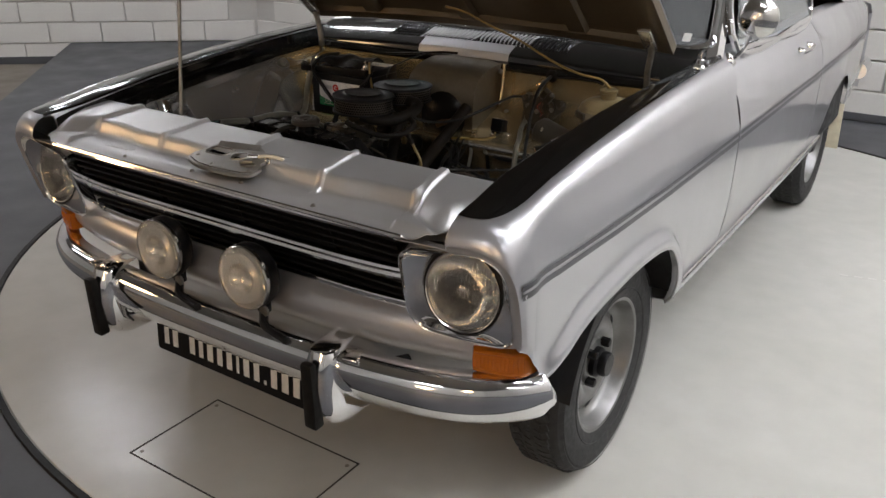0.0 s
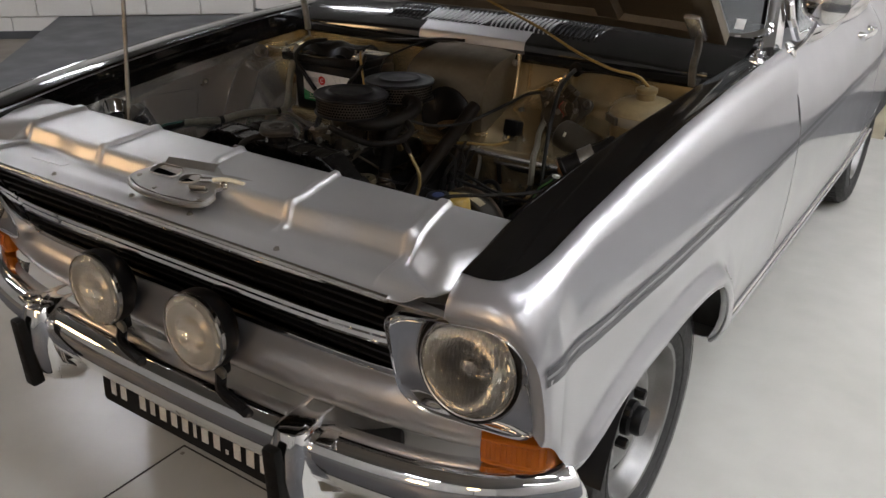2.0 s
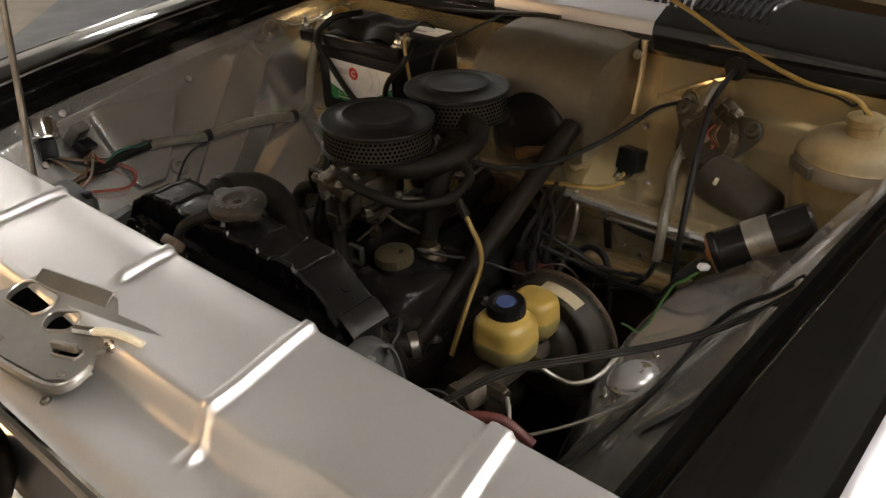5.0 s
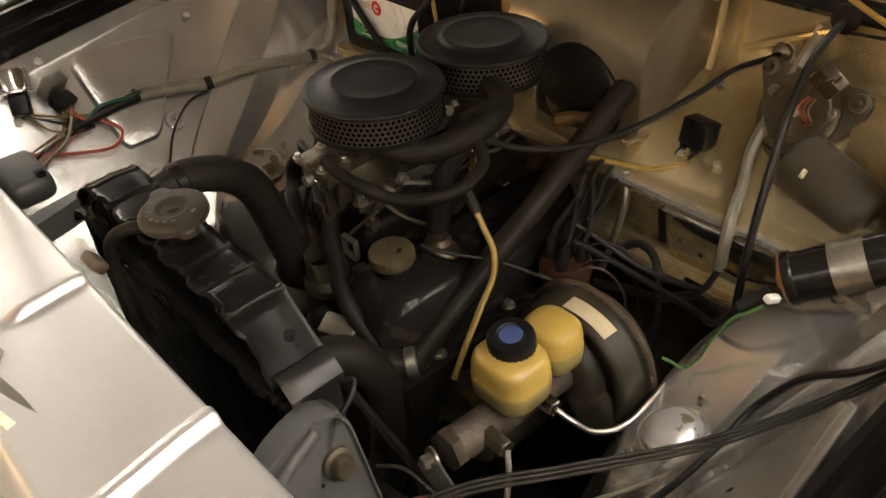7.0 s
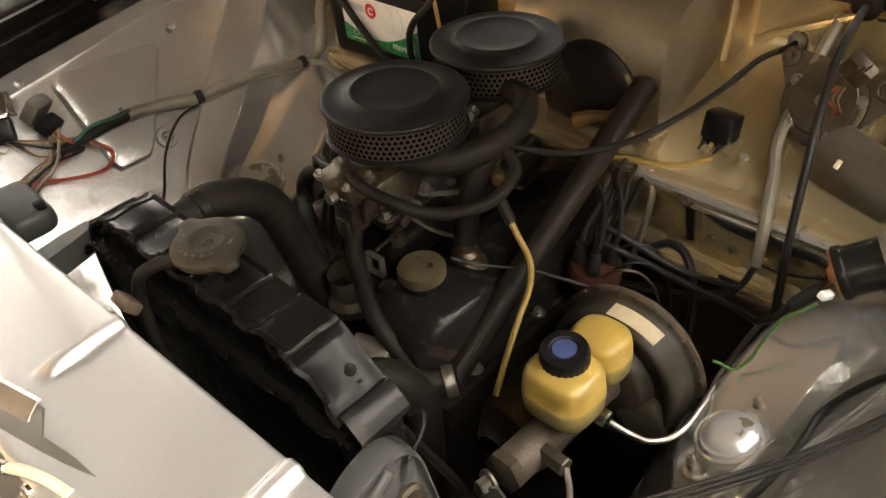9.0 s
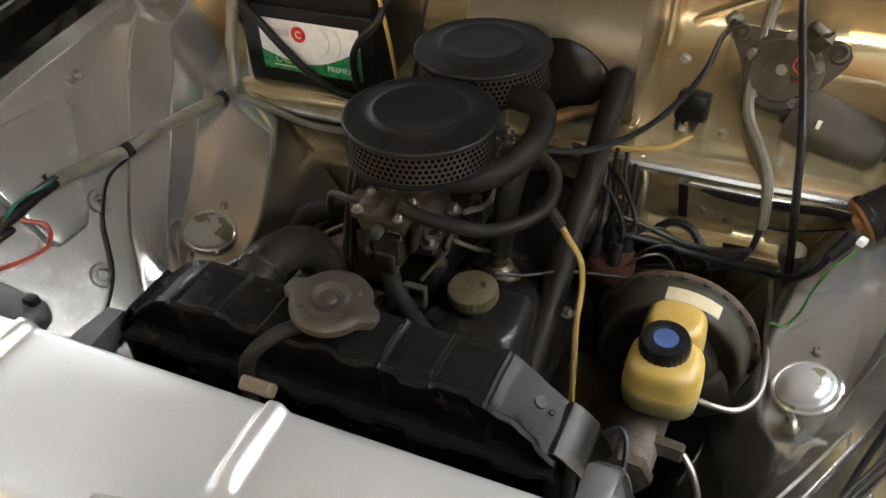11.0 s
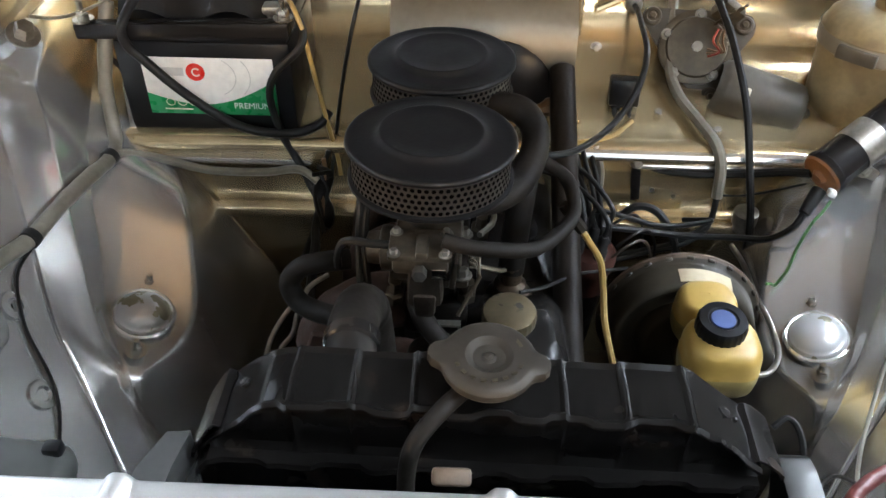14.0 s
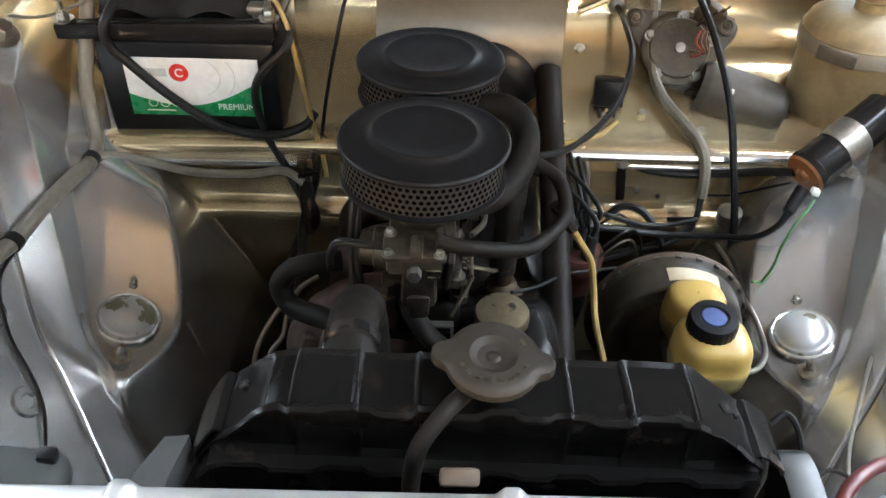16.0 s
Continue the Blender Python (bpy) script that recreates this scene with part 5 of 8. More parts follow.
# y, height of the channel, height of the seam, then (x, z) of the band, pocket, tower top and wall
STATIONS = [
    (-0.44, 0.822, 0.33, [(0.215, 0.325), (0.195, 0.30), (0.192, 0.295), (0.190, 0.29), (0.188, 0.285), (0.186, 0.275), (0.185, 0.26)]),
    (-0.30, 0.850, 0.440, [(0.286, 0.436), (0.258, 0.392), (0.254, 0.382), (0.252, 0.374), (0.250, 0.365), (0.248, 0.34), (0.246, 0.26)]),
    (-0.20, 0.862, 0.548, [(0.359, 0.545), (0.322, 0.488), (0.317, 0.476), (0.315, 0.466), (0.312, 0.45), (0.304, 0.40), (0.298, 0.26)]),
    (-0.16, 0.868, 0.597, [(0.392, 0.595), (0.350, 0.538), (0.344, 0.524), (0.342, 0.514), (0.337, 0.492), (0.322, 0.42), (0.308, 0.26)]),
    (-0.12, 0.872, 0.645, [(0.425, 0.645), (0.381, 0.592), (0.374, 0.582), (0.372, 0.576), (0.365, 0.556), (0.335, 0.46), (0.312, 0.26)]),
    (-0.10, 0.875, 0.668, [(0.441, 0.670), (0.396, 0.618), (0.386, 0.614), (0.382, 0.613), (0.375, 0.606), (0.338, 0.50), (0.318, 0.26)]),
    (-0.07, 0.878, 0.695, [(0.459, 0.698), (0.416, 0.644), (0.404, 0.627), (0.398, 0.624), (0.362, 0.607), (0.330, 0.52), (0.300, 0.26)]),
    (-0.04, 0.880, 0.720, [(0.475, 0.723), (0.433, 0.668), (0.422, 0.636), (0.414, 0.632), (0.348, 0.605), (0.316, 0.52), (0.275, 0.26)]),
    (0.0, 0.884, 0.753, [(0.498, 0.757), (0.453, 0.698), (0.439, 0.650), (0.428, 0.642), (0.340, 0.608), (0.304, 0.52), (0.255, 0.26)]),
    (0.05, 0.888, 0.795, [(0.524, 0.799), (0.477, 0.735), (0.456, 0.678), (0.432, 0.660), (0.347, 0.635), (0.300, 0.52), (0.245, 0.26)]),
    (0.10, 0.892, 0.832, [(0.548, 0.837), (0.503, 0.772), (0.474, 0.712), (0.440, 0.692), (0.362, 0.668), (0.298, 0.52), (0.235, 0.26)]),
    (0.14, 0.894, 0.852, [(0.562, 0.855), (0.523, 0.812), (0.487, 0.734), (0.449, 0.711), (0.377, 0.682), (0.299, 0.52), (0.232, 0.26)]),
    (0.17, 0.896, 0.860, [(0.571, 0.861), (0.537, 0.833), (0.498, 0.750), (0.456, 0.726), (0.390, 0.690), (0.300, 0.52), (0.230, 0.26)]),
    (0.26, 0.900, 0.865, [(0.579, 0.864), (0.556, 0.846), (0.520, 0.770), (0.476, 0.745), (0.418, 0.690), (0.308, 0.50), (0.230, 0.26)]),
    (0.36, 0.905, 0.868, [(0.588, 0.866), (0.568, 0.830), (0.545, 0.79), (0.505, 0.765), (0.445, 0.69), (0.35, 0.50), (0.31, 0.26)]),
    (0.45, 0.907, 0.870, [(0.596, 0.868), (0.580, 0.838), (0.56, 0.80), (0.53, 0.775), (0.47, 0.70), (0.36, 0.50), (0.31, 0.26)]),
]


def wing_rows(s):
    table = []
    for y, z0, zs, rest in STATIONS:
        x0 = lerp(INNER_X, y) - 0.034
        xs = min(plane_x(y, zs), x0 - 0.006)
        xm, zm = x0 - 0.35 * (x0 - xs), z0 - 0.035 - 0.35 * (z0 - 0.035 - zs)
        table.append([(s * x0, y, z0), (s * (x0 - 0.002), y, z0 - 0.03), (s * xm, y, zm), (s * (xs + 0.004), y, zs + 0.006), (s * xs, y, zs)] + [(s * x, y, z) for x, z in rest])
    n = len(table[0])
    cols = [spline([row[j] for row in table], 5) for j in range(n)]
    for _ in range(3):
        cols = [[c[0]] + [0.25 * c[i - 1] + 0.5 * c[i] + 0.25 * c[i + 1] for i in range(1, len(c) - 1)] + [c[-1]] for c in cols]
    out = []
    for i in range(len(cols[0])):
        row = [cols[j][i] for j in range(n)]
        out.append([row[j] + (row[j + 1] - row[j]) * f for j in range(n - 1) for f in (0.0, 0.07, 0.5, 0.93)] + [row[-1]])
    return out


def on_wing(s, y, z):
    """A point of the inner wing's upper panel."""
    return Vector((s * plane_x(y, z), y, z))


WING_N = {s: Vector((-s * 0.81, -0.046, 0.587)) for s in (1, -1)}
for s in (1, -1):
    rows = wing_rows(s)
    rows = [[p + Vector((noise.noise(p * 9) * 0.0025, 0, noise.noise(p * 9 + Vector((5, 5, 5))) * 0.0025)) for p in r] for r in rows]
    # bright copy on the band, shade-darkened copy beside it, bulkhead paint at rear
    wing = part("inner_wing", thicken(skin(bmesh.new(), rows, mats=lambda i, j: 2 if rows[i][j].y > 0.235 else 1 if j < 20 or j >= 24 else 0), 0.002), [BAY, SHADED_BAY, FIREWALL], car, "grubby silver inner wing, its paint shade-darkened outside the wheelhouse band", sharp=70)
    # pressed field with rounded corners
    corners = [(-0.200, 0.834), (-0.028, 0.826), (-0.130, 0.704), (-0.187, 0.704)]
    outline = []
    n = len(corners)
    for k in range(n):
        a, b, c = Vector(corners[k - 1]), Vector(corners[k]), Vector(corners[(k + 1) % n])
        r = 0.16
        p0, p1 = b + (a - b) * r, b + (c - b) * r
        for q in range(6):
            t = q / 5
            outline.append((1 - t) ** 2 * p0 + 2 * t * (1 - t) * b + t * t * p1)
    cen = sum(outline, Vector((0, 0))) / len(outline)
    rings = []
    for k, h in ((1.0, -0.0015), (0.985, 0.003), (0.96, 0.0055), (0.93, 0.006), (0.55, 0.0055), (0.05, 0.0055)):
        rings.append([on_wing(s, (cen + (o - cen) * k).x, (cen + (o - cen) * k).y) + WING_N[s] * h for o in outline])
    part("pressed_field", skin(bmesh.new(), rings, closed=True), SHADED_BAY, wing, "raised rounded field pressed into the panel", sharp=70)
    # weld seam along the wheel house
    part("seam", hosed([on_wing(s, y, z + 0.004) + WING_N[s] * 0.0008 for y, z in ((-0.20, 0.548), (-0.16, 0.595), (-0.12, 0.648), (-0.08, 0.687), (-0.04, 0.720), (0.0, 0.753), (0.05, 0.795), (0.10, 0.828))], 0.0016, seg=6), DARK_GAP, wing)
    for y, z, kind in ((-0.165, 0.657, "dimple"), (-0.098, 0.717, "dimple"), (-0.30, 0.780, "panel_clip"), (-0.235, 0.838, "panel_clip"), (0.0, 0.835, "panel_clip"), (-0.34, 0.72, "panel_clip")):
        bm = bmesh.new()
        lathe(bm, [(0.017, -0.001), (0.015, 0.0022), (0.009, 0.0026), (0.0055, -0.002), (0, -0.003)] if kind == "dimple" else [(0.006, 0.0), (0.0055, 0.0025), (0.003, 0.0035), (0, 0.0035)], on_wing(s, y, z), WING_N[s], 20)
        pressing = part(kind, bm, SHADED_BAY if kind == "dimple" else STEEL, wing)
        # flat black disc paints the dark of the dimple's hole
        if kind == "dimple":
            part("hole", lathe(bmesh.new(), [(0.0034, -0.0016), (0.003, -0.0012), (0, -0.0012)], on_wing(s, y, z), WING_N[s], 12), HOLE_SHADE, pressing)
    # spot welds beside the seam
    for k in range(11):
        y = -0.185 + 0.027 * k
        z = 0.563 + 0.0265 * k - 0.00032 * k * k + 0.016
        part("spot_weld", lathe(bmesh.new(), [(0.0032, 0.0), (0.0026, 0.0012), (0.0012, 0.0008), (0, 0.0006)], on_wing(s, y, z), WING_N[s], 10), SHADED_BAY, wing)
    for line in ([(0.442, 0.173, 0.703), (0.400, 0.165, 0.655), (0.357, 0.174, 0.603), (0.330, 0.150, 0.545), (0.318, 0.119, 0.485)],):
        part("crease", hosed([(s * x, y, z) for x, y, z in line], 0.0035, seg=8), SHADED_BAY, wing)
    part("wing_seam", hosed([(s * x, y, z) for x, y, z in ((0.455, 0.205, 0.733), (0.425, 0.210, 0.708), (0.395, 0.212, 0.688), (0.362, 0.214, 0.632), (0.330, 0.217, 0.570), (0.304, 0.220, 0.512), (0.275, 0.224, 0.42))], 0.0032, seg=8, lumps=0.4), FIREWALL, wing, "sealed seam against the bulkhead")
    for dx, y0 in ((0.0, -0.02), (0.012, 0.045)):
        part("crease", hosed([(s * (0.333 + dx * 0.5), y0 + 0.03, 0.600 + dx), (s * (0.318 + dx * 0.4), y0 + 0.02, 0.555), (s * (0.306 + dx * 0.3), y0 + 0.005, 0.50), (s * (0.285 + dx * 0.2), y0 - 0.01, 0.42)], 0.003, seg=8), SHADED_BAY, wing)
    # suspension tower top: domed cap and two studs
    c = Vector((s * 0.390, -0.017, 0.634))
    up = Vector((-s * 0.30, -0.14, 1)).normalized()
    bm = bmesh.new()
    lathe(bm, [(0.0310, -0.004), (0.0312, 0.0005), (0.0300, 0.0022), (0.0280, 0.0028), (0.0262, 0.0048), (0.0215, 0.0092), (0.012, 0.0128), (0, 0.0140)], c, up, 36)
    part("tower_cap", bm, mat("chipped_silver_cap_" + ("a" if s > 0 else "b"), (0.30, 0.28, 0.185), 0.36, 0.55, (0.22, 0.20, 0.13), 25, 0.7, 160, 0.2, wear=(0.60, 0.60, 0.60), wear_scale=24, wear_lo=0.475, wear_hi=0.49, wear_rough=0.30), wing, "domed tower cap with chipped silver paint")
    bm = bmesh.new()
    lathe(bm, [(0.038, -0.005), (0.0365, -0.001), (0.034, 0.0003), (0.0315, -0.001)], c, up, 36)
    part("cap_seat", bm, BAY, wing)
    for px, py, pz in ((0.398, 0.031, 0.637), (0.382, -0.071, 0.630)):
        p = Vector((s * px, py, pz - 0.004))
        bm = bmesh.new()
        lathe(bm, [(0.0125, 0.0), (0.0122, 0.002), (0.006, 0.0022)], p, up, 20)
        bolt(bm, p + up * 0.002, up, 0.0068, 0.007, False)
        lathe(bm, [(0.0040, 0), (0.0040, 0.019), (0.003, 0.021), (0, 0.021)], p, up, 12)
        part("stud_nut", bm, NUT_STEEL, wing, "bright steel stud with nut and washer")

# bulkhead with shelf lips
FW = [(0.448, 0.925), (0.447, 0.88), (0.445, 0.835), (0.438, 0.808), (0.40, 0.785), (0.34, 0.762), (0.27, 0.742), (0.235, 0.735), (0.215, 0.736), (0.205, 0.730), (0.203, 0.722), (0.208, 0.714), (0.216, 0.708), (0.220, 0.690), (0.224, 0.660), (0.226, 0.638), (0.216, 0.630), (0.206, 0.624), (0.204, 0.614), (0.210, 0.606), (0.224, 0.598), (0.232, 0.55), (0.236, 0.45), (0.24, 0.26)]
rows = []
for k in range(61):
    x = -0.60 + 0.02 * k
    row = []
    for y, z in FW:
        p = Vector((x, y, z))
        d = noise.noise(p * 7) * 0.004
        row.append((x, y + d, z + d * 0.4))
    rows.append(row)
fw = part("bulkhead_panel", thicken(skin(bmesh.new(), rows), 0.002), FIREWALL, car, "grimy silver bulkhead behind the engine", sharp=70)
part("shelf_bead", hosed([(0.13, 0.206, 0.727), (0.25, 0.203, 0.728), (0.36, 0.203, 0.728), (0.43, 0.200, 0.730)], 0.007, seg=8), BAY, fw)
part("shelf_bead", hosed([(0.205, 0.213, 0.708), (0.28, 0.209, 0.709), (0.36, 0.207, 0.710), (0.42, 0.205, 0.712)], 0.0065, seg=10), BAY, fw)
part("lower_ledge_bar", hosed([(0.16, 0.200, 0.622), (0.24, 0.199, 0.622), (0.34, 0.197, 0.624)], 0.010, seg=10), FIREWALL, fw)
for x, y, z in ((0.185, 0.272, 0.748), (0.235, 0.276, 0.751), (0.31, 0.250, 0.742)):
    part("spot_weld", lathe(bmesh.new(), [(0.006, 0), (0.005, 0.0018), (0, 0.002)], (x, y, z), (0, -0.3, 1), 12), BAY, fw)
for x, z in ((0.225, 0.692), (0.255, 0.690), (0.232, 0.664), (0.262, 0.655), (0.30, 0.69)):
    part("spot_weld", lathe(bmesh.new(), [(0.0035, 0), (0.003, 0.0015), (0, 0.0018)], (x, 0.2195, z), (0, -1, 0.1), 10), STEEL, fw)
for x in (0.245, 0.345):
    part("pressed_panel", boxed((x, 0.222, 0.655), (0.060, 0.006, 0.060), turn(-4, 0, 0), 0.003), FIREWALL, fw)
bm = bmesh.new()
rows = [[(x, 0.445 - 0.004 * math.sin(math.pi * f), 0.925 - 0.02 * f) for f in (0, 0.5, 1)] for x in (-0.6, 0, 0.6)]
part("cowl_gutter", thicken(skin(bm, [[(x, y, z) for y, z in ((0.447, 0.922), (0.430, 0.918), (0.424, 0.905), (0.428, 0.897), (0.448, 0.893))] for x in (-0.61, -0.3, 0, 0.3, 0.61)]), 0.0015), BLACK_PAINT, fw, "black gutter under the cowl")
for x, y, z in ((0.13, 0.405, 0.90), (0.30, 0.44, 0.905), (-0.30, 0.44, 0.905), (0.16, 0.395, 0.785)):
    bm = bolt(bmesh.new(), (x, y - 0.002, z), (0, -1, 0.3), 0.005, 0.005)
    part("screw", bm, STEEL, fw)
part("stiffening_strut", hosed([(0.134, 0.418, 0.92), (0.134, 0.412, 0.86), (0.132, 0.40, 0.80)], 0.006, seg=8), FIREWALL, fw)
part("stiffening_strut", hosed([(0.16, 0.428, 0.826), (0.23, 0.425, 0.862), (0.285, 0.42, 0.888)], 0.005, seg=8), FIREWALL, fw)
# rails and cross member below; dark tray added to keep the bay's bottom unlit
for s in (1, -1):
    part("chassis_rail", boxed((s * 0.34, -0.05, 0.36), (0.07, 0.80, 0.10), None, 0.012), GREASE, car, "dirty chassis rail")
part("cross_member", boxed((0, -0.44, 0.36), (0.80, 0.06, 0.10), None, 0.012), GREASE, car)
part("splash_tray", boxed((0, 0.03, 0.27), (0.84, 0.68, 0.012), None, 0.004), GREASE, car, "dark sheet added to close the bay under the engine")
for s in (1, -1):
    part("side_shield", boxed((s * 0.475, -0.475, 0.68), (0.17, 0.012, 0.26), turn(0, 0, 0), 0.004), BAY, car)
# dark sheet added to close the space behind the grille
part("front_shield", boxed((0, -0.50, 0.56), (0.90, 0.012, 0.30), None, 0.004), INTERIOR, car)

# ---- heater box on the bulkhead ----
heater = thing("heater_box", "silver painted heater box on the bulkhead", "heater")
prof = [(0.46, 0.922), (0.40, 0.921), (0.345, 0.914), (0.312, 0.902), (0.288, 0.884), (0.274, 0.862), (0.268, 0.835), (0.266, 0.79), (0.268, 0.735), (0.275, 0.715), (0.40, 0.70)]
bm = skin(bmesh.new(), [[(x, y + (0.004 if abs(x) > 0.11 else 0), z - (0.004 if abs(x) > 0.11 else 0)) for y, z in prof] for x in (-0.119, -0.113, -0.06, 0.0, 0.06, 0.112, 0.118)])
for x in (-0.119, 0.118):
    bm.faces.new([v for v in bm.verts if abs(v.co.x - x) < 1e-5])
# case colour is darkened to stand for the shade under the bonnet
part("case", bm, mat("shaded_heater_paint", (0.165, 0.140, 0.100), 0.38, 0.5, (0.115, 0.095, 0.065), 7, 0.7, 90, 0.2, wear=(0.14, 0.11, 0.07), wear_scale=12, wear_lo=0.66, wear_hi=0.8), heater, "silver sheet metal case, darkened for the bonnet's shade", sharp=25)
bm = bmesh.new()
lathe(bm, [(0.076, 0.0), (0.074, 0.006), (0.06, 0.012), (0.03, 0.016), (0, 0.017)], (0.018, 0.266, 0.775), (0, -1, 0.1), 36)
part("blower_cover", bm, BLACK_METAL, heater, "round black blower cover")
part("side_flange", boxed((0.122, 0.335, 0.738), (0.012, 0.20, 0.006), turn(-10, 0, 0), 0.002), FIREWALL, heater)
for y in (0.27, 0.33, 0.40):
    part("screw", bolt(bmesh.new(), (0.124, y, 0.742 + (y - 0.27) * 0.16), (0.3, 0, 1), 0.004, 0.004), STEEL, heater)

# ---- battery ----
battery = thing("battery", "black car battery with white and green label in its tray", "battery")
BX0, BX1, BY0, BY1 = -0.458, -0.238, 0.226, 0.385
part("case", boxed(((BX0 + BX1) / 2, (BY0 + BY1) / 2, 0.787), (BX1 - BX0, BY1 - BY0, 0.145), None, 0.005, 2), PLASTIC, battery, "black plastic battery case")
part("lid", boxed(((BX0 + BX1) / 2, (BY0 + BY1) / 2, 0.868), (BX1 - BX0 - 0.004, BY1 - BY0 - 0.004, 0.022), None, 0.005, 2), PLASTIC, battery)
part("foot_rail", boxed(((BX0 + BX1) / 2, BY0 + 0.006, 0.722), (BX1 - BX0 + 0.008, 0.024, 0.016), None, 0.004), PLASTIC, battery)
lab = plane_at(((BX0 + BX1) / 2 + 0.004, BY0 - 0.0008, 0.800), (1, 0, 0), (0, 0, 1))
LW, LH = 0.166, 0.079


def flat(name, outline, lift, material, parent, label=""):
    bm = bmesh.new()
    prism(bm, outline, lab @ Matrix.Translation((0, 0, lift)), 0.0005)
    return part(name, bm, material, parent, label, smooth=False)


label_ob = flat("label", [(-LW / 2, -LH / 2), (LW / 2, -LH / 2), (LW / 2, LH / 2), (-LW / 2, LH / 2)], 0.0, WHITE, battery, "glossy white and green battery label")
curve = [(LW / 2 * (-1 + k / 10), -0.006 - 0.020 * math.sin(math.pi * k / 20) + 0.020 * (k / 20) ** 2 - 0.004) for k in range(21)]
flat("green_field", [(-LW / 2, -LH / 2), (LW / 2, -LH / 2)] + curve[::-1], 0.0006, GREEN, label_ob, "green lower field")
disc = [(0.012 * math.cos(a), 0.012 * math.sin(a)) for a in [2 * math.pi * k / 28 for k in range(28)]]
flat("emblem", [(-0.016 + x, 0.020 + y) for x, y in disc], 0.0008, RED, label_ob, "round red emblem")
flat("emblem_ring", [(-0.015 + 0.0058 * math.cos(a), 0.020 + 0.0058 * math.sin(a)) for a in [radians(40 + 280 * k / 20) for k in range(21)]] + [(-0.015 + 0.0040 * math.cos(a), 0.020 + 0.0040 * math.sin(a)) for a in [radians(320 - 280 * k / 20) for k in range(21)]], 0.0014, WHITE, label_ob)
GREY_INK = mat("grey_ink", (0.50, 0.50, 0.485), 0.4, 0.0, scale=30)
flat("brand_bar", [(-0.070, 0.0145), (-0.031, 0.0145), (-0.031, 0.0255), (-0.070, 0.0255)], 0.0008, GREY_INK, label_ob, "grey bar where a name stands")
for r0, a0, a1 in ((0.034, -60, 70), (0.048, -58, 55)):
    arc = [(-0.01 + (r0 * 1.3) * math.cos(radians(a0 + (a1 - a0) * k / 24)), 0.014 + r0 * 0.9 * math.sin(radians(a0 + (a1 - a0) * k / 24))) for k in range(25)]
    arc = [(x, y) for x, y in arc if y < LH / 2 - 0.001 and y > -0.012]
    bm = bmesh.new()
    hose(bm, [lab @ Vector((x, y, 0.0007)) for x, y in arc], 0.0005, seg=5, n=2)
    part("label_arc", bm, GREY_INK, label_ob)
for k in range(3):
    bm = bmesh.new()
    pts = [lab @ Vector((-0.055 + 0.015 * k + 0.0055 * math.cos(a), -0.0225 + 0.0050 * math.sin(a), 0.0016)) for a in [2 * math.pi * q / 16 for q in range(17)]]
    hose(bm, pts, 0.0005, seg=5, n=1)
    part("symbol", bm, CREAM, label_ob)
flat("small_print", [(-0.064, -0.0335), (-0.028, -0.0335), (-0.028, -0.0318), (-0.064, -0.0318)], 0.0013, CREAM, label_ob)


def lettering(text, size, m, material, parent, name="lettering"):
    """Raised letters in the built-in font."""
    cu = bpy.data.curves.new(name, "FONT")
    cu.body, cu.size, cu.extrude, cu.align_x, cu.resolution_u = text, size, 0.0003, "CENTER", 3
    tmp = new("tmp", cu)
    deps = bpy.context.evaluated_depsgraph_get()
    me = bpy.data.meshes.new_from_object(tmp.evaluated_get(deps))
    bpy.data.objects.remove(tmp)
    me.transform(m)
    me.materials.clear()
    me.materials.append(material)
    ob = new(name, me)
    ob.parent = parent
    return ob


lettering("PREMIUM", 0.0115, lab @ Matrix.Translation((0.050, -0.030, 0.0014)), WHITE, label_ob)
clamp = part("clamp_bar", boxed((-0.366, 0.228, 0.876), (0.262, 0.020, 0.020), turn(0, -1.5, 0), 0.003), BLACK_METAL, battery, "black clamp bar across the battery")
for x in (-0.486, -0.241):
    bm = bolt(bmesh.new(), (x, 0.228, 0.884 + (x + 0.486) * 0.03), (0, 0, 1), 0.008, 0.010)
    lathe(bm, [(0.004, 0), (0.004, 0.022), (0, 0.023)], (x, 0.228, 0.886 + (x + 0.486) * 0.03), (0, 0, 1), 10)
    part("clamp_nut", bm, NUT_STEEL, clamp)
part("clamp_rod", rodded((-0.484, 0.232, 0.868), (-0.436, 0.232, 0.778), 0.0032, seg=8), BLACK_METAL, clamp)
rows = [[(-0.462 + 0.020 * k, 0.236 + 0.004 * math.sin(k * 2.1) - 0.004 * j, 0.800 - 0.022 * k - 0.024 * j + 0.004 * math.sin(j * 1.7 + k)) for j in range(5)] for k in range(4)]
part("tray_flap", thicken(skin(bmesh.new(), rows), 0.0015), BAY, battery, "bent silver flap of the battery tray", sharp=50)
# loose rubber cover over the terminals
rows = []
for i in range(13):
    x = -0.452 + 0.19 * i / 12
    rows.append([(x, 0.250 + 0.10 * j / 8, 0.896 + 0.010 * math.sin(i * 0.9) * math.sin(j * 0.7 + 1) + 0.008 * math.sin(math.pi * j / 8) - (0.014 if j == 0 else 0)) for j in range(9)])
part("terminal_cover", thicken(skin(bmesh.new(), rows), 0.003), RUBBER, battery, "crumpled black rubber cover over the terminals")
bm = bmesh.new()
lathe(bm, [(0.009, 0), (0.008, 0.018), (0, 0.019)], (-0.262, 0.262, 0.878), (0, 0, 1), 16)
box(bm, (-0.258, 0.262, 0.890), (0.030, 0.022, 0.012), None, 0.004)
bolt(bm, (-0.246, 0.258, 0.893), (0, 0, 1), 0.005, 0.006)
part("terminal", bm, STEEL, battery, "clamped battery terminal")
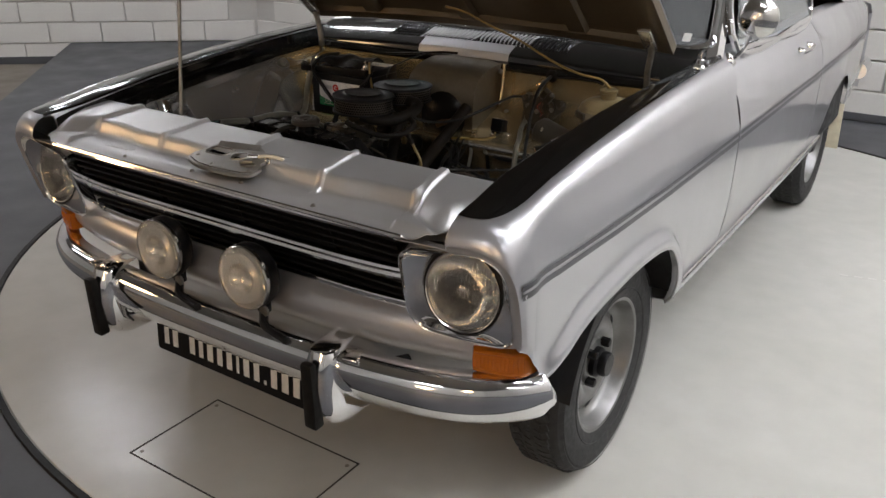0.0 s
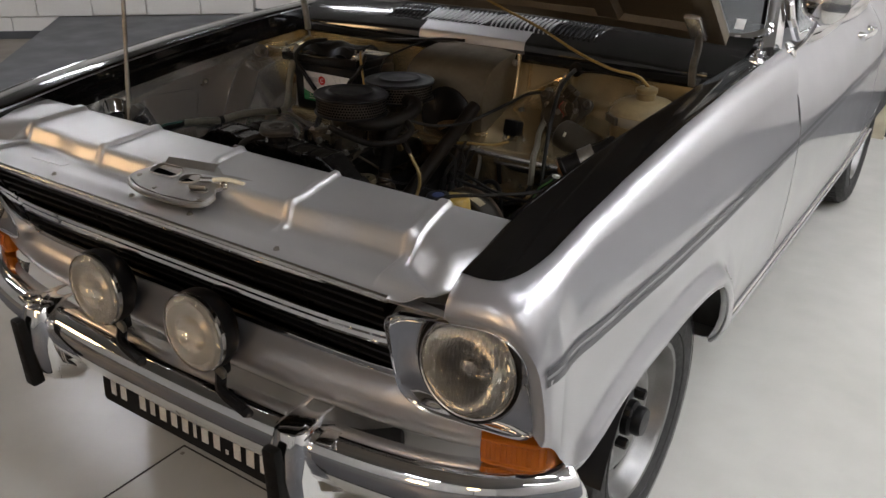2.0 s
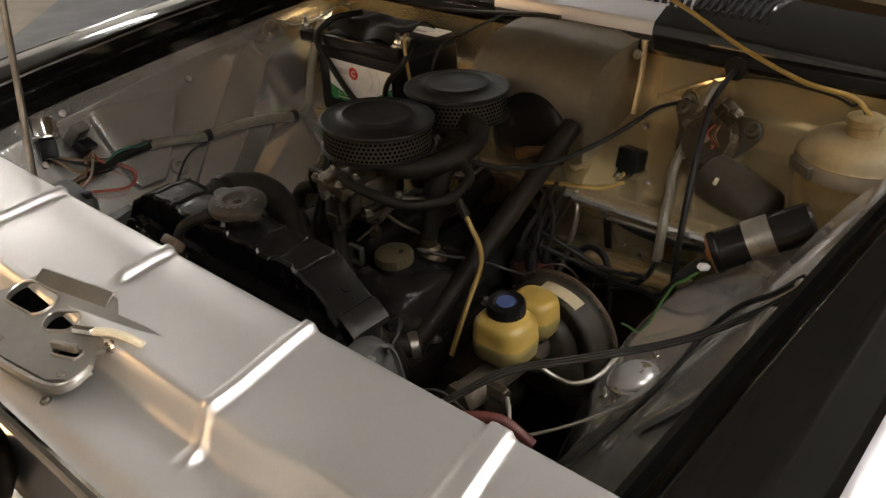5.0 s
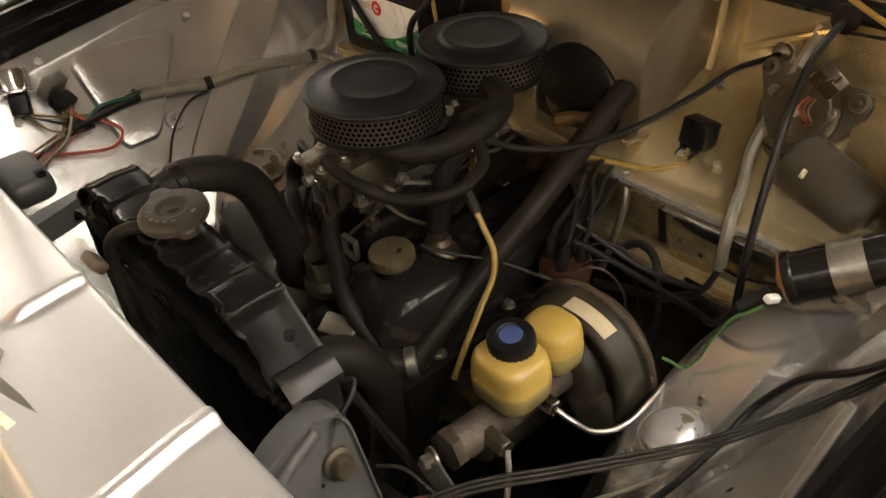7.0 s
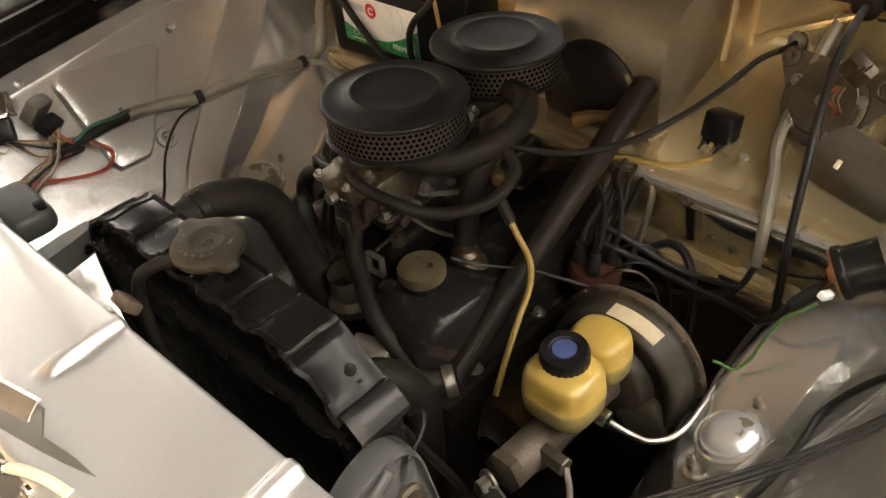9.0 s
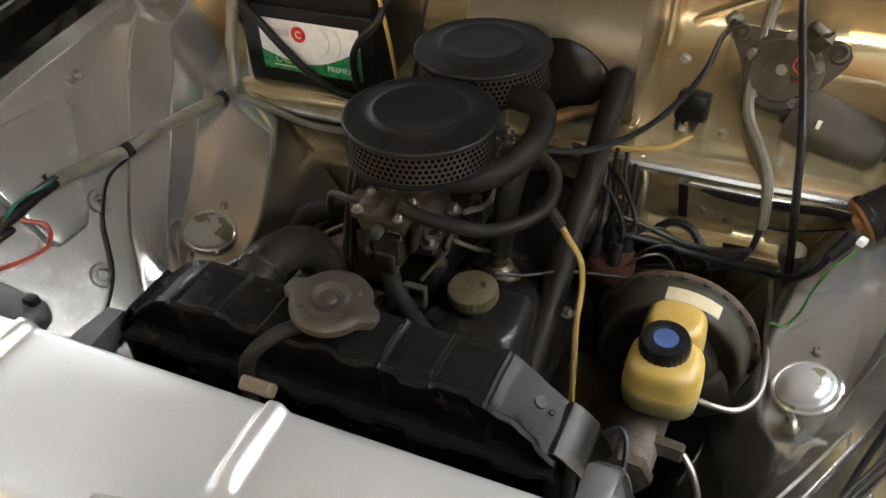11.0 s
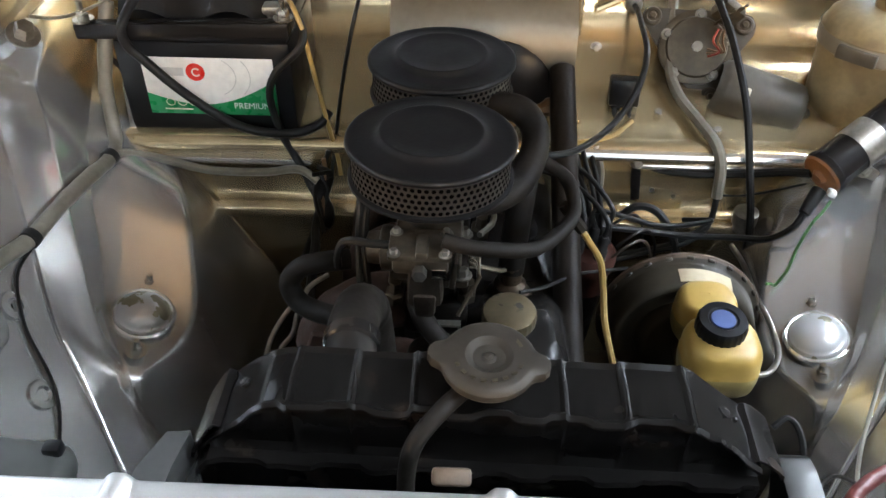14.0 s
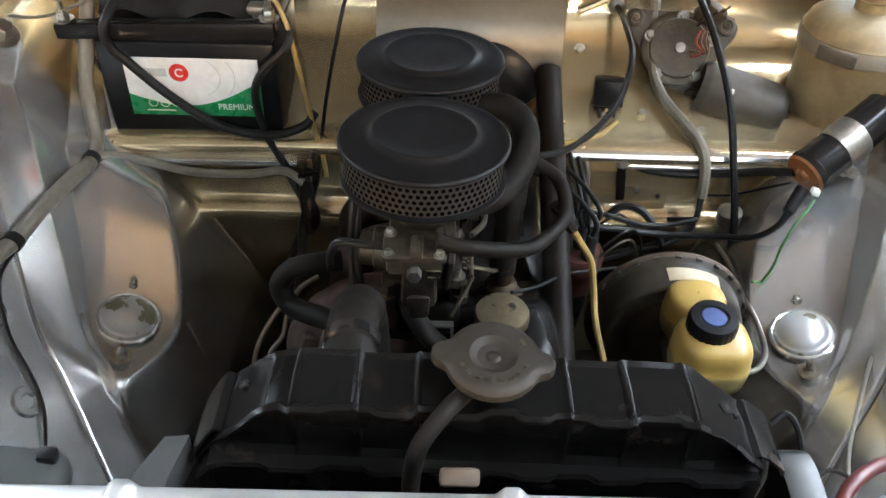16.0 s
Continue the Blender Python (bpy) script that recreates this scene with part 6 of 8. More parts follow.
for x, w in ((-0.405, 0.085), (-0.303, 0.105)):
    tag = part("caution_tag", boxed((x, 0.362, 0.8797), (w, 0.042, 0.0012)), CREAM, battery, "cream printed sticker on the lid")
    for q in range(3):
        part("print_bar", boxed((x - 0.01 + 0.012 * q, 0.352 + 0.009 * q, 0.8805), (w * 0.5, 0.003, 0.0006)), mat("dark_print", (0.05, 0.05, 0.05), 0.5, 0.0, scale=40) if q == 0 else GREY_INK, tag)
part("tray", boxed((-0.350, 0.300, 0.704), (0.26, 0.20, 0.010), None, 0.004), BAY, battery, "silver battery tray")
part("earth_cable", hosed([(-0.405, 0.300, 0.912), (-0.418, 0.245, 0.912), (-0.430, 0.211, 0.892), (-0.434, 0.208, 0.875), (-0.430, 0.210, 0.858), (-0.417, 0.212, 0.842), (-0.382, 0.212, 0.804), (-0.336, 0.210, 0.767), (-0.293, 0.206, 0.749), (-0.240, 0.206, 0.746), (-0.207, 0.212, 0.757), (-0.195, 0.225, 0.768)], 0.0060, seg=10), RUBBER, battery, "black battery cable across the label")
part("starter_cable", hosed([(-0.238, 0.262, 0.893), (-0.219, 0.225, 0.880), (-0.222, 0.210, 0.862), (-0.252, 0.210, 0.832), (-0.266, 0.211, 0.798), (-0.257, 0.208, 0.745), (-0.236, 0.200, 0.704), (-0.218, 0.185, 0.670), (-0.200, 0.170, 0.650)], 0.0052, seg=8), RUBBER, battery, "black starter cable")
part("feed_wire", hosed([(-0.244, 0.258, 0.906), (-0.232, 0.236, 0.908), (-0.219, 0.222, 0.883), (-0.210, 0.221, 0.828), (-0.198, 0.215, 0.762), (-0.186, 0.205, 0.712), (-0.182, 0.195, 0.69)], 0.0030, seg=8), YELLOW_HOSE, battery, "yellow battery feed wire")

# ---- radiator ----
radiator = thing("radiator", "black radiator with a pressed top tank and filler cap", "radiator")
RX = [(-0.206, 0.808), (-0.196, 0.822), (-0.182, 0.838), (-0.165, 0.852), (-0.152, 0.861), (-0.140, 0.8645), (0.152, 0.8570), (0.159, 0.852), (0.168, 0.8435), (0.180, 0.8330), (0.192, 0.8235), (0.204, 0.8145)]
RIBS = (-0.132, -0.089, -0.046, 0.060, 0.103, 0.148)
rows = []
xs = sorted({x for x, _ in RX} | {-0.2 + 0.005 * k for k in range(81)} | {b + d for b in RIBS for d in (-0.0032, -0.0016, 0, 0.0016, 0.0032)})
for x in xs:
    z = lerp(RX, x)
    rib = sum(max(0.0, 1 - abs(x - b) / 0.0032) for b in RIBS)
    step = 0.0016 * sum((-1) ** k * ease(x, b - 0.001, b + 0.001) for k, b in enumerate(RIBS))
    z += 0.0018 * rib + step + 0.0010 * noise.noise((x * 30, 0, 0))
    wav = 0.0022 * max(-1.0, min(1.0, 3 * math.sin(x * 118 + 0.6 * math.sin(x * 31)))) + 0.0012 * noise.noise((x * 45, 3, 0))
    fl = 0.0020 * max(-1.0, min(1.0, 4 * math.sin(x * 104 + math.sin(x * 23)))) + 0.0012 * noise.noise((x * 60, 7, 0))
    fr = 0.0014 * rib + 0.5 * step
    zf = min(0.806 - 0.025 * x, z - 0.010)
    rows.append([(x, -0.338, 0.755), (x, -0.338, zf - 0.007), (x, -0.347 + fl, zf - 0.006), (x, -0.349 + fl, zf - 0.002), (x, -0.3475 + fl, zf + 0.0015), (x, -0.338, zf + 0.002), (x, -0.334 - fr, zf + 0.4 * min(0.02, z - zf)), (x, -0.3330 - fr, 0.5 * (zf + z)), (x, -0.3345 - fr, z - 0.35 * min(0.03, z - zf)), (x, -0.3405 + wav, z - 0.0045), (x, -0.3415 + wav, z - 0.001), (x, -0.338 + wav, z + 0.0012), (x, -0.333, z - 0.0005), (x, -0.310, z + 0.001), (x, -0.289, z - 0.001), (x, -0.2845, z + 0.001), (x, -0.283, z - 0.006), (x, -0.282, 0.77)])
bm = skin(bmesh.new(), rows)
for k in (0, -1):
    bm.faces.new([v for v in bm.verts if abs(v.co.x - xs[k]) < 1e-6])
part("top_tank", bm, mat("tank_enamel", (0.005, 0.0047, 0.0045), 0.21, 0.0, (0.009, 0.008, 0.007), 14, 0.7, 160, 0.2, rvar=0.05, bump=0.10, bscale=55, spec=0.10, wear=(0.032, 0.022, 0.015), wear_scale=22, wear_lo=0.62, wear_hi=0.78, wear_rough=0.5), radiator, "black enamelled top tank with pressed ribs", sharp=28)
part("core", boxed((0.005, -0.310, 0.575), (0.395, 0.050, 0.375), None, 0.004), GREASE, radiator, "black finned core")
for s in (-1, 1):
    # end tab: a folded plate with a lip, spot-welded to the tank
    x0, x1 = (0.202, 0.2235) if s > 0 else (0.190, 0.2115)
    z0, z1 = (0.818, 0.804) if s > 0 else (0.836, 0.805)
    rows = [[(s * (x0 - 0.006), y, z0 + 0.001), (s * x0, y, z0 + 0.003), (s * (x0 + 0.3 * (x1 - x0)), y, z0 + 0.3 * (z1 - z0) + 0.004), (s * (x0 + 0.75 * (x1 - x0)), y, z0 + 0.75 * (z1 - z0) + 0.002), (s * x1, y, z1), (s * (x1 + 0.001), y, z1 - 0.006)] for y in (-0.338, -0.334, -0.31, -0.288, -0.284)]
    part("end_tab", thicken(skin(bmesh.new(), rows), 0.002), BLACK_METAL, radiator, sharp=30)
    part("side_strip", boxed((s * 0.202, -0.311, 0.59), (0.014, 0.060, 0.40), None, 0.003), BLACK_METAL, radiator)
for x, z, r in ((0.180, 0.8345, 0.006), (0.190, 0.8265, 0.003), (-0.172, 0.8480, 0.005)):
    bm = bmesh.new()
    lathe(bm, [(r, 0), (r * 0.9, 0.0022), (r * 0.5, 0.0024), (0, 0.001)], (x, -0.305, z - 0.001), (0.5 if x > 0 else -0.5, 0, 0.8), 14)
    part("pressed_mark", bm, BLACK_METAL, radiator)
bm = bmesh.new()
lathe(bm, [(0.019, -0.01), (0.019, 0.012), (0.024, 0.014), (0.024, 0.017)], (0.006, -0.308, 0.858), (0, 0, 1), 28)
neck = part("filler_neck", bm, BLACK_METAL, radiator)
bm = bmesh.new()
out = []
for k in range(64):
    a = 2 * math.pi * k / 64
    d = min(abs(a), abs(a - math.pi), abs(a - 2 * math.pi))
    out.append((a, 0.0095 * math.exp(-(d / 0.27) ** 4)))
rings = []
for k, z in ((0.97, -0.007), (1.0, -0.005), (1.0, 0.0), (0.97, 0.0016), (0.90, 0.0035), (0.84, 0.0042), (0.50, 0.005), (0.42, 0.0038), (0.34, 0.0018), (0.16, 0.0012), (0.10, 0.003), (0.01, 0.0035)):
    rings.append([Matrix.Translation((0.006, -0.309, 0.886)) @ turn(3, 2, -6) @ Vector(((0.0340 * k + ear * ease(k, 0.86, 0.97)) * math.cos(a), (0.0340 * k + ear * ease(k, 0.86, 0.97)) * math.sin(a), z)) for a, ear in out])
cap = part("filler_cap", skin(bm, rings, closed=True), mat("dull_zinc", (0.036, 0.030, 0.023), 0.50, 0.2, (0.020, 0.016, 0.012), 25, 0.8, 150, 0.25, bump=0.1, spec=0.2), radiator, "dull zinc filler cap with two ears", sharp=24)
for k in range(16):
    a = radians(25 + 130 * k / 15) if k < 8 else radians(205 + 130 * (k - 8) / 7)
    bm = boxed((0.006 + 0.0240 * math.cos(a), -0.309 + 0.0240 * math.sin(a), 0.8904), (0.0028, 0.0038, 0.0007), turn(0, 0, math.degrees(a)))
    part("stamped_mark", bm, GRIMY_CAST, cap, smooth=False)
part("overflow_hose", hosed([(-0.012, -0.325, 0.869), (-0.028, -0.345, 0.868), (-0.045, -0.362, 0.85), (-0.050, -0.366, 0.80), (-0.048, -0.365, 0.72)], 0.0065, seg=10), DUSTY_RUBBER, radiator, "thin rubber overflow hose")
bm = bmesh.new()
box(bm, (-0.017, -0.388, 0.858), (0.026, 0.012, 0.018), turn(35, 0, 0), 0.003)
part("panel_clip", bm, mat("tarnished_clip", (0.10, 0.072, 0.048), 0.5, 0.15, (0.05, 0.03, 0.018), 60, 0.8), radiator, "tarnished spring clip")
# folded bracket from the tank's tab down to the front panel
rows = [[(-0.212 - k, -0.328, 0.818 - 0.1 * k), (-0.222 - 1.5 * k, -0.352, 0.806 - 0.15 * k), (-0.228 - 1.8 * k, -0.395, 0.795 - 0.2 * k), (-0.230 - 1.8 * k, -0.408, 0.788 - 0.2 * k)] for k in (0.0, 0.008, 0.016, 0.018)]
rows.insert(0, [(x, y, z - 0.03) for x, y, z in rows[0]])
part("mounting_bracket", thicken(skin(bmesh.new(), rows), 0.002), HORN, radiator, "grey painted mounting bracket", sharp=35)
UPH = [(-0.099, -0.286, 0.842), (-0.099, -0.266, 0.846), (-0.100, -0.248, 0.848), (-0.100, -0.208, 0.833), (-0.100, -0.177, 0.801), (-0.099, -0.163, 0.755), (-0.098, -0.153, 0.708), (-0.092, -0.143, 0.672), (-0.080, -0.136, 0.650)]
part("upper_hose", hosed(UPH, 0.024, seg=16, radii=[0.020, 0.020, 0.0205, 0.021, 0.022, 0.022, 0.0225, 0.024, 0.024], lumps=0.03), DUSTY_RUBBER, radiator, "thick black upper coolant hose")
bm = bmesh.new()
lathe(bm, [(0.0205, -0.007), (0.0225, -0.005), (0.0225, 0.005), (0.0205, 0.007)], (-0.099, -0.259, 0.847), (-0.02, 1, 0.05), 24)
part("hose_clip", bm, BLACK_METAL, radiator)
part("lower_hose", hosed([(0.052, -0.272, 0.668), (0.058, -0.240, 0.664), (0.066, -0.205, 0.655), (0.079, -0.185, 0.643), (0.092, -0.167, 0.608), (0.094, -0.164, 0.565), (0.093, -0.166, 0.52), (0.088, -0.174, 0.46), (0.079, -0.184, 0.39)], 0.0245, seg=18, lumps=0.03), DUSTY_RUBBER, radiator, "thick black lower coolant hose")
part("heater_hose", hosed([(-0.062, -0.062, 0.740), (-0.062, -0.095, 0.738), (-0.045, -0.118, 0.720), (-0.015, -0.135, 0.700), (0.012, -0.150, 0.686), (0.035, -0.152, 0.660), (0.062, -0.148, 0.632), (0.085, -0.143, 0.618)], 0.0105, seg=10, lumps=0.04), DUSTY_RUBBER, radiator, "black heater hose")
part("branch_stub", hosed([(0.078, -0.172, 0.630), (0.090, -0.149, 0.620), (0.103, -0.131, 0.614), (0.112, -0.119, 0.618)], 0.0165, seg=14), DUSTY_RUBBER, radiator)
bm = bmesh.new()
lathe(bm, [(0.0175, -0.007), (0.0195, -0.006), (0.0195, 0.006), (0.0175, 0.007)], (0.105, -0.128, 0.615), (0.6, 0.78, 0.1), 20)
part("hose_clip", bm, STEEL, radiator, "steel hose clip")

# ---- engine ----
CARB_BROWN = mat("varnished_brown_metal", (0.075, 0.050, 0.028), 0.36, 0.5, (0.03, 0.021, 0.013), 35, 0.8, 150, 0.3, bump=0.2)
engine = thing("engine", "black four-cylinder engine with twin carburettors", "engine")
part("block", boxed((0.02, 0.07, 0.47), (0.22, 0.46, 0.27), None, 0.02), GREASE, engine, "greasy black engine block")
# rocker cover: rounded box with a flange and a raised front for the filler
rows = []
for k in range(23):
    y = -0.150 + 0.42 * k / 22
    e = min(k, 22 - k)
    kx = 1 - 0.30 * (1 - ease(e, 0, 3)) ** 2
    bump = 0.022 * (1 - ease(y, -0.045, 0.01))
    top = 0.672 + bump - 0.035 * (1 - ease(e, 0, 2))
    cxx = 0.035
    row = []
    for q in range(15):
        a = math.pi * q / 14
        c, d = math.cos(a), math.sin(a)
        row.append((cxx + 0.068 * kx * math.copysign(abs(c) ** 0.45, c), y, 0.600 + (top - 0.600) * d ** 0.5))
    rows.append(row)
bm = skin(bmesh.new(), rows)
for k in (0, -1):
    yy = rows[k][0][1]
    bm.faces.new([v for v in bm.verts if abs(v.co.y - yy) < 1e-6])
rocker = part("rocker_cover", bm, BLACK_METAL, engine, "black rocker cover with a filler cap", sharp=50)
bm = bmesh.new()
prism(bm, [(0.035 + x, 0.06 + y) for x, y in round_rect(0.166, 0.452, 0.05)], Matrix.Translation((0, 0, 0.597)), 0.007)
part("flange", bm, BLACK_METAL, rocker)
for x in (-0.040, 0.110):
    for y in (-0.09, 0.03, 0.16):
        part("cover_bolt", bolt(bmesh.new(), (x, y, 0.604), (0, 0, 1), 0.006, 0.007), STEEL, rocker)
bm = bmesh.new()
lathe(bm, [(0.024, 0), (0.024, 0.016)], (0.033, -0.085, 0.690), (0, -0.05, 1), 32)
part("filler_tube", bm, BLACK_METAL, rocker)
bm = bmesh.new()
prof = [(0.0275, 0.0), (0.0285, 0.002), (0.0285, 0.011), (0.027, 0.014), (0.018, 0.0165), (0, 0.017)]
m = Matrix.Translation((0.033, -0.085, 0.707)) @ turn(3, 0, 0)
rings = []
for r, h in prof:
    rings.append([m @ Vector((r * (1 - (0.05 if (k % 3) < 1 and 0.001 < h < 0.012 else 0)) * math.cos(2 * math.pi * k / 72), r * (1 - (0.05 if (k % 3) < 1 and 0.001 < h < 0.012 else 0)) * math.sin(2 * math.pi * k / 72), h)) for k in range(72)])
part("oil_cap", skin(bm, rings, closed=True), mat("worn_nickel", (0.30, 0.25, 0.155), 0.40, 0.85, (0.19, 0.15, 0.09), 25, 0.7, 140, 0.25, wear=(0.05, 0.045, 0.035), wear_scale=30, wear_lo=0.60, wear_hi=0.64, wear_rough=0.7), rocker, "worn nickel oil filler cap", sharp=30)
# breather post behind the cap
bm = bmesh.new()
lathe(bm, [(0.026, 0), (0.026, 0.006), (0.020, 0.010), (0.016, 0.018), (0.018, 0.022), (0.013, 0.028), (0.013, 0.05)], (0.036, -0.015, 0.675), (0, 0, 1), 24)
part("breather_post", bm, CARB_BROWN, rocker, "oil-browned breather post")
part("breather_pipe", hosed([(0.036, -0.015, 0.715), (0.040, -0.003, 0.770), (0.044, 0.010, 0.805), (0.048, 0.028, 0.825)], 0.0145, seg=12), DUSTY_RUBBER, engine, "black breather pipe")
part("filter_pipe", hosed([(-0.035, -0.052, 0.836), (0.005, -0.046, 0.832), (0.035, -0.012, 0.826), (0.054, 0.035, 0.832), (0.056, 0.075, 0.842), (0.040, 0.100, 0.850), (0.010, 0.110, 0.850)], 0.0155, seg=14, lumps=0.04), DUSTY_RUBBER, engine, "thick black pipe between the air filters")
part("vacuum_hose", hosed([(-0.035, -0.110, 0.831), (-0.010, -0.112, 0.825), (0.021, -0.105, 0.817), (0.050, -0.088, 0.805), (0.071, -0.066, 0.801), (0.092, -0.035, 0.803), (0.096, -0.008, 0.808), (0.089, 0.020, 0.816), (0.066, 0.034, 0.826)], 0.0075, seg=10), DUSTY_RUBBER, engine, "curved black vacuum hose")
part("yellow_hose", hosed([(0.104, -0.012, 0.778), (0.116, -0.012, 0.758), (0.132, -0.012, 0.730), (0.138, -0.020, 0.700), (0.141, -0.045, 0.670), (0.150, -0.08, 0.640), (0.158, -0.11, 0.61)], 0.0038, seg=8), YELLOW_HOSE, engine, "yellowed clear hose")
part("hose_sleeve", hosed([(0.085, -0.008, 0.802), (0.095, -0.011, 0.790), (0.108, -0.012, 0.772)], 0.0068, seg=8), DUSTY_RUBBER, engine)
part("wire", hosed([(0.045, -0.049, 0.714), (0.075, -0.025, 0.702), (0.110, 0.010, 0.690), (0.150, 0.040, 0.672), (0.18, 0.06, 0.66)], 0.0022, seg=6), RUBBER, engine)
# long coolant tube along the block
part("coolant_tube", rodded((0.103, -0.128, 0.611), (0.101, 0.265, 0.816), 0.0165, seg=18), mat("dusty_black_tube", (0.008, 0.0062, 0.005), 0.5, 0.0, (0.020, 0.015, 0.010), 14, 0.8, 120, 0.3, bump=0.2, spec=0.12), engine, "dusty black coolant tube")

CARB_DARK = mat("oil_browned_casting", (0.060, 0.046, 0.033), 0.42, 0.5, (0.022, 0.017, 0.013), 40, 0.8, 150, 0.35, rvar=0.12, bump=0.35, bscale=180)
# carburettors: casting, bowl, dome, linkage
def carburettor(dy):
    c = Vector((-0.050, -0.055 + dy, 0.79))
    body = part("carburettor", boxed(c + Vector((0, 0, 0.005)), (0.066, 0.075, 0.038), None, 0.006), ALU, engine, "grimy cast carburettor")

    def add(name, bm, m=ALU, label=""):
        return part(name, bm, m, body, label)

    add("float_bowl", boxed(c + Vector((-0.002, -0.050, -0.012)), (0.036, 0.030, 0.052), None, 0.007, 2, (0.86, 0.9)), CARB_DARK, "oil-browned float bowl")
    add("mid_casting", boxed(c + Vector((-0.006, -0.045, 0.012)), (0.054, 0.034, 0.020), None, 0.005, 2))
    add("bridge_rib", boxed(c + Vector((-0.004, -0.054, 0.031)), (0.012, 0.030, 0.010), None, 0.003))
    add("side_web", boxed(c + Vector((0.026, -0.044, -0.004)), (0.006, 0.022, 0.034), turn(0, 8, 0), 0.002), CARB_DARK)
    add("bowl_lid", boxed(c + Vector((-0.006, -0.047, 0.027)), (0.060, 0.042, 0.007), None, 0.002))
    add("throat", lathe(bmesh.new(), [(0.030, -0.03), (0.028, 0.0), (0.030, 0.036), (0.034, 0.046)], c + Vector((0, 0.012, 0)), (0, 0, 1), 24))
    add("base_flange", boxed(c + Vector((0, 0.005, -0.030)), (0.080, 0.085, 0.012), None, 0.004), CARB_DARK)
    add("riser", boxed(c + Vector((0, 0.01, -0.065)), (0.055, 0.06, 0.06), None, 0.008), GREASE)
    add("choke_housing", lathe(bmesh.new(), [(0.020, 0), (0.023, 0.004), (0.023, 0.014), (0.017, 0.016), (0.016, 0.028), (0.010, 0.030), (0, 0.030)], c + Vector((-0.032, -0.018, 0.0)), (-1, 0, 0), 24))
    add("jet_plug", lathe(bmesh.new(), [(0.007, 0), (0.007, 0.010), (0, 0.011)], c + Vector((-0.006, -0.065, 0.012)), (0, -1, 0), 6), STEEL)
    add("lower_web", boxed(c + Vector((-0.002, -0.058, -0.034)), (0.020, 0.018, 0.030), None, 0.005, 2, (1.2, 1.2)), CARB_DARK)
    for x, y in ((-0.030, -0.064), (0.018, -0.064), (-0.030, -0.032), (0.018, -0.032)):
        add("lid_screw", bolt(bmesh.new(), c + Vector((x, y, 0.030)), (0, 0, 1), 0.004, 0.005), STEEL)
    for x, y in ((0.034, -0.03), (0.034, 0.035)):
        add("flange_nut", bolt(bmesh.new(), c + Vector((x, y, -0.024)), (0, 0, 1), 0.006, 0.008), STEEL)
    add("inlet", rodded(c + Vector((0.015, -0.05, 0.030)), c + Vector((0.032, -0.052, 0.034)), 0.006), STEEL)
    add("throttle_shaft", rodded(c + Vector((-0.045, 0.004, -0.016)), c + Vector((0.055, 0.004, -0.016)), 0.004), STEEL)
    add("lever", boxed(c + Vector((0.050, -0.006, -0.024)), (0.004, 0.036, 0.012), turn(25, 0, 0), 0.002), ALU)
    add("link_rod", rodded(c + Vector((0.052, -0.02, -0.032)), c + Vector((0.030, -0.050, -0.06)), 0.0022, seg=8), ALU)
    add("spring", hosed([c + Vector((0.044 + 0.004 * math.cos(k * 1.6), -0.035 + 0.002 * k, -0.01 + 0.004 * math.sin(k * 1.6))) for k in range(20)], 0.0009, seg=5, n=3), ALU)
    for x in (-0.012, 0.012):
        add("bracket_side", boxed(c + Vector((0.020 + x, -0.046, -0.088)), (0.0025, 0.008, 0.026)), STEEL)
    for z in (-0.101, -0.075):
        add("bracket_bar", boxed(c + Vector((0.020, -0.046, z)), (0.0265, 0.008, 0.0025)), STEEL)
    add("tag", boxed(c + Vector((0.012, -0.066, 0.008)), (0.014, 0.002, 0.014), turn(10, 0, 0), 0.001), OLD_CHROME)


carburettor(0.0)
carburettor(0.175)
part("intake_manifold", boxed((-0.045, 0.06, 0.705), (0.07, 0.30, 0.05), None, 0.015, 3), GREASE, engine, "greasy intake manifold")
# exhaust manifold, rusty, on the outer side
for y in (-0.10, 0.0, 0.10, 0.20):
    part("exhaust_branch", hosed([(-0.05, y, 0.655), (-0.10, y - 0.008, 0.668), (-0.138, y - 0.02, 0.648), (-0.150, y - 0.015, 0.60), (-0.150, 0.04, 0.52)], 0.022, seg=12, lumps=0.05), RUST, engine, "rusty exhaust branch")
part("heat_shield", boxed((-0.125, -0.112, 0.690), (0.055, 0.045, 0.040), turn(0, 20, 15), 0.012, 3), RUST, engine)
part("manifold_log", hosed([(-0.075, -0.055, 0.705), (-0.115, -0.070, 0.712), (-0.150, -0.080, 0.695), (-0.165, -0.075, 0.655), (-0.160, -0.04, 0.60)], 0.030, seg=14, lumps=0.10), RUST, engine, "rust-brown exhaust manifold")
part("manifold_flange", boxed((-0.150, -0.105, 0.672), (0.058, 0.012, 0.050), turn(0, 18, 12), 0.005), RUST, engine)
part("down_pipe", hosed([(-0.150, 0.04, 0.53), (-0.155, 0.04, 0.45), (-0.15, 0.08, 0.34)], 0.026, seg=12), RUST, engine)
part("thermostat_housing", lathe(bmesh.new(), [(0.034, 0), (0.034, 0.012), (0.026, 0.02), (0.024, 0.05)], (-0.045, -0.128, 0.655), (0, -0.1, 1), 20), ALU, engine, "cast thermostat housing")
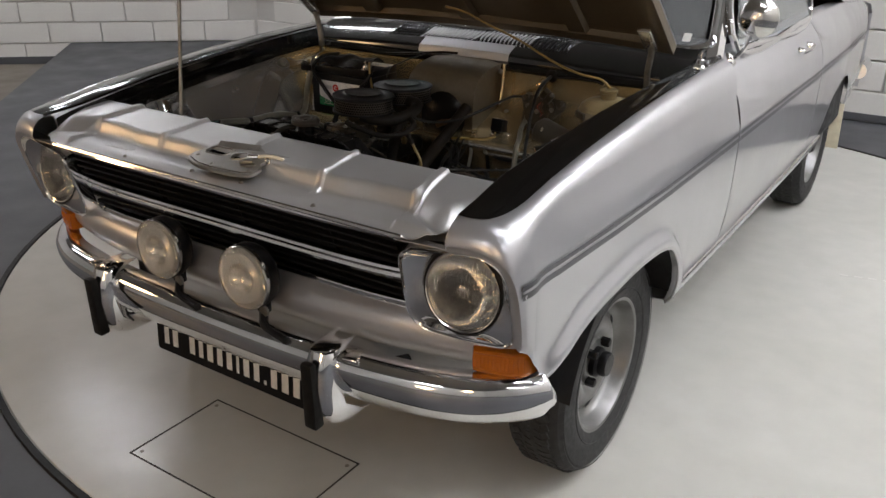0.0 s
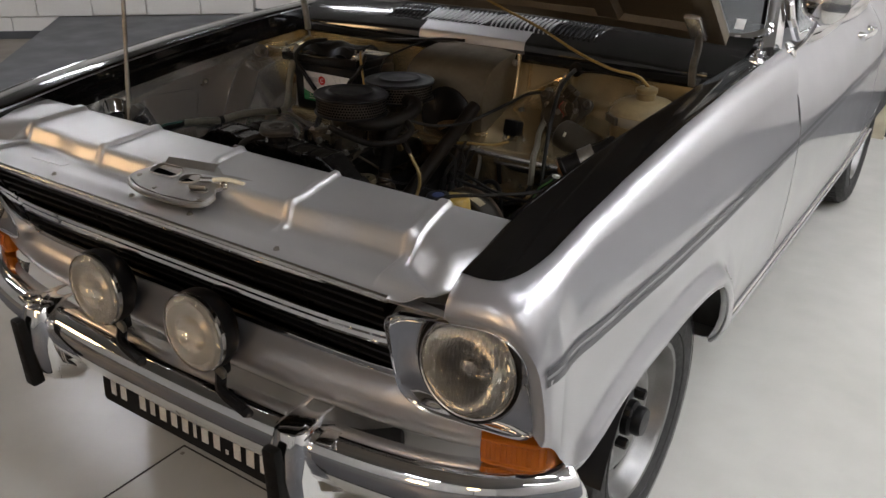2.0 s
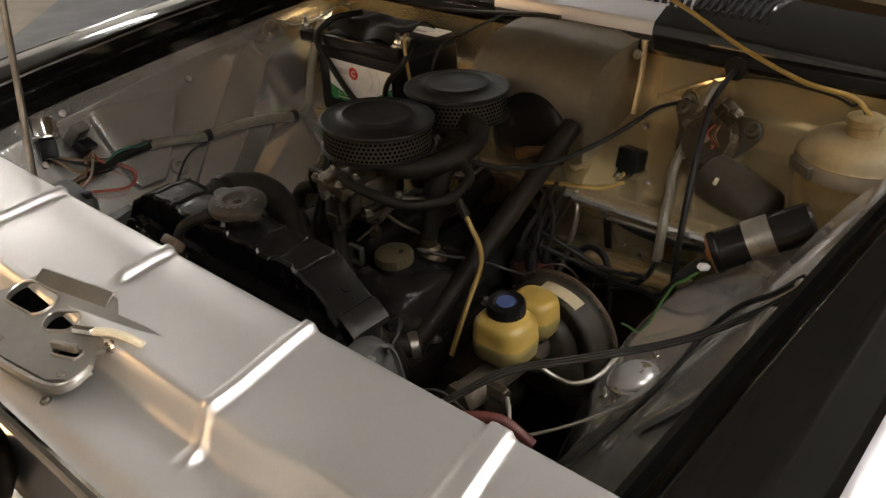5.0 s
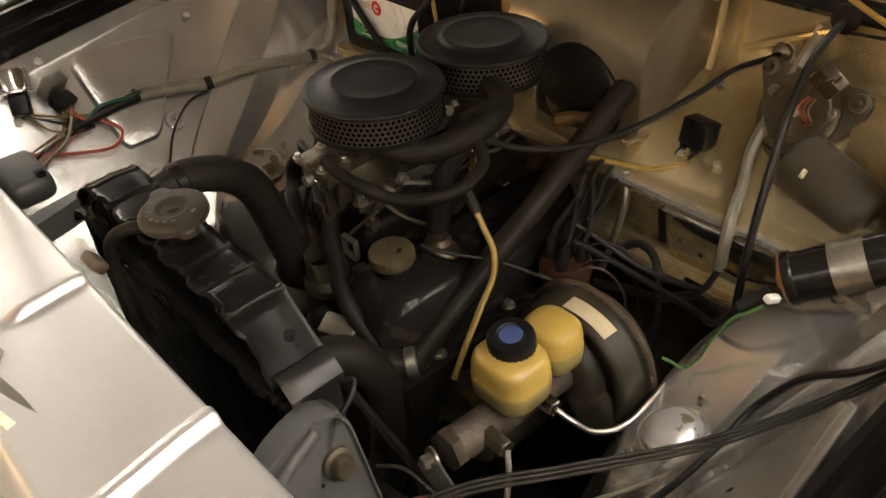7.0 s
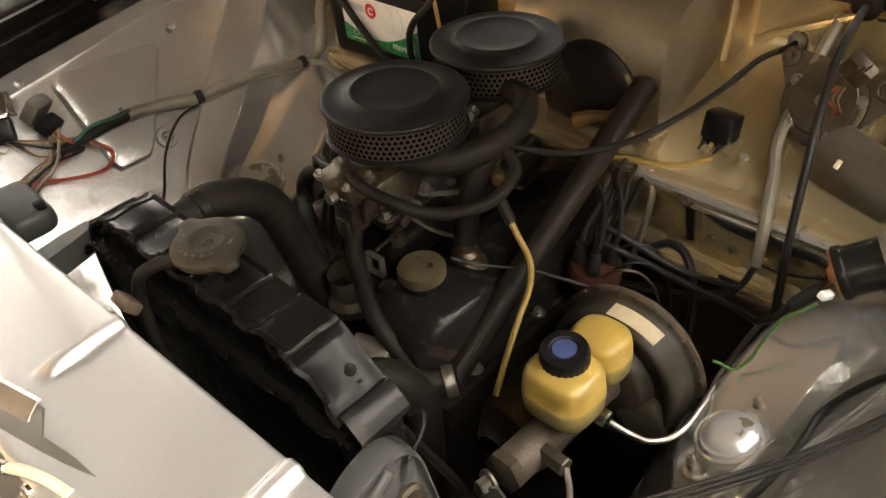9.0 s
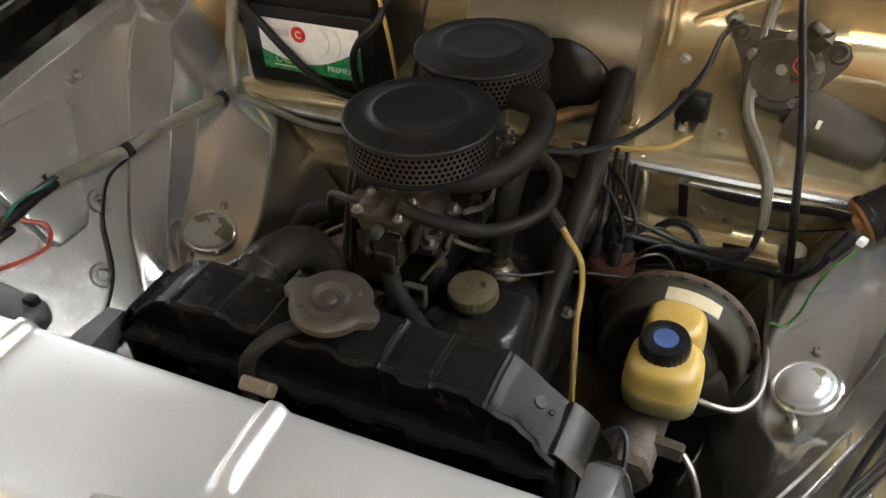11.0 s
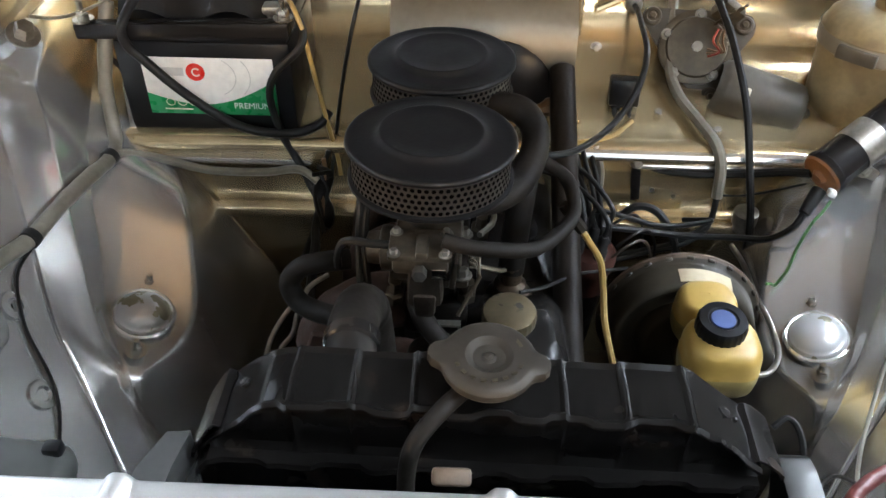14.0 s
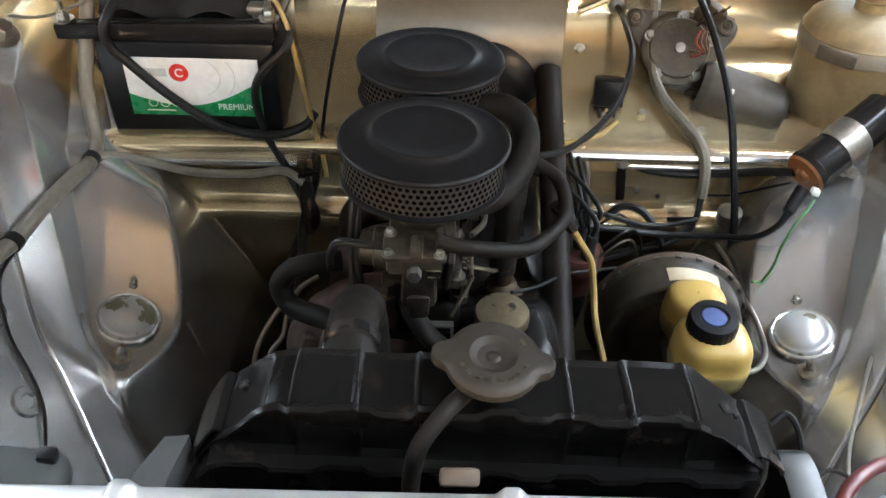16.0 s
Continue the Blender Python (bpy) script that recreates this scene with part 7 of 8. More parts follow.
part("bypass_hose", hosed([(-0.135, -0.048, 0.752), (-0.164, -0.058, 0.755), (-0.186, -0.060, 0.747), (-0.197, -0.065, 0.730), (-0.187, -0.075, 0.714), (-0.166, -0.090, 0.716), (-0.146, -0.102, 0.720), (-0.120, -0.118, 0.714), (-0.092, -0.132, 0.700)], 0.0112, seg=12, lumps=0.05), DUSTY_RUBBER, engine, "black bypass hose")
part("fuel_pipe", hosed([(-0.065, -0.10, 0.815), (-0.10, -0.095, 0.812), (-0.130, -0.085, 0.806), (-0.140, -0.08, 0.785), (-0.142, -0.075, 0.765)], 0.0042, seg=8), RUBBER, engine, "thin fuel pipe")
for k, (a, b) in enumerate((((-0.118, -0.04, 0.84), (-0.112, -0.12, 0.70)), ((-0.112, -0.035, 0.84), (-0.100, -0.11, 0.69)))):
    part("choke_cable", hosed([(a[0] - 0.01, a[1] + 0.12, a[2] - 0.02), a, (a[0] - 0.002, -0.075, 0.78), b], 0.0040, seg=8), RUBBER, engine)
part("steel_hook", hosed([(-0.165, -0.02, 0.705), (-0.185, -0.035, 0.698), (-0.195, -0.058, 0.682), (-0.200, -0.070, 0.662), (-0.212, -0.082, 0.650), (-0.216, -0.095, 0.634), (-0.228, -0.105, 0.628)], 0.0028, seg=8), STEEL, engine, "bent bare steel rod")
part("taped_wire", hosed([(-0.205, 0.17, 0.665), (-0.208, 0.13, 0.655), (-0.200, 0.08, 0.66), (-0.195, 0.02, 0.66), (-0.19, -0.05, 0.64), (-0.185, -0.08, 0.60)], 0.006, seg=8, lumps=0.2), RUBBER, engine, "black taped wire bunch")
part("starter_lead", hosed([(-0.205, 0.165, 0.655), (-0.214, 0.10, 0.645), (-0.212, 0.04, 0.660), (-0.205, -0.02, 0.690), (-0.192, -0.05, 0.70), (-0.185, -0.07, 0.66)], 0.0045, seg=8), DUSTY_RUBBER, engine)
part("steel_hook", hosed([(-0.205, 0.02, 0.640), (-0.225, -0.01, 0.630), (-0.238, -0.04, 0.615), (-0.242, -0.06, 0.59), (-0.240, -0.07, 0.56)], 0.0030, seg=8), STEEL, engine, "bent bare steel rod")
for k in range(4):
    part("loose_wire", hosed([(-0.196 - 0.006 * k, 0.20 - 0.01 * k, 0.725 - 0.006 * k), (-0.204 + 0.004 * k, 0.185, 0.700), (-0.198 - 0.005 * k, 0.172, 0.678), (-0.206 + 0.003 * k, 0.155 - 0.01 * k, 0.650)], 0.0032, seg=6, lumps=0.2), (RUBBER, WIRE_BROWN, DUSTY_RUBBER, GREASE)[k], engine)
part("wire_clump", hosed([(-0.200, 0.19, 0.690), (-0.207, 0.175, 0.672), (-0.198, 0.165, 0.655), (-0.205, 0.15, 0.64)], 0.010, seg=10, lumps=0.5), GREASE, engine)
part("fan_hub", boxed((0.02, -0.185, 0.58), (0.09, 0.03, 0.09), None, 0.012), GREASE, engine)
part("alternator", lathe(bmesh.new(), [(0.02, -0.02), (0.055, 0.0), (0.06, 0.02), (0.06, 0.09), (0.05, 0.11), (0, 0.11)], (0.155, -0.10, 0.52), (0, 1, 0), 28), ALU, engine, "dark alternator")
part("belt", hosed([(0.02, -0.20, 0.63), (0.10, -0.20, 0.59), (0.19, -0.20, 0.55), (0.17, -0.20, 0.47), (0.03, -0.20, 0.44), (-0.04, -0.20, 0.52), (0.0, -0.20, 0.62)], 0.006, seg=6), RUBBER, engine)
part("thermostat_cover", boxed((0.02, -0.165, 0.64), (0.05, 0.03, 0.02), turn(20, 0, 20), 0.004), STEEL, engine)

part("ochre_bracket", hosed([(0.030, 0.215, 0.765), (0.055, 0.222, 0.775), (0.085, 0.226, 0.782), (0.105, 0.232, 0.790)], 0.010, seg=8, lumps=0.5), mat("ochre_stain", (0.16, 0.085, 0.03), 0.5, 0.2, (0.08, 0.045, 0.02), 40, 0.8, 150, 0.3), engine, "ochre stained bracket")
for k, pts in enumerate(([(-0.02, 0.03, 0.80), (0.01, 0.05, 0.79), (0.03, 0.09, 0.775), (0.02, 0.14, 0.77)], [(0.0, -0.03, 0.775), (0.015, 0.01, 0.765), (0.01, 0.06, 0.77), (-0.01, 0.10, 0.775)], [(-0.01, -0.06, 0.76), (0.02, -0.05, 0.745), (0.03, -0.02, 0.72)], [(-0.085, -0.03, 0.80), (-0.10, 0.02, 0.79), (-0.10, 0.08, 0.785), (-0.085, 0.12, 0.79)])):
    part("linkage_rod", hosed(pts, 0.0028 + 0.0006 * (k % 2), seg=6), STEEL if k % 2 else ALU, engine)
for p, r, h in (((0.0, 0.01, 0.745), 0.011, 0.03), ((0.015, 0.075, 0.74), 0.009, 0.035), ((-0.012, -0.075, 0.728), 0.010, 0.028), ((-0.085, -0.088, 0.735), 0.010, 0.03)):
    part("brass_union", lathe(bmesh.new(), [(r, 0), (r, h * 0.4), (r * 0.6, h * 0.45), (r * 0.6, h), (0, h)], p, (0.1, -0.2, 1), 6), mat("dirty_brass", (0.20, 0.14, 0.06), 0.45, 0.7, (0.09, 0.065, 0.03), 40, 0.8) if p[0] > 0.005 else ALU, engine)

# air filters
# band colour is lightened to stand for highlights between the holes
FILTER_BAND = mat("lightened_black_mesh", (0.085, 0.074, 0.062), 0.42, 0.7, (0.055, 0.046, 0.038), 20, 0.7, 160, 0.2)
# flat black hexagons set on the band; the holes' dark is their colour
PERF = bmesh.new()
for row in range(5):
    for k in range(76):
        a = 2 * math.pi * (k + 0.5 * (row % 2)) / 76
        z = -0.0395 + 0.0062 * row
        p = Vector((0.0797 * math.cos(a), 0.0797 * math.sin(a), z))
        n = Vector((math.cos(a), math.sin(a), 0))
        side = Vector((-n.y, n.x, 0))
        vs = [PERF.verts.new(p + 0.0024 * (math.cos(math.pi * q / 3) * side + math.sin(math.pi * q / 3) * Vector((0, 0, 1)))) for q in range(6)]
        PERF.faces.new(vs)
perf_mesh = finish(PERF, "hole_pattern", HOLE_SHADE)
for n, (fx, fy, fz, tx, ty) in enumerate(((-0.050, -0.018, 0.889, -1.5, 1.0), (-0.048, 0.158, 0.885, -1.0, 0.5))):
    filt = thing("air_filter", "round black air filter with a perforated side on a carburettor", "air filter", group="twin air filters")
    bm = bmesh.new()
    lathe(bm, [(0.0, -0.046), (0.076, -0.046), (0.079, -0.044), (0.079, -0.008)], (0, 0, 0), seg=84)
    body = part("body", bm, FILTER_BAND, filt, "perforated black band")
    ob = new("hole_pattern", perf_mesh)
    ob.parent = body
    tagged(ob, "flat black discs for the band's small round holes", kind="stuff")
    bm = bmesh.new()
    lathe(bm, [(0.078, -0.010), (0.0825, -0.010), (0.0845, -0.007), (0.0840, -0.004), (0.0815, -0.0025), (0.078, -0.0038), (0.060, -0.001), (0.0535, 0.0002), (0.0515, 0.0030), (0.0495, 0.0038), (0.047, 0.0030), (0.030, 0.0026), (0.0, 0.0030)], (0, 0, 0), seg=84)
    part("lid", bm, FILTER_BLACK, filt, "black lid with a raised ring", sharp=60)
    bm = bmesh.new()
    lathe(bm, [(0.080, -0.048), (0.083, -0.0475), (0.083, -0.044), (0.079, -0.043)], (0, 0, 0), seg=84)
    part("base_rim", bm, FILTER_BLACK, filt)
    filt.matrix_world = pose(fx, fy, fz, tx, ty, 30 * n)

# ---- distributor with leads ----
dist = thing("distributor", "brown distributor cap with black ignition leads", "distributor")
bm = bmesh.new()
lathe(bm, [(0.030, -0.05), (0.030, -0.012), (0.034, -0.010), (0.034, 0.006), (0.028, 0.014), (0.0, 0.016)], (0.140, 0.105, 0.642), (0.05, -0.15, 1), 28)
part("cap", bm, mat("brown_bakelite", (0.050, 0.017, 0.011), 0.40, 0.0, scale=30), dist, "red-brown bakelite cap")
part("stem", rodded((0.13, 0.13, 0.47), (0.139, 0.108, 0.60), 0.026), GREASE, dist)
for k in range(5):
    a = 2 * math.pi * k / 4 + 0.5
    r = 0.020 if k < 4 else 0.0
    p = Vector((0.140 + r * math.cos(a), 0.105 + r * math.sin(a), 0.652))
    bm = bmesh.new()
    lathe(bm, [(0.0085, 0), (0.0085, 0.014), (0.007, 0.016), (0.007, 0.030), (0.0045, 0.034), (0, 0.034)], p, (0.1, 0, 1), 12)
    tower = part("lead_boot", bm, RUBBER, dist)
    q = p + Vector((0.003, 0, 0.03))
    ends = [(0.066, 0.205, 0.735), (0.075, 0.215, 0.728), (0.084, 0.222, 0.722), (0.060, 0.190, 0.715), (0.30, 0.16, 0.66)]
    e = Vector(ends[k])
    part("ignition_lead", hosed([q, q + Vector((0.002, 0.010, 0.022)), (q + e) / 2 + Vector((0.012, 0.012, 0.018 if k < 4 else -0.01)), e, e + Vector((-0.03, 0.02, -0.015))], 0.0034, seg=8), RUBBER if k != 1 else DUSTY_RUBBER, dist, "ignition lead")

for k, (x0, y0, z0, x1, y1, z1, r) in enumerate(((0.118, 0.200, 0.745, 0.133, 0.125, 0.690, 0.0034), (0.130, 0.205, 0.738, 0.146, 0.120, 0.690, 0.0030), (0.142, 0.208, 0.730, 0.152, 0.112, 0.688, 0.0034), (0.108, 0.190, 0.735, 0.122, 0.110, 0.690, 0.0028))):
    part("ignition_lead", hosed([(x0, y0, z0), (x0 + 0.004, y0 - 0.022, z0 - 0.012), ((x0 + x1) / 2 + 0.003, (y0 + y1) / 2, (z0 + z1) / 2 - 0.004), (x1, y1, z1), (x1, y1 - 0.004, z1 - 0.02)], r, seg=8), (DUSTY_RUBBER, RUBBER, DUSTY_RUBBER, WIRE_DARK)[k], dist, "ignition lead")
for k, (x, y, z) in enumerate(((0.165, 0.085, 0.655), (0.172, 0.100, 0.66), (0.158, 0.12, 0.668))):
    part("low_tension_wire", hosed([(x, y, z), (x + 0.020, y + 0.004, z + 0.018), (x + 0.040, y + 0.02, z + 0.012), (x + 0.055, y + 0.035, z - 0.02), (x + 0.06, y + 0.04, z - 0.06)], 0.0018, seg=6), (WIRE_DARK, RUBBER, RUBBER)[k], dist)

# ---- brake servo with master cylinder and reservoirs ----
servo = thing("brake_servo", "dusty black brake servo with yellowed fluid reservoirs", "brake servo")
SERVO = mat("dusty_black_servo", (0.024, 0.0205, 0.015), 0.46, 0.0, (0.042, 0.034, 0.022), 10, 0.8, 140, 0.25, rvar=0.12, bump=0.1, spec=0.25, wear=(0.06, 0.047, 0.031), wear_scale=12, wear_lo=0.60, wear_hi=0.78)
so, sd = Vector((0.2425, 0.030, 0.609)), Vector((-0.02, -1, 0.06))
bm = bmesh.new()
lathe(bm, [(0.0, -0.05), (0.05, -0.045), (0.080, -0.020), (0.0885, -0.006), (0.0935, -0.004), (0.0950, 0.0), (0.0935, 0.004), (0.0885, 0.0055), (0.0872, 0.010), (0.0862, 0.022), (0.0845, 0.034), (0.0815, 0.040), (0.0765, 0.042), (0.0720, 0.039), (0.0660, 0.036), (0.0560, 0.036), (0.0520, 0.050), (0.046, 0.056), (0.0, 0.058)], so, sd, 64)
drum = part("drum", bm, SERVO, servo, "dusty black vacuum drum", sharp=60)
bm = bmesh.new()
fr = frame_along(sd)
for k in range(24):
    a = 2 * math.pi * k / 24
    p = so + (fr.to_3x3() @ Vector((0.0935 * math.cos(a), 0.0935 * math.sin(a), 0.0015)))
    b2 = boxed((0, 0, 0), (0.004, 0.009, 0.010), None, 0.0015, 1)
    b2.transform(Matrix.Translation(p) @ fr @ turn(0, 0, math.degrees(a)))
    part("crimp", b2, SERVO, drum)
bm.free()
rows = []
for k in range(9):
    a = radians(58 + 42 * k / 8)
    rows.append([so + sd.normalized() * h + Vector((r * math.cos(a), 0, r * math.sin(a))) for h, r in ((0.011, 0.0876), (0.021, 0.0867), (0.031, 0.0853))])
part("paper_label", thicken(skin(bmesh.new(), rows), 0.0008), mat("aged_cream_paper", (0.42, 0.35, 0.23), 0.6, 0.0, (0.34, 0.27, 0.17), 40, 0.6, 200, 0.15), drum, "cream paper label")
bm = bmesh.new()
lathe(bm, [(0.0935, -0.0048), (0.0962, -0.003), (0.0966, 0.001), (0.0940, 0.0042)], so, sd, 64)
part("crimped_rim", bm, mat("rusted_edge", (0.085, 0.055, 0.035), 0.6, 0.3, (0.05, 0.035, 0.024), 30, 0.8), drum, "rust-brown crimped rim")
part("vacuum_flap", boxed((0.292, -0.012, 0.578), (0.055, 0.028, 0.065), turn(0, -28, 20), 0.012, 3), SERVO, drum)
mc = part("master_cylinder", rodded((0.246, -0.020, 0.622), (0.240, -0.190, 0.628), 0.021, seg=24), mat("rusty_cast_iron", (0.12, 0.095, 0.075), 0.65, 0.5, (0.06, 0.045, 0.035), 25, 0.8, 140, 0.3, bump=0.4), servo, "rusty cast master cylinder")
part("end_plug", lathe(bmesh.new(), [(0.024, 0), (0.024, 0.012), (0.016, 0.016), (0, 0.016)], (0.2400, -0.184, 0.628), (-0.04, -1, 0.03), 6), ALU, mc)
for y in (-0.075, -0.15):
    part("outlet", rodded((0.252, y, 0.632), (0.286, y - 0.002, 0.632), 0.011, seg=6), OLD_CHROME if y > -0.1 else ALU, mc)
for cx, cy, cz, wx, wy, h in ((0.249, -0.106, 0.686, 0.078, 0.070, 0.062), (0.247, -0.040, 0.684, 0.066, 0.058, 0.056)):
    rings = []
    for f, k in ((-0.5, 0.74), (-0.47, 0.86), (-0.38, 0.96), (-0.15, 1.0), (0.0, 1.0), (0.01, 0.985), (0.24, 0.97), (0.38, 0.92), (0.46, 0.82), (0.5, 0.66), (0.51, 0.30), (0.512, 0.02)):
        rings.append([(cx + x * k, cy + y * k, cz + f * h) for x, y in round_rect(wx, wy, 0.024, 6)])
    bm = skin(bmesh.new(), rings, closed=True)
    bm.faces.new([v for v in bm.verts if abs(v.co.z - (cz - 0.5 * h)) < 1e-6])
    for f in bm.faces:
        f.material_index = 1 if f.calc_center_median().z < cz else 0
    res = part("reservoir", bm, [YELLOWED, FLUID_YELLOW], servo, "yellowed plastic fluid reservoir", sharp=60)
    part("reservoir_neck", rodded((cx, cy, cz - 0.5 * h + 0.004), (cx, cy + 0.002, 0.636), 0.014), RUBBER, res)
part("reservoir_bridge", boxed((0.248, -0.073, 0.684), (0.036, 0.03, 0.030), None, 0.008, 2), YELLOWED, servo)
cap_o, cap_d = Vector((0.245, -0.099, 0.715)), Vector((0, -0.08, 1))
rings = []
mm = Matrix.Translation(cap_o) @ frame_along(cap_d)
for r, h in ((0.0245, 0.0), (0.0255, 0.002), (0.0255, 0.015), (0.0235, 0.019), (0.0155, 0.0195), (0.0142, 0.0180), (0, 0.0180)):
    rings.append([mm @ Vector((r * (1 - (0.04 if k % 3 < 1 and 0.001 < h < 0.016 else 0)) * math.cos(2 * math.pi * k / 72), r * (1 - (0.04 if k % 3 < 1 and 0.001 < h < 0.016 else 0)) * math.sin(2 * math.pi * k / 72), h)) for k in range(72)])
rcap = part("reservoir_cap", skin(bmesh.new(), rings, closed=True), PLASTIC, servo, "ribbed black cap with a blue disc", sharp=30)
bm = bmesh.new()
lathe(bm, [(0.0125, 0.0182), (0.0120, 0.0192), (0, 0.0194)], cap_o, cap_d, 32)
part("blue_disc", bm, BLUE, rcap, "round blue sticker")
part("brake_pipe", hosed([(0.286, -0.077, 0.632), (0.305, -0.070, 0.622), (0.328, -0.062, 0.618), (0.345, -0.035, 0.620), (0.346, 0.010, 0.624), (0.340, 0.060, 0.626), (0.338, 0.110, 0.628), (0.335, 0.16, 0.62)], 0.0034, seg=8), STEEL, servo, "bare steel bent brake pipe")
part("brake_pipe", hosed([(0.286, -0.152, 0.632), (0.300, -0.165, 0.620), (0.310, -0.180, 0.595), (0.305, -0.185, 0.55), (0.30, -0.18, 0.47)], 0.0034, seg=8), STEEL, servo, "bent brake pipe")
part("bracket", boxed((0.262, -0.205, 0.565), (0.030, 0.004, 0.13), turn(0, -28, 20), 0.001), STEEL, servo)
part("bracket_bolt", bolt(bmesh.new(), (0.232, -0.206, 0.620), (-0.2, -1, 0.1), 0.009, 0.012), STEEL, servo)

# ---- pressed bracket beside the radiator ----
gusset = thing("bracket", "grey painted pressed steel bracket beside the radiator", "bracket")
shape = round_poly([(-0.400, 0.775, 0.008), (-0.372, 0.796, 0.020), (-0.322, 0.806, 0.022), (-0.304, 0.786, 0.016), (-0.297, 0.660, 0.010), (-0.400, 0.640, 0.010)], 6)
mid = Vector((-0.345, 0.735))
rings = []
for k, off in ((0.97, -0.026), (1.0, -0.022), (1.0, -0.002), (0.985, 0.0), (0.945, 0.0), (0.925, -0.005), (0.90, -0.006), (0.5, -0.006), (0.03, -0.006)):
    rings.append([(0.2527 + (0.787 - q.y) * 0.22 + off, q.x, q.y) for q in [mid + (p - mid) * k for p in [Vector((w[0], w[1])) for w in shape]]])
part("plate", skin(bmesh.new(), rings, closed=True), HORN, gusset, "grey pressed plate with a turned rim", sharp=40)
side = Vector((1, 0, 0.22)).normalized()
part("bead", hosed([(0.2527 + (0.787 - z) * 0.22 - 0.005, y, z) for y, z in ((-0.385, 0.762), (-0.360, 0.776), (-0.335, 0.788))], 0.0065, seg=10), HORN, gusset)
bm = bmesh.new()
lathe(bm, [(0.0150, -0.002), (0.0150, 0.003), (0.0125, 0.0045), (0.0110, 0.005), (0.0110, 0.013), (0.0095, 0.015), (0, 0.015)], (0.2570, -0.326, 0.748), side, 28)
part("centre_bolt", bm, GRIMY_CAST, gusset, "steel bolt")
cover = thing("lamp_cover", "dark grey plastic cover beside the radiator", "cover")
part("clip", boxed((-0.310, -0.345, 0.812), (0.014, 0.012, 0.012), None, 0.003), PLASTIC, cover)
part("shell", boxed((-0.340, -0.360, 0.798), (0.085, 0.055, 0.036), turn(0, 8, 0), 0.014, 4), mat("grey_green_plastic", (0.040, 0.042, 0.038), 0.5, 0.0, scale=14), cover)

# ---- wiper motor ----
wiper = thing("wiper_motor", "grey wiper motor bolted to the bulkhead", "wiper motor")
WGREY = mat("grey_motor_paint", (0.075, 0.064, 0.047), 0.46, 0.35, (0.048, 0.040, 0.029), 14, 0.7, 140, 0.25, rvar=0.1)
gd = Vector((-0.10, -0.82, 0.56)).normalized()
go = Vector((0.288, 0.352, 0.808))
bm = bmesh.new()
lathe(bm, [(0.046, -0.05), (0.046, -0.004), (0.050, -0.003), (0.050, 0.003), (0.045, 0.005), (0.041, 0.0045), (0.039, 0.0075), (0.0, 0.0085)], go, gd, 40)
gear = part("gear_case", bm, GRIMY_CAST, wiper, "round die-cast gear case", sharp=40)
fr = frame_along(gd)
for k in range(5):
    a = 2 * math.pi * k / 5 + 0.3
    part("case_screw", bolt(bmesh.new(), go + fr.to_3x3() @ Vector((0.043 * math.cos(a), 0.043 * math.sin(a), 0.004)), gd, 0.005, 0.005), STEEL, gear)
part("pivot_stud", lathe(bmesh.new(), [(0.007, 0), (0.007, 0.004), (0, 0.005)], go + gd * 0.0085, gd, 14), STEEL, gear)
EARS = ((-0.060, 0.034), (0.062, 0.038), (-0.026, -0.064))
tri_m = Matrix.Translation(go - gd * 0.010) @ fr
bm = bmesh.new()
prism(bm, [(-0.066, 0.050), (-0.074, 0.044), (-0.075, 0.034), (-0.046, -0.010), (0.012, -0.072), (0.022, -0.080), (0.034, -0.078), (0.040, -0.068), (0.046, -0.02), (0.074, 0.022), (0.076, 0.034), (0.070, 0.046), (0.058, 0.050)], tri_m, 0.005)
part("mounting_plate", bm, WGREY, gear, "dark mounting plate")
for dx, dz in EARS:
    p = tri_m @ Vector((-dx, dz, 0.004))
    part("grommet", lathe(bmesh.new(), [(0, 0), (0.0125, 0), (0.0132, 0.003), (0.011, 0.007), (0.008, 0.008), (0.006, 0.005), (0, 0.005)], p, gd, 20), WGREY, gear)
    part("mounting_bolt", bolt(bmesh.new(), p + gd * 0.005, gd, 0.0048, 0.006), GRIMY_CAST, gear)
part("motor_can", lathe(bmesh.new(), [(0.030, 0), (0.0365, 0.006), (0.038, 0.012), (0.038, 0.105), (0.036, 0.112), (0.028, 0.118), (0.012, 0.120), (0.010, 0.128), (0.006, 0.131), (0, 0.131)], (0.312, 0.315, 0.772), (0.93, -0.22, -0.22), 40), WGREY, wiper, "cylindrical grey motor housing")
part("type_plate", boxed((0.344, 0.270, 0.786), (0.006, 0.003, 0.011), turn(-25, 10, -12), 0.001), CREAM, wiper)
part("connector", boxed((0.318, 0.345, 0.862), (0.034, 0.018, 0.030), turn(20, 35, 0), 0.003), GRIMY_CAST, wiper, "ribbed connector block")
for k in range(4):
    part("connector_fin", boxed((0.309 + 0.007 * k, 0.335, 0.857 + 0.004 * k), (0.003, 0.004, 0.026), turn(20, 35, 0), 0.001), GRIMY_CAST, wiper)
for k in range(3):
    part("motor_wire", hosed([(0.306 + 0.004 * k, 0.330, 0.845), (0.300 + 0.006 * k, 0.322, 0.832), (0.312 + 0.003 * k, 0.325, 0.815), (0.300, 0.34, 0.80 + 0.006 * k)], 0.0015, seg=6), WIRE_BROWN if k else WIRE_RED, wiper)

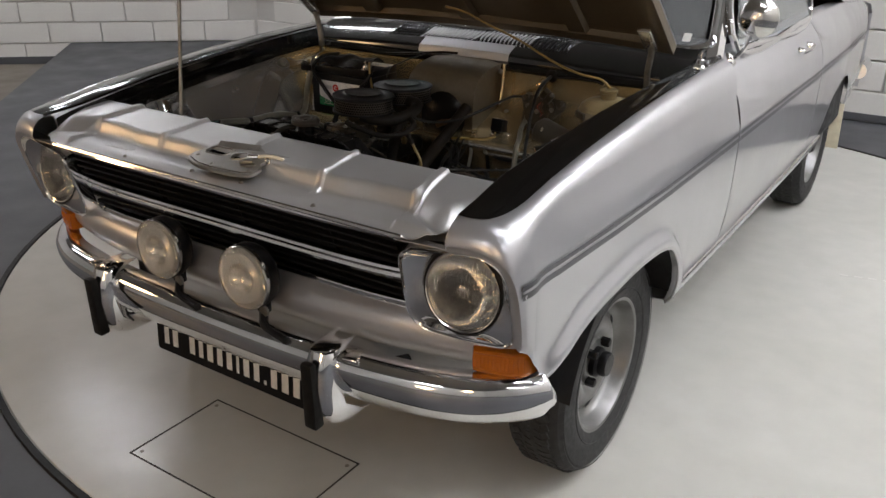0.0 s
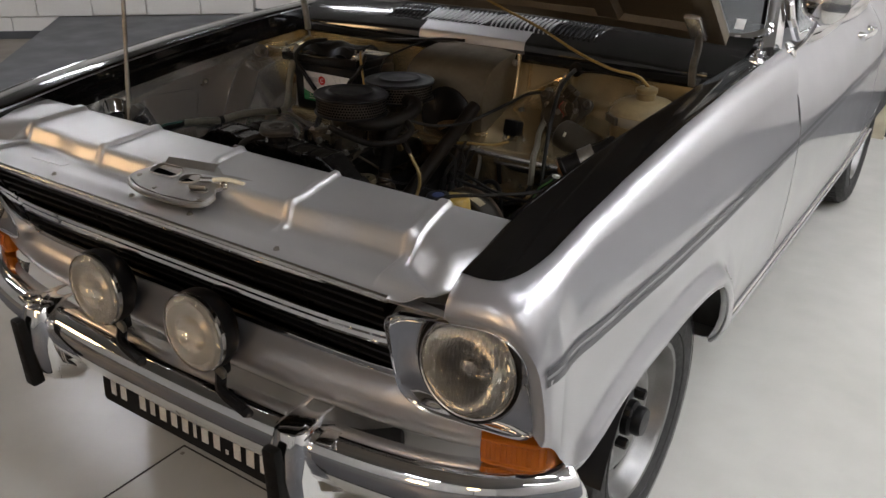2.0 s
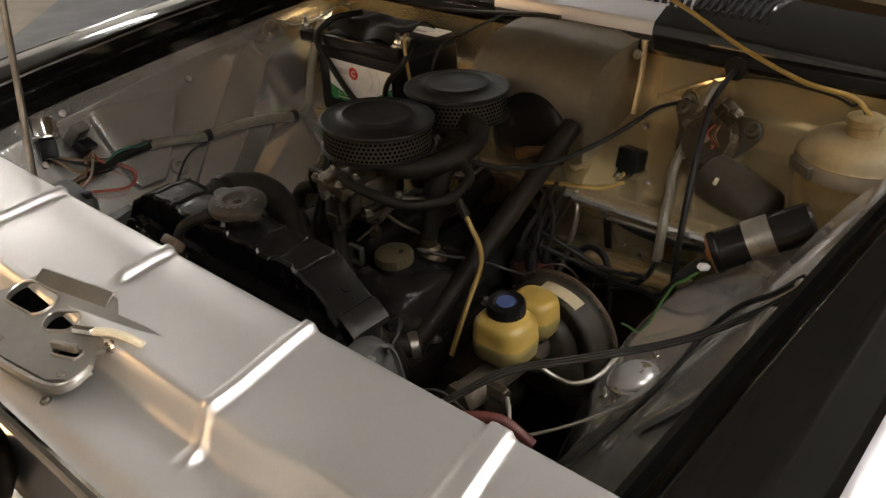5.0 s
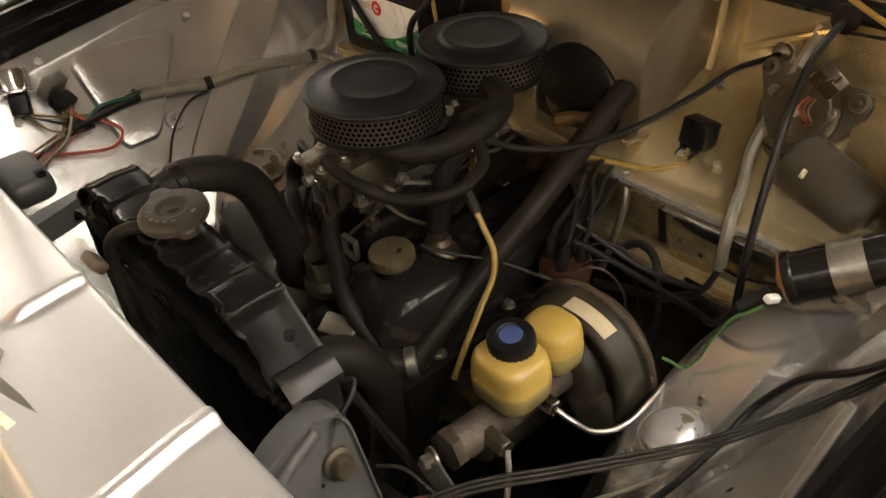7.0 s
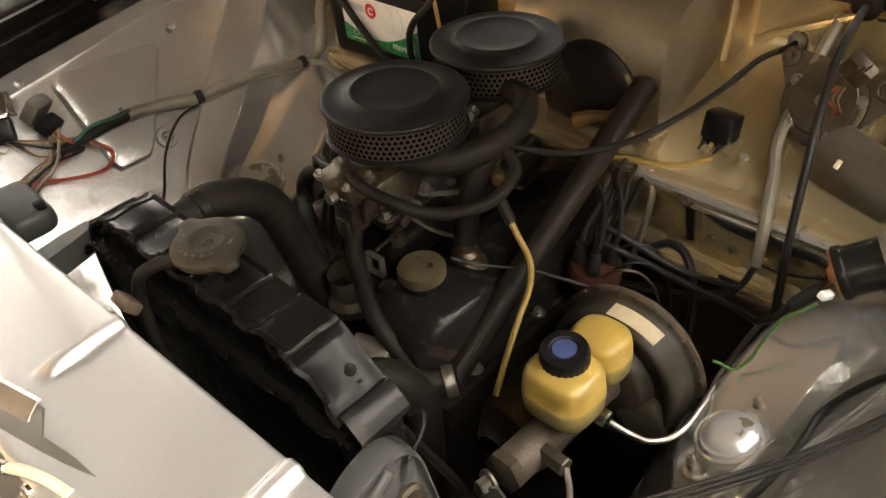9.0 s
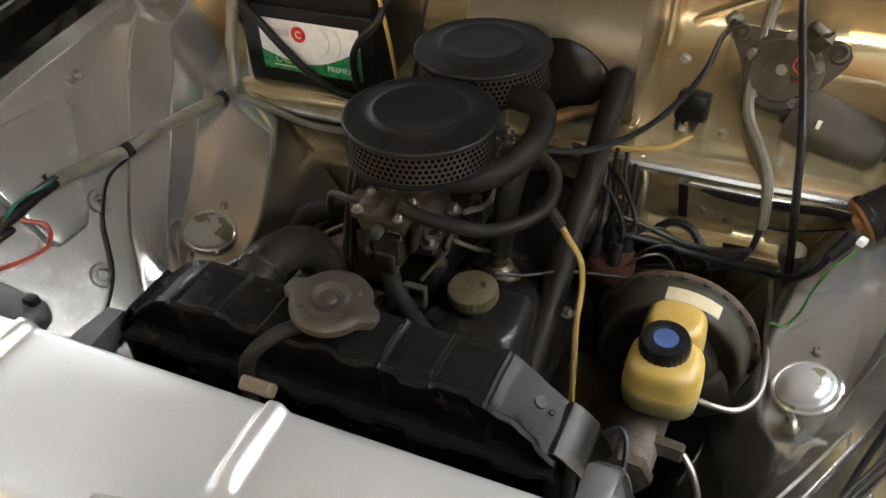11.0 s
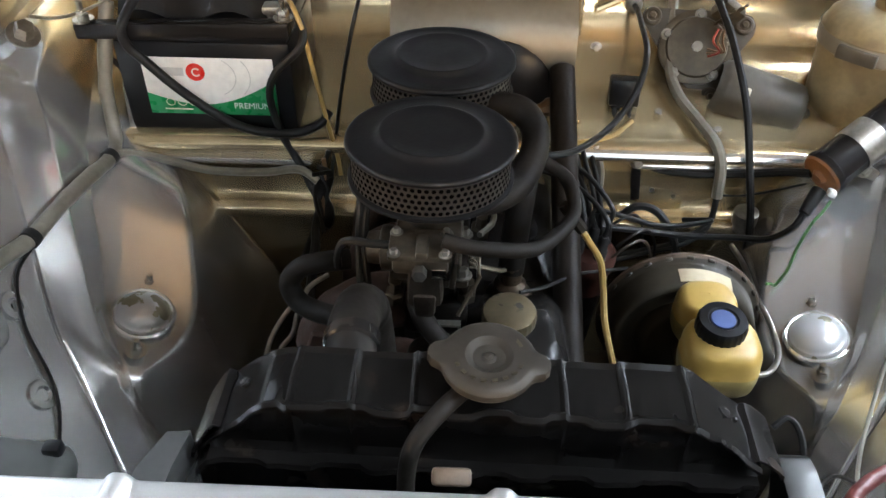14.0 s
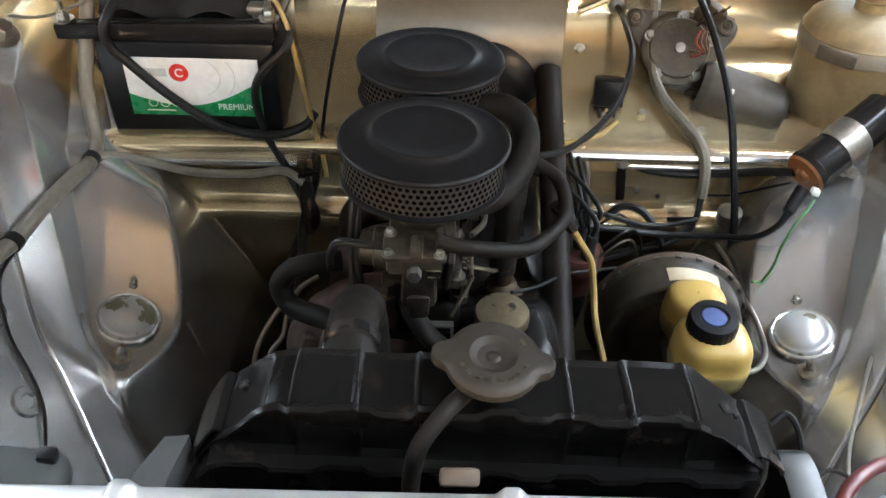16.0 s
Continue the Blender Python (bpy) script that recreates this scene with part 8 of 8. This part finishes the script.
# ---- washer bottle ----
washer = thing("washer_bottle", "aged beige plastic washer fluid bottle in the corner", "bottle")
wo = Vector((0.512, 0.318, 0.705))
bm = bmesh.new()
lathe(bm, [(0, 0), (0.062, 0.0), (0.070, 0.006), (0.072, 0.02), (0.073, 0.10), (0.0735, 0.128), (0.0765, 0.130), (0.0765, 0.152), (0.0735, 0.155), (0.070, 0.165), (0.055, 0.176), (0.030, 0.180), (0, 0.181)], wo, (0.0, 0, 1), 56)
part("tank", bm, BEIGE, washer, "beige translucent tank", sharp=40)
bm = bmesh.new()
lathe(bm, [(0.021, 0.178), (0.021, 0.194), (0.024, 0.196), (0.024, 0.204), (0.018, 0.207), (0, 0.208)], wo, (0, 0, 1), 28)
part("cap", bm, BEIGE, washer)
bm = bmesh.new()
lathe(bm, [(0.0778, 0.131), (0.0782, 0.133), (0.0782, 0.150), (0.0778, 0.151)], wo, (0, 0, 1), 56)
part("strap", bm, mat("grey_strap", (0.20, 0.18, 0.14), 0.5, 0.2, scale=20), washer, "grey holding strap")
part("strap_buckle", boxed(wo + Vector((-0.052, -0.058, 0.140)), (0.050, 0.008, 0.018), turn(0, 0, -42), 0.002), mat("dark_buckle", (0.07, 0.062, 0.048), 0.5, 0.1, scale=30), washer, "dark strap buckle")
part("pump_wire", hosed([wo + Vector((0, 0, 0.205)), wo + Vector((-0.01, -0.01, 0.225)), wo + Vector((-0.02, 0.0, 0.215)), wo + Vector((-0.05, 0.02, 0.215)), (0.38, 0.37, 0.915), (0.315, 0.385, 0.905)], 0.0022, seg=6), RUBBER, washer)
part("washer_hose", hosed([wo + Vector((0.005, 0.0, 0.206)), wo + Vector((-0.02, -0.015, 0.232)), (0.43, 0.30, 0.945), (0.33, 0.33, 0.965), (0.22, 0.35, 1.005), (0.10, 0.365, 1.04), (0.02, 0.375, 1.065), (-0.05, 0.38, 1.075)], 0.0032, seg=8), YELLOW_HOSE, washer, "brown-yellow washer hose")

# ---- ignition coil ----
coil = thing("ignition_coil", "black ignition coil with a steel clamp on the inner wing", "ignition coil")
c0, c1 = Vector((0.408, 0.136, 0.752)), Vector((0.506, 0.192, 0.808))
cd = c1 - c0
bm = bmesh.new()
lathe(bm, [(0.0275, 0.0), (0.0285, 0.002), (0.0285, 0.008), (0.0262, 0.010), (0.0262, cd.length), (0.022, cd.length + 0.004), (0, cd.length + 0.005)], c0, cd, 40)
part("can", bm, BLACK_METAL, coil, "black can")
bm = bmesh.new()
lathe(bm, [(0.0275, 0.001), (0.0255, -0.003), (0.010, -0.004), (0.007, -0.009), (0, -0.009)], c0, cd, 32)
part("terminal_head", bm, ORANGE, coil, "orange-brown terminal head")
bm = bmesh.new()
lathe(bm, [(0.0266, 0.045), (0.0275, 0.045), (0.0275, 0.078), (0.0266, 0.078)], c0, cd, 40)
band = part("clamp", bm, STEEL, coil, "bare steel clamp band")
p = c0 + cd.normalized() * 0.06 + Vector((0.010, -0.004, -0.032))
part("clamp_foot", boxed(p, (0.030, 0.030, 0.014), turn(0, 30, 30), 0.003), STEEL, band)
part("clamp_bolt", bolt(bmesh.new(), p + Vector((-0.006, -0.012, 0.006)), (-0.3, -0.7, 0.6), 0.006, 0.007), STEEL, band)
part("white_plug", boxed((0.411, 0.105, 0.747), (0.009, 0.018, 0.008), turn(-20, 10, -20), 0.002), WHITE, coil, "white cable plug")
part("lead_boot", rodded((0.402, 0.118, 0.742), (0.382, 0.095, 0.722), 0.009, 0.007), RUBBER, coil)
part("green_wire", hosed([(0.408, 0.095, 0.742), (0.398, 0.085, 0.733), (0.386, 0.076, 0.722), (0.374, 0.066, 0.692), (0.368, 0.058, 0.668), (0.356, 0.050, 0.650), (0.345, 0.040, 0.660), (0.338, 0.035, 0.664)], 0.0018, seg=6), WIRE_GREEN, coil, "green wire")
part("ignition_lead", hosed([(0.384, 0.097, 0.724), (0.372, 0.09, 0.705), (0.352, 0.10, 0.680), (0.32, 0.12, 0.665), (0.26, 0.13, 0.658), (0.20, 0.125, 0.668), (0.150, 0.108, 0.685)], 0.0042, seg=8), RUBBER, coil)

# ---- relay, brackets, wiring on the bulkhead ----
relay = thing("relay", "small black relay on the bulkhead shelf", "relay")
part("case", boxed((0.191, 0.300, 0.768), (0.040, 0.028, 0.036), turn(-12, 0, -6), 0.003), PLASTIC, relay)
part("foot", boxed((0.188, 0.290, 0.748), (0.030, 0.012, 0.010), turn(-12, 0, -6), 0.002), BLACK_METAL, relay)
for k in range(3):
    part("terminal_wire", hosed([(0.178 + 0.010 * k, 0.284, 0.750), (0.177 + 0.010 * k, 0.265, 0.738), (0.185 + 0.008 * k, 0.245, 0.730)], 0.0028, seg=6), RUBBER if k != 1 else YELLOW_HOSE, relay)
wiring = thing("wiring", "cables and looms clipped along the engine bay", "wiring")
W = [
    ("speedometer_cable", RUBBER, 0.0040, [(0.212, 0.438, 0.831), (0.212, 0.405, 0.836), (0.207, 0.335, 0.846), (0.204, 0.260, 0.842), (0.184, 0.190, 0.828), (0.150, 0.135, 0.812), (0.105, 0.080, 0.812), (0.061, 0.041, 0.827)]),
    ("throttle_cable", RUBBER, 0.0050, [(0.288, 0.425, 0.900), (0.292, 0.385, 0.895), (0.300, 0.325, 0.880), (0.313, 0.272, 0.848), (0.328, 0.220, 0.795), (0.340, 0.180, 0.720), (0.350, 0.155, 0.650), (0.352, 0.15, 0.58)]),
    ("heavy_cable", RUBBER, 0.0055, [(0.190, 0.225, 0.725), (0.203, 0.222, 0.716), (0.228, 0.212, 0.705), (0.270, 0.202, 0.704), (0.333, 0.192, 0.712), (0.375, 0.172, 0.730), (0.400, 0.148, 0.745)]),
    ("grey_loom", LOOM, 0.0072, [(0.262, 0.430, 0.882), (0.258, 0.400, 0.850), (0.254, 0.345, 0.790), (0.262, 0.300, 0.766), (0.284, 0.252, 0.752), (0.299, 0.210, 0.744), (0.306, 0.192, 0.722), (0.308, 0.184, 0.680)]),
    ("loom_tail", RUBBER, 0.0042, [(0.308, 0.184, 0.680), (0.300, 0.165, 0.655), (0.272, 0.151, 0.639), (0.235, 0.148, 0.622), (0.195, 0.147, 0.612), (0.16, 0.14, 0.605)]),
    ("loom_tail", RUBBER, 0.0030, [(0.308, 0.182, 0.676), (0.296, 0.158, 0.648), (0.262, 0.142, 0.632), (0.215, 0.14, 0.618), (0.17, 0.13, 0.61)]),
    ("yellow_wire", YELLOW_HOSE, 0.0035, [(0.200, 0.265, 0.742), (0.175, 0.238, 0.738), (0.150, 0.222, 0.738), (0.115, 0.212, 0.738), (0.09, 0.205, 0.735)]),
    ("steel_pipe", STEEL, 0.0040, [(0.200, 0.215, 0.725), (0.160, 0.210, 0.727), (0.110, 0.205, 0.730), (0.06, 0.20, 0.725)]),
    ("steel_pipe", STEEL, 0.0045, [(0.148, 0.212, 0.735), (0.152, 0.208, 0.722), (0.158, 0.200, 0.700), (0.155, 0.185, 0.650), (0.148, 0.17, 0.60)]),
    ("black_pipe", RUBBER, 0.0055, [(0.185, 0.165, 0.660), (0.205, 0.170, 0.672), (0.230, 0.165, 0.668), (0.250, 0.150, 0.645), (0.262, 0.135, 0.610), (0.265, 0.12, 0.58)]),
    ("thin_wire", RUBBER, 0.0016, [(0.308, 0.186, 0.682), (0.335, 0.175, 0.690), (0.365, 0.165, 0.705), (0.395, 0.14, 0.735)]),
    ("thin_cable", RUBBER, 0.0026, [(-0.140, 0.40, 0.925), (-0.148, 0.30, 0.915), (-0.156, 0.235, 0.895), (-0.178, 0.230, 0.799), (-0.192, 0.215, 0.712), (-0.196, 0.195, 0.68)]),
    ("black_cable", RUBBER, 0.0040, [(-0.43, 0.43, 0.90), (-0.30, 0.425, 0.905), (-0.18, 0.41, 0.92), (-0.08, 0.40, 0.935), (-0.02, 0.40, 0.938)]),
    ("wing_ribbon", DUSTY_RUBBER, 0.0016, [(0.37, -0.36, 0.815), (0.399, -0.303, 0.830), (0.434, -0.236, 0.820), (0.482, -0.143, 0.806), (0.514, -0.073, 0.804), (0.545, -0.005, 0.812), (0.570, 0.02, 0.84)]),
    ("wing_ribbon", DUSTY_RUBBER, 0.0016, [(0.373, -0.362, 0.815), (0.402, -0.306, 0.830), (0.437, -0.239, 0.820), (0.485, -0.146, 0.806), (0.517, -0.076, 0.804), (0.548, -0.008, 0.812), (0.573, 0.017, 0.84)]),
    ("wing_ribbon", DUSTY_RUBBER, 0.0016, [(0.376, -0.365, 0.815), (0.405, -0.309, 0.830), (0.440, -0.242, 0.820), (0.488, -0.149, 0.806), (0.520, -0.079, 0.804), (0.551, -0.011, 0.812), (0.576, 0.014, 0.84)]),
    ("wing_hose", RUBBER, 0.0036, [(0.40, -0.25, 0.62), (0.440, -0.140, 0.672), (0.456, -0.100, 0.698), (0.463, -0.055, 0.712), (0.466, -0.012, 0.724), (0.497, 0.000, 0.775), (0.536, 0.000, 0.812), (0.562, 0.010, 0.84)]),
    ("wing_wire", LOOM, 0.0020, [(0.30, -0.36, 0.73), (0.36, -0.22, 0.66), (0.43, -0.09, 0.664), (0.47, -0.02, 0.712)]),
]
for nm, m, r, pts in W:
    part(nm, hosed(pts, r, seg=8), m, wiring)
part("bracket", boxed((0.206, 0.212, 0.690), (0.012, 0.004, 0.075), turn(0, -6, 0), 0.002), BLACK_METAL, wiring, "dark steel bracket")
part("bracket_bolt", bolt(bmesh.new(), (0.203, 0.208, 0.716), (0, -1, 0.2), 0.006, 0.006), STEEL, wiring)
for p, r in (((0.212, 0.438, 0.831), 0.012), ((0.288, 0.428, 0.900), 0.018)):
    bm = bmesh.new()
    lathe(bm, [(r, 0), (r, 0.004), (r * 0.7, 0.008), (r * 0.45, 0.009), (0, 0.009)], p, (0, -1, 0.1), 20)
    part("grommet", bm, STEEL if r < 0.015 else DUSTY_RUBBER, wiring)
bm = bmesh.new()
lathe(bm, [(0.0, 0), (0.012, 0), (0.012, 0.012), (0.016, 0.014), (0.016, 0.032), (0.012, 0.034), (0, 0.034)], (0.352, 0.185, 0.628), (-0.05, -0.1, 1), 20)
part("brake_light_switch", bm, STEEL, wiring, "round steel switch")

# left wing: loom, flasher can, relay, coloured wires
part("main_loom", hosed([on_wing(-1, -0.135, 0.757) + WING_N[-1] * 0.012, (-0.502, -0.115, 0.762), (-0.492, -0.070, 0.757), (-0.481, -0.030, 0.752), (-0.470, 0.03, 0.755), (-0.464, 0.095, 0.748), (-0.464, 0.150, 0.735), (-0.470, 0.190, 0.735), (-0.476, 0.212, 0.765), (-0.477, 0.220, 0.80), (-0.468, 0.232, 0.855), (-0.462, 0.250, 0.90)], 0.0090, seg=12, lumps=0.12), LOOM, wiring, "thick taped grey loom")
part("loom_branch", hosed([(-0.462, 0.165, 0.735), (-0.448, 0.185, 0.722), (-0.412, 0.195, 0.707), (-0.356, 0.195, 0.693), (-0.283, 0.195, 0.692), (-0.237, 0.192, 0.700), (-0.21, 0.18, 0.690)], 0.0055, seg=8), LOOM, wiring)
part("loom_tape", hosed([on_wing(-1, -0.245, 0.750) + WING_N[-1] * 0.010, on_wing(-1, -0.20, 0.754) + WING_N[-1] * 0.012, on_wing(-1, -0.165, 0.757) + WING_N[-1] * 0.012, on_wing(-1, -0.13, 0.758) + WING_N[-1] * 0.012], 0.0085, seg=10, lumps=0.2), RUBBER, wiring, "black taped loom end")
for y in (-0.028, 0.150):
    a = Vector((-0.481, -0.030, 0.752)) if y < 0 else Vector((-0.465, 0.155, 0.735))
    bm = bmesh.new()
    lathe(bm, [(0.009, -0.006), (0.0112, -0.005), (0.0112, 0.005), (0.009, 0.006)], a, (0.15, 1, 0.0), 14)
    part("cable_tie", bm, RUBBER, wiring)
part("thin_wire", hosed([(-0.481, -0.030, 0.742), on_wing(-1, -0.070, 0.730) + WING_N[-1] * 0.004, on_wing(-1, -0.115, 0.700) + WING_N[-1] * 0.004, on_wing(-1, -0.165, 0.645) + WING_N[-1] * 0.006, (-0.41, -0.25, 0.60)], 0.0018, seg=6), RUBBER, wiring)
can = thing("flasher_can", "silver flasher relay can on the inner wing", "relay")
axis = Vector((-0.42, 0.22, 0.88)).normalized()
base = Vector((-0.546, -0.286, 0.815))
bm = bmesh.new()
lathe(bm, [(0.0, 0.0), (0.0195, 0.0), (0.0245, 0.001), (0.0248, 0.004), (0.0225, 0.006), (0.0222, 0.031), (0.0205, 0.0345), (0.014, 0.036), (0, 0.0365)], base, axis, 36)
shell = part("shell", bm, OLD_CHROME, can, "silver can with worn print")
frame_can = frame_along(axis)
INK = mat("dark_print", (0.05, 0.05, 0.05), 0.5, 0.0, scale=40)
for k in range(9):
    a = radians(-150 + 17 * k)
    bm = boxed((0, 0, 0), (0.0006, 0.0042, 0.0075 + 0.002 * (k % 3)), None)
    bm.transform(Matrix.Translation(base) @ frame_can @ turn(0, 0, math.degrees(a)) @ Matrix.Translation((0.0224, 0, 0.020 - 0.002 * (k % 2))))
    part("print_bar", bm, INK, shell, smooth=False)
part("socket", boxed(base - axis * 0.014 + Vector((0.004, 0, 0)), (0.026, 0.022, 0.030), frame_can.to_3x3().to_4x4(), 0.003), PLASTIC, can, "black plug socket")
part("bracket", boxed(base + Vector((-0.020, -0.012, -0.004)), (0.020, 0.020, 0.003), turn(0, -35, 0), 0.001), STEEL, can)
rel2 = thing("relay", "small grey relay with a black socket on the inner wing", "relay")
q = Vector((-0.533, -0.240, 0.814))
face = turn(-12, 38, 24)
part("case", boxed(q, (0.020, 0.036, 0.034), face, 0.003), mat("grey_relay_shell", (0.11, 0.10, 0.085), 0.4, 0.4, scale=30), rel2)
part("socket", boxed(q + Vector((0.012, 0.004, -0.022)), (0.022, 0.036, 0.018), face, 0.003), PLASTIC, rel2)
for k in range(3):
    part("print_bar", boxed(q + face.to_3x3() @ Vector((0.0102, 0, 0.008 - 0.007 * k)), (0.0006, 0.022 - 0.004 * k, 0.002), face), INK, rel2, smooth=False)
cols = [WIRE_BROWN, WIRE_BROWN, RUBBER, LOOM, WIRE_RED, LOOM, WIRE_BROWN, WIRE_BROWN]
rnd = random.Random(4)
for k in range(8):
    a = (base - axis * 0.028 + Vector((0.004 * k, 0, 0))) if k < 3 else (q + Vector((0.014 + 0.002 * (k % 3), 0.006 * (k % 3), -0.030)))
    mid = on_wing(-1, -0.255 - 0.008 * k, 0.750 - 0.005 * k) + WING_N[-1] * (0.016 + 0.004 * (k % 3))
    e = on_wing(-1, -0.33 - 0.01 * k, 0.735 - 0.008 * k) + WING_N[-1] * 0.010
    start = on_wing(-1, -0.205 - 0.004 * k, 0.755 - 0.006 * (k % 3)) + WING_N[-1] * 0.012
    line = [a, (a + mid) / 2 + Vector((0.006 * (k % 3), 0.004, -0.006)), mid, e] if k % 2 else [a, (a + start) / 2 + Vector((0.01, 0, 0)), start, mid, e]
    part("coloured_wire", hosed(line, 0.0020, seg=6), cols[k], wiring)
part("red_wire_loop", hosed([on_wing(-1, -0.20, 0.748) + WING_N[-1] * 0.012, on_wing(-1, -0.182, 0.728) + WING_N[-1] * 0.016, on_wing(-1, -0.205, 0.712) + WING_N[-1] * 0.018, on_wing(-1, -0.26, 0.722) + WING_N[-1] * 0.016, on_wing(-1, -0.31, 0.738) + WING_N[-1] * 0.014], 0.0028, seg=6), WIRE_RED, wiring)
part("green_wire_loop", hosed([on_wing(-1, -0.225, 0.752) + WING_N[-1] * 0.016, on_wing(-1, -0.19, 0.762) + WING_N[-1] * 0.020, on_wing(-1, -0.15, 0.760) + WING_N[-1] * 0.020, on_wing(-1, -0.12, 0.760) + WING_N[-1] * 0.012], 0.0024, seg=6), WIRE_TEAL, wiring)
part("loom_strap", hosed([(-0.535, 0.20, 0.90), (-0.515, 0.215, 0.892), (-0.49, 0.225, 0.894), (-0.45, 0.235, 0.91), (-0.42, 0.25, 0.93)], 0.0022, seg=6), STEEL, wiring)
part("side_grommet", lathe(bmesh.new(), [(0.022, 0), (0.021, 0.004), (0.015, 0.006), (0.011, 0.002), (0, 0.001)], (-0.462, 0.300, 0.892), (0.55, -0.75, 0.35), 24), mat("ochre_rubber", (0.22, 0.14, 0.04), 0.4, 0.0, scale=40), wiring, "ochre rubber grommet")
part("earth_stud", bolt(bmesh.new(), (-0.545, 0.19, 0.880), (0.5, -0.3, 0.8), 0.012, 0.016), STEEL, wiring)
part("red_cable", hosed([(0.295, -0.345, 0.690), (0.305, -0.310, 0.705), (0.318, -0.288, 0.711), (0.340, -0.270, 0.713), (0.364, -0.258, 0.710), (0.395, -0.25, 0.69)], 0.0065, seg=10), mat("dull_red_cable", (0.10, 0.022, 0.018), 0.45, 0.0, scale=40), wiring, "dull red cable")
part("thin_wire", hosed([(0.275, -0.300, 0.735), (0.295, -0.285, 0.735), (0.320, -0.275, 0.715), (0.345, -0.26, 0.68)], 0.0020, seg=6), DUSTY_RUBBER, wiring)
part("sender_wire", hosed([(0.228, -0.290, 0.800), (0.240, -0.285, 0.806), (0.248, -0.295, 0.800), (0.250, -0.315, 0.785)], 0.0025, seg=6), RUBBER, wiring)
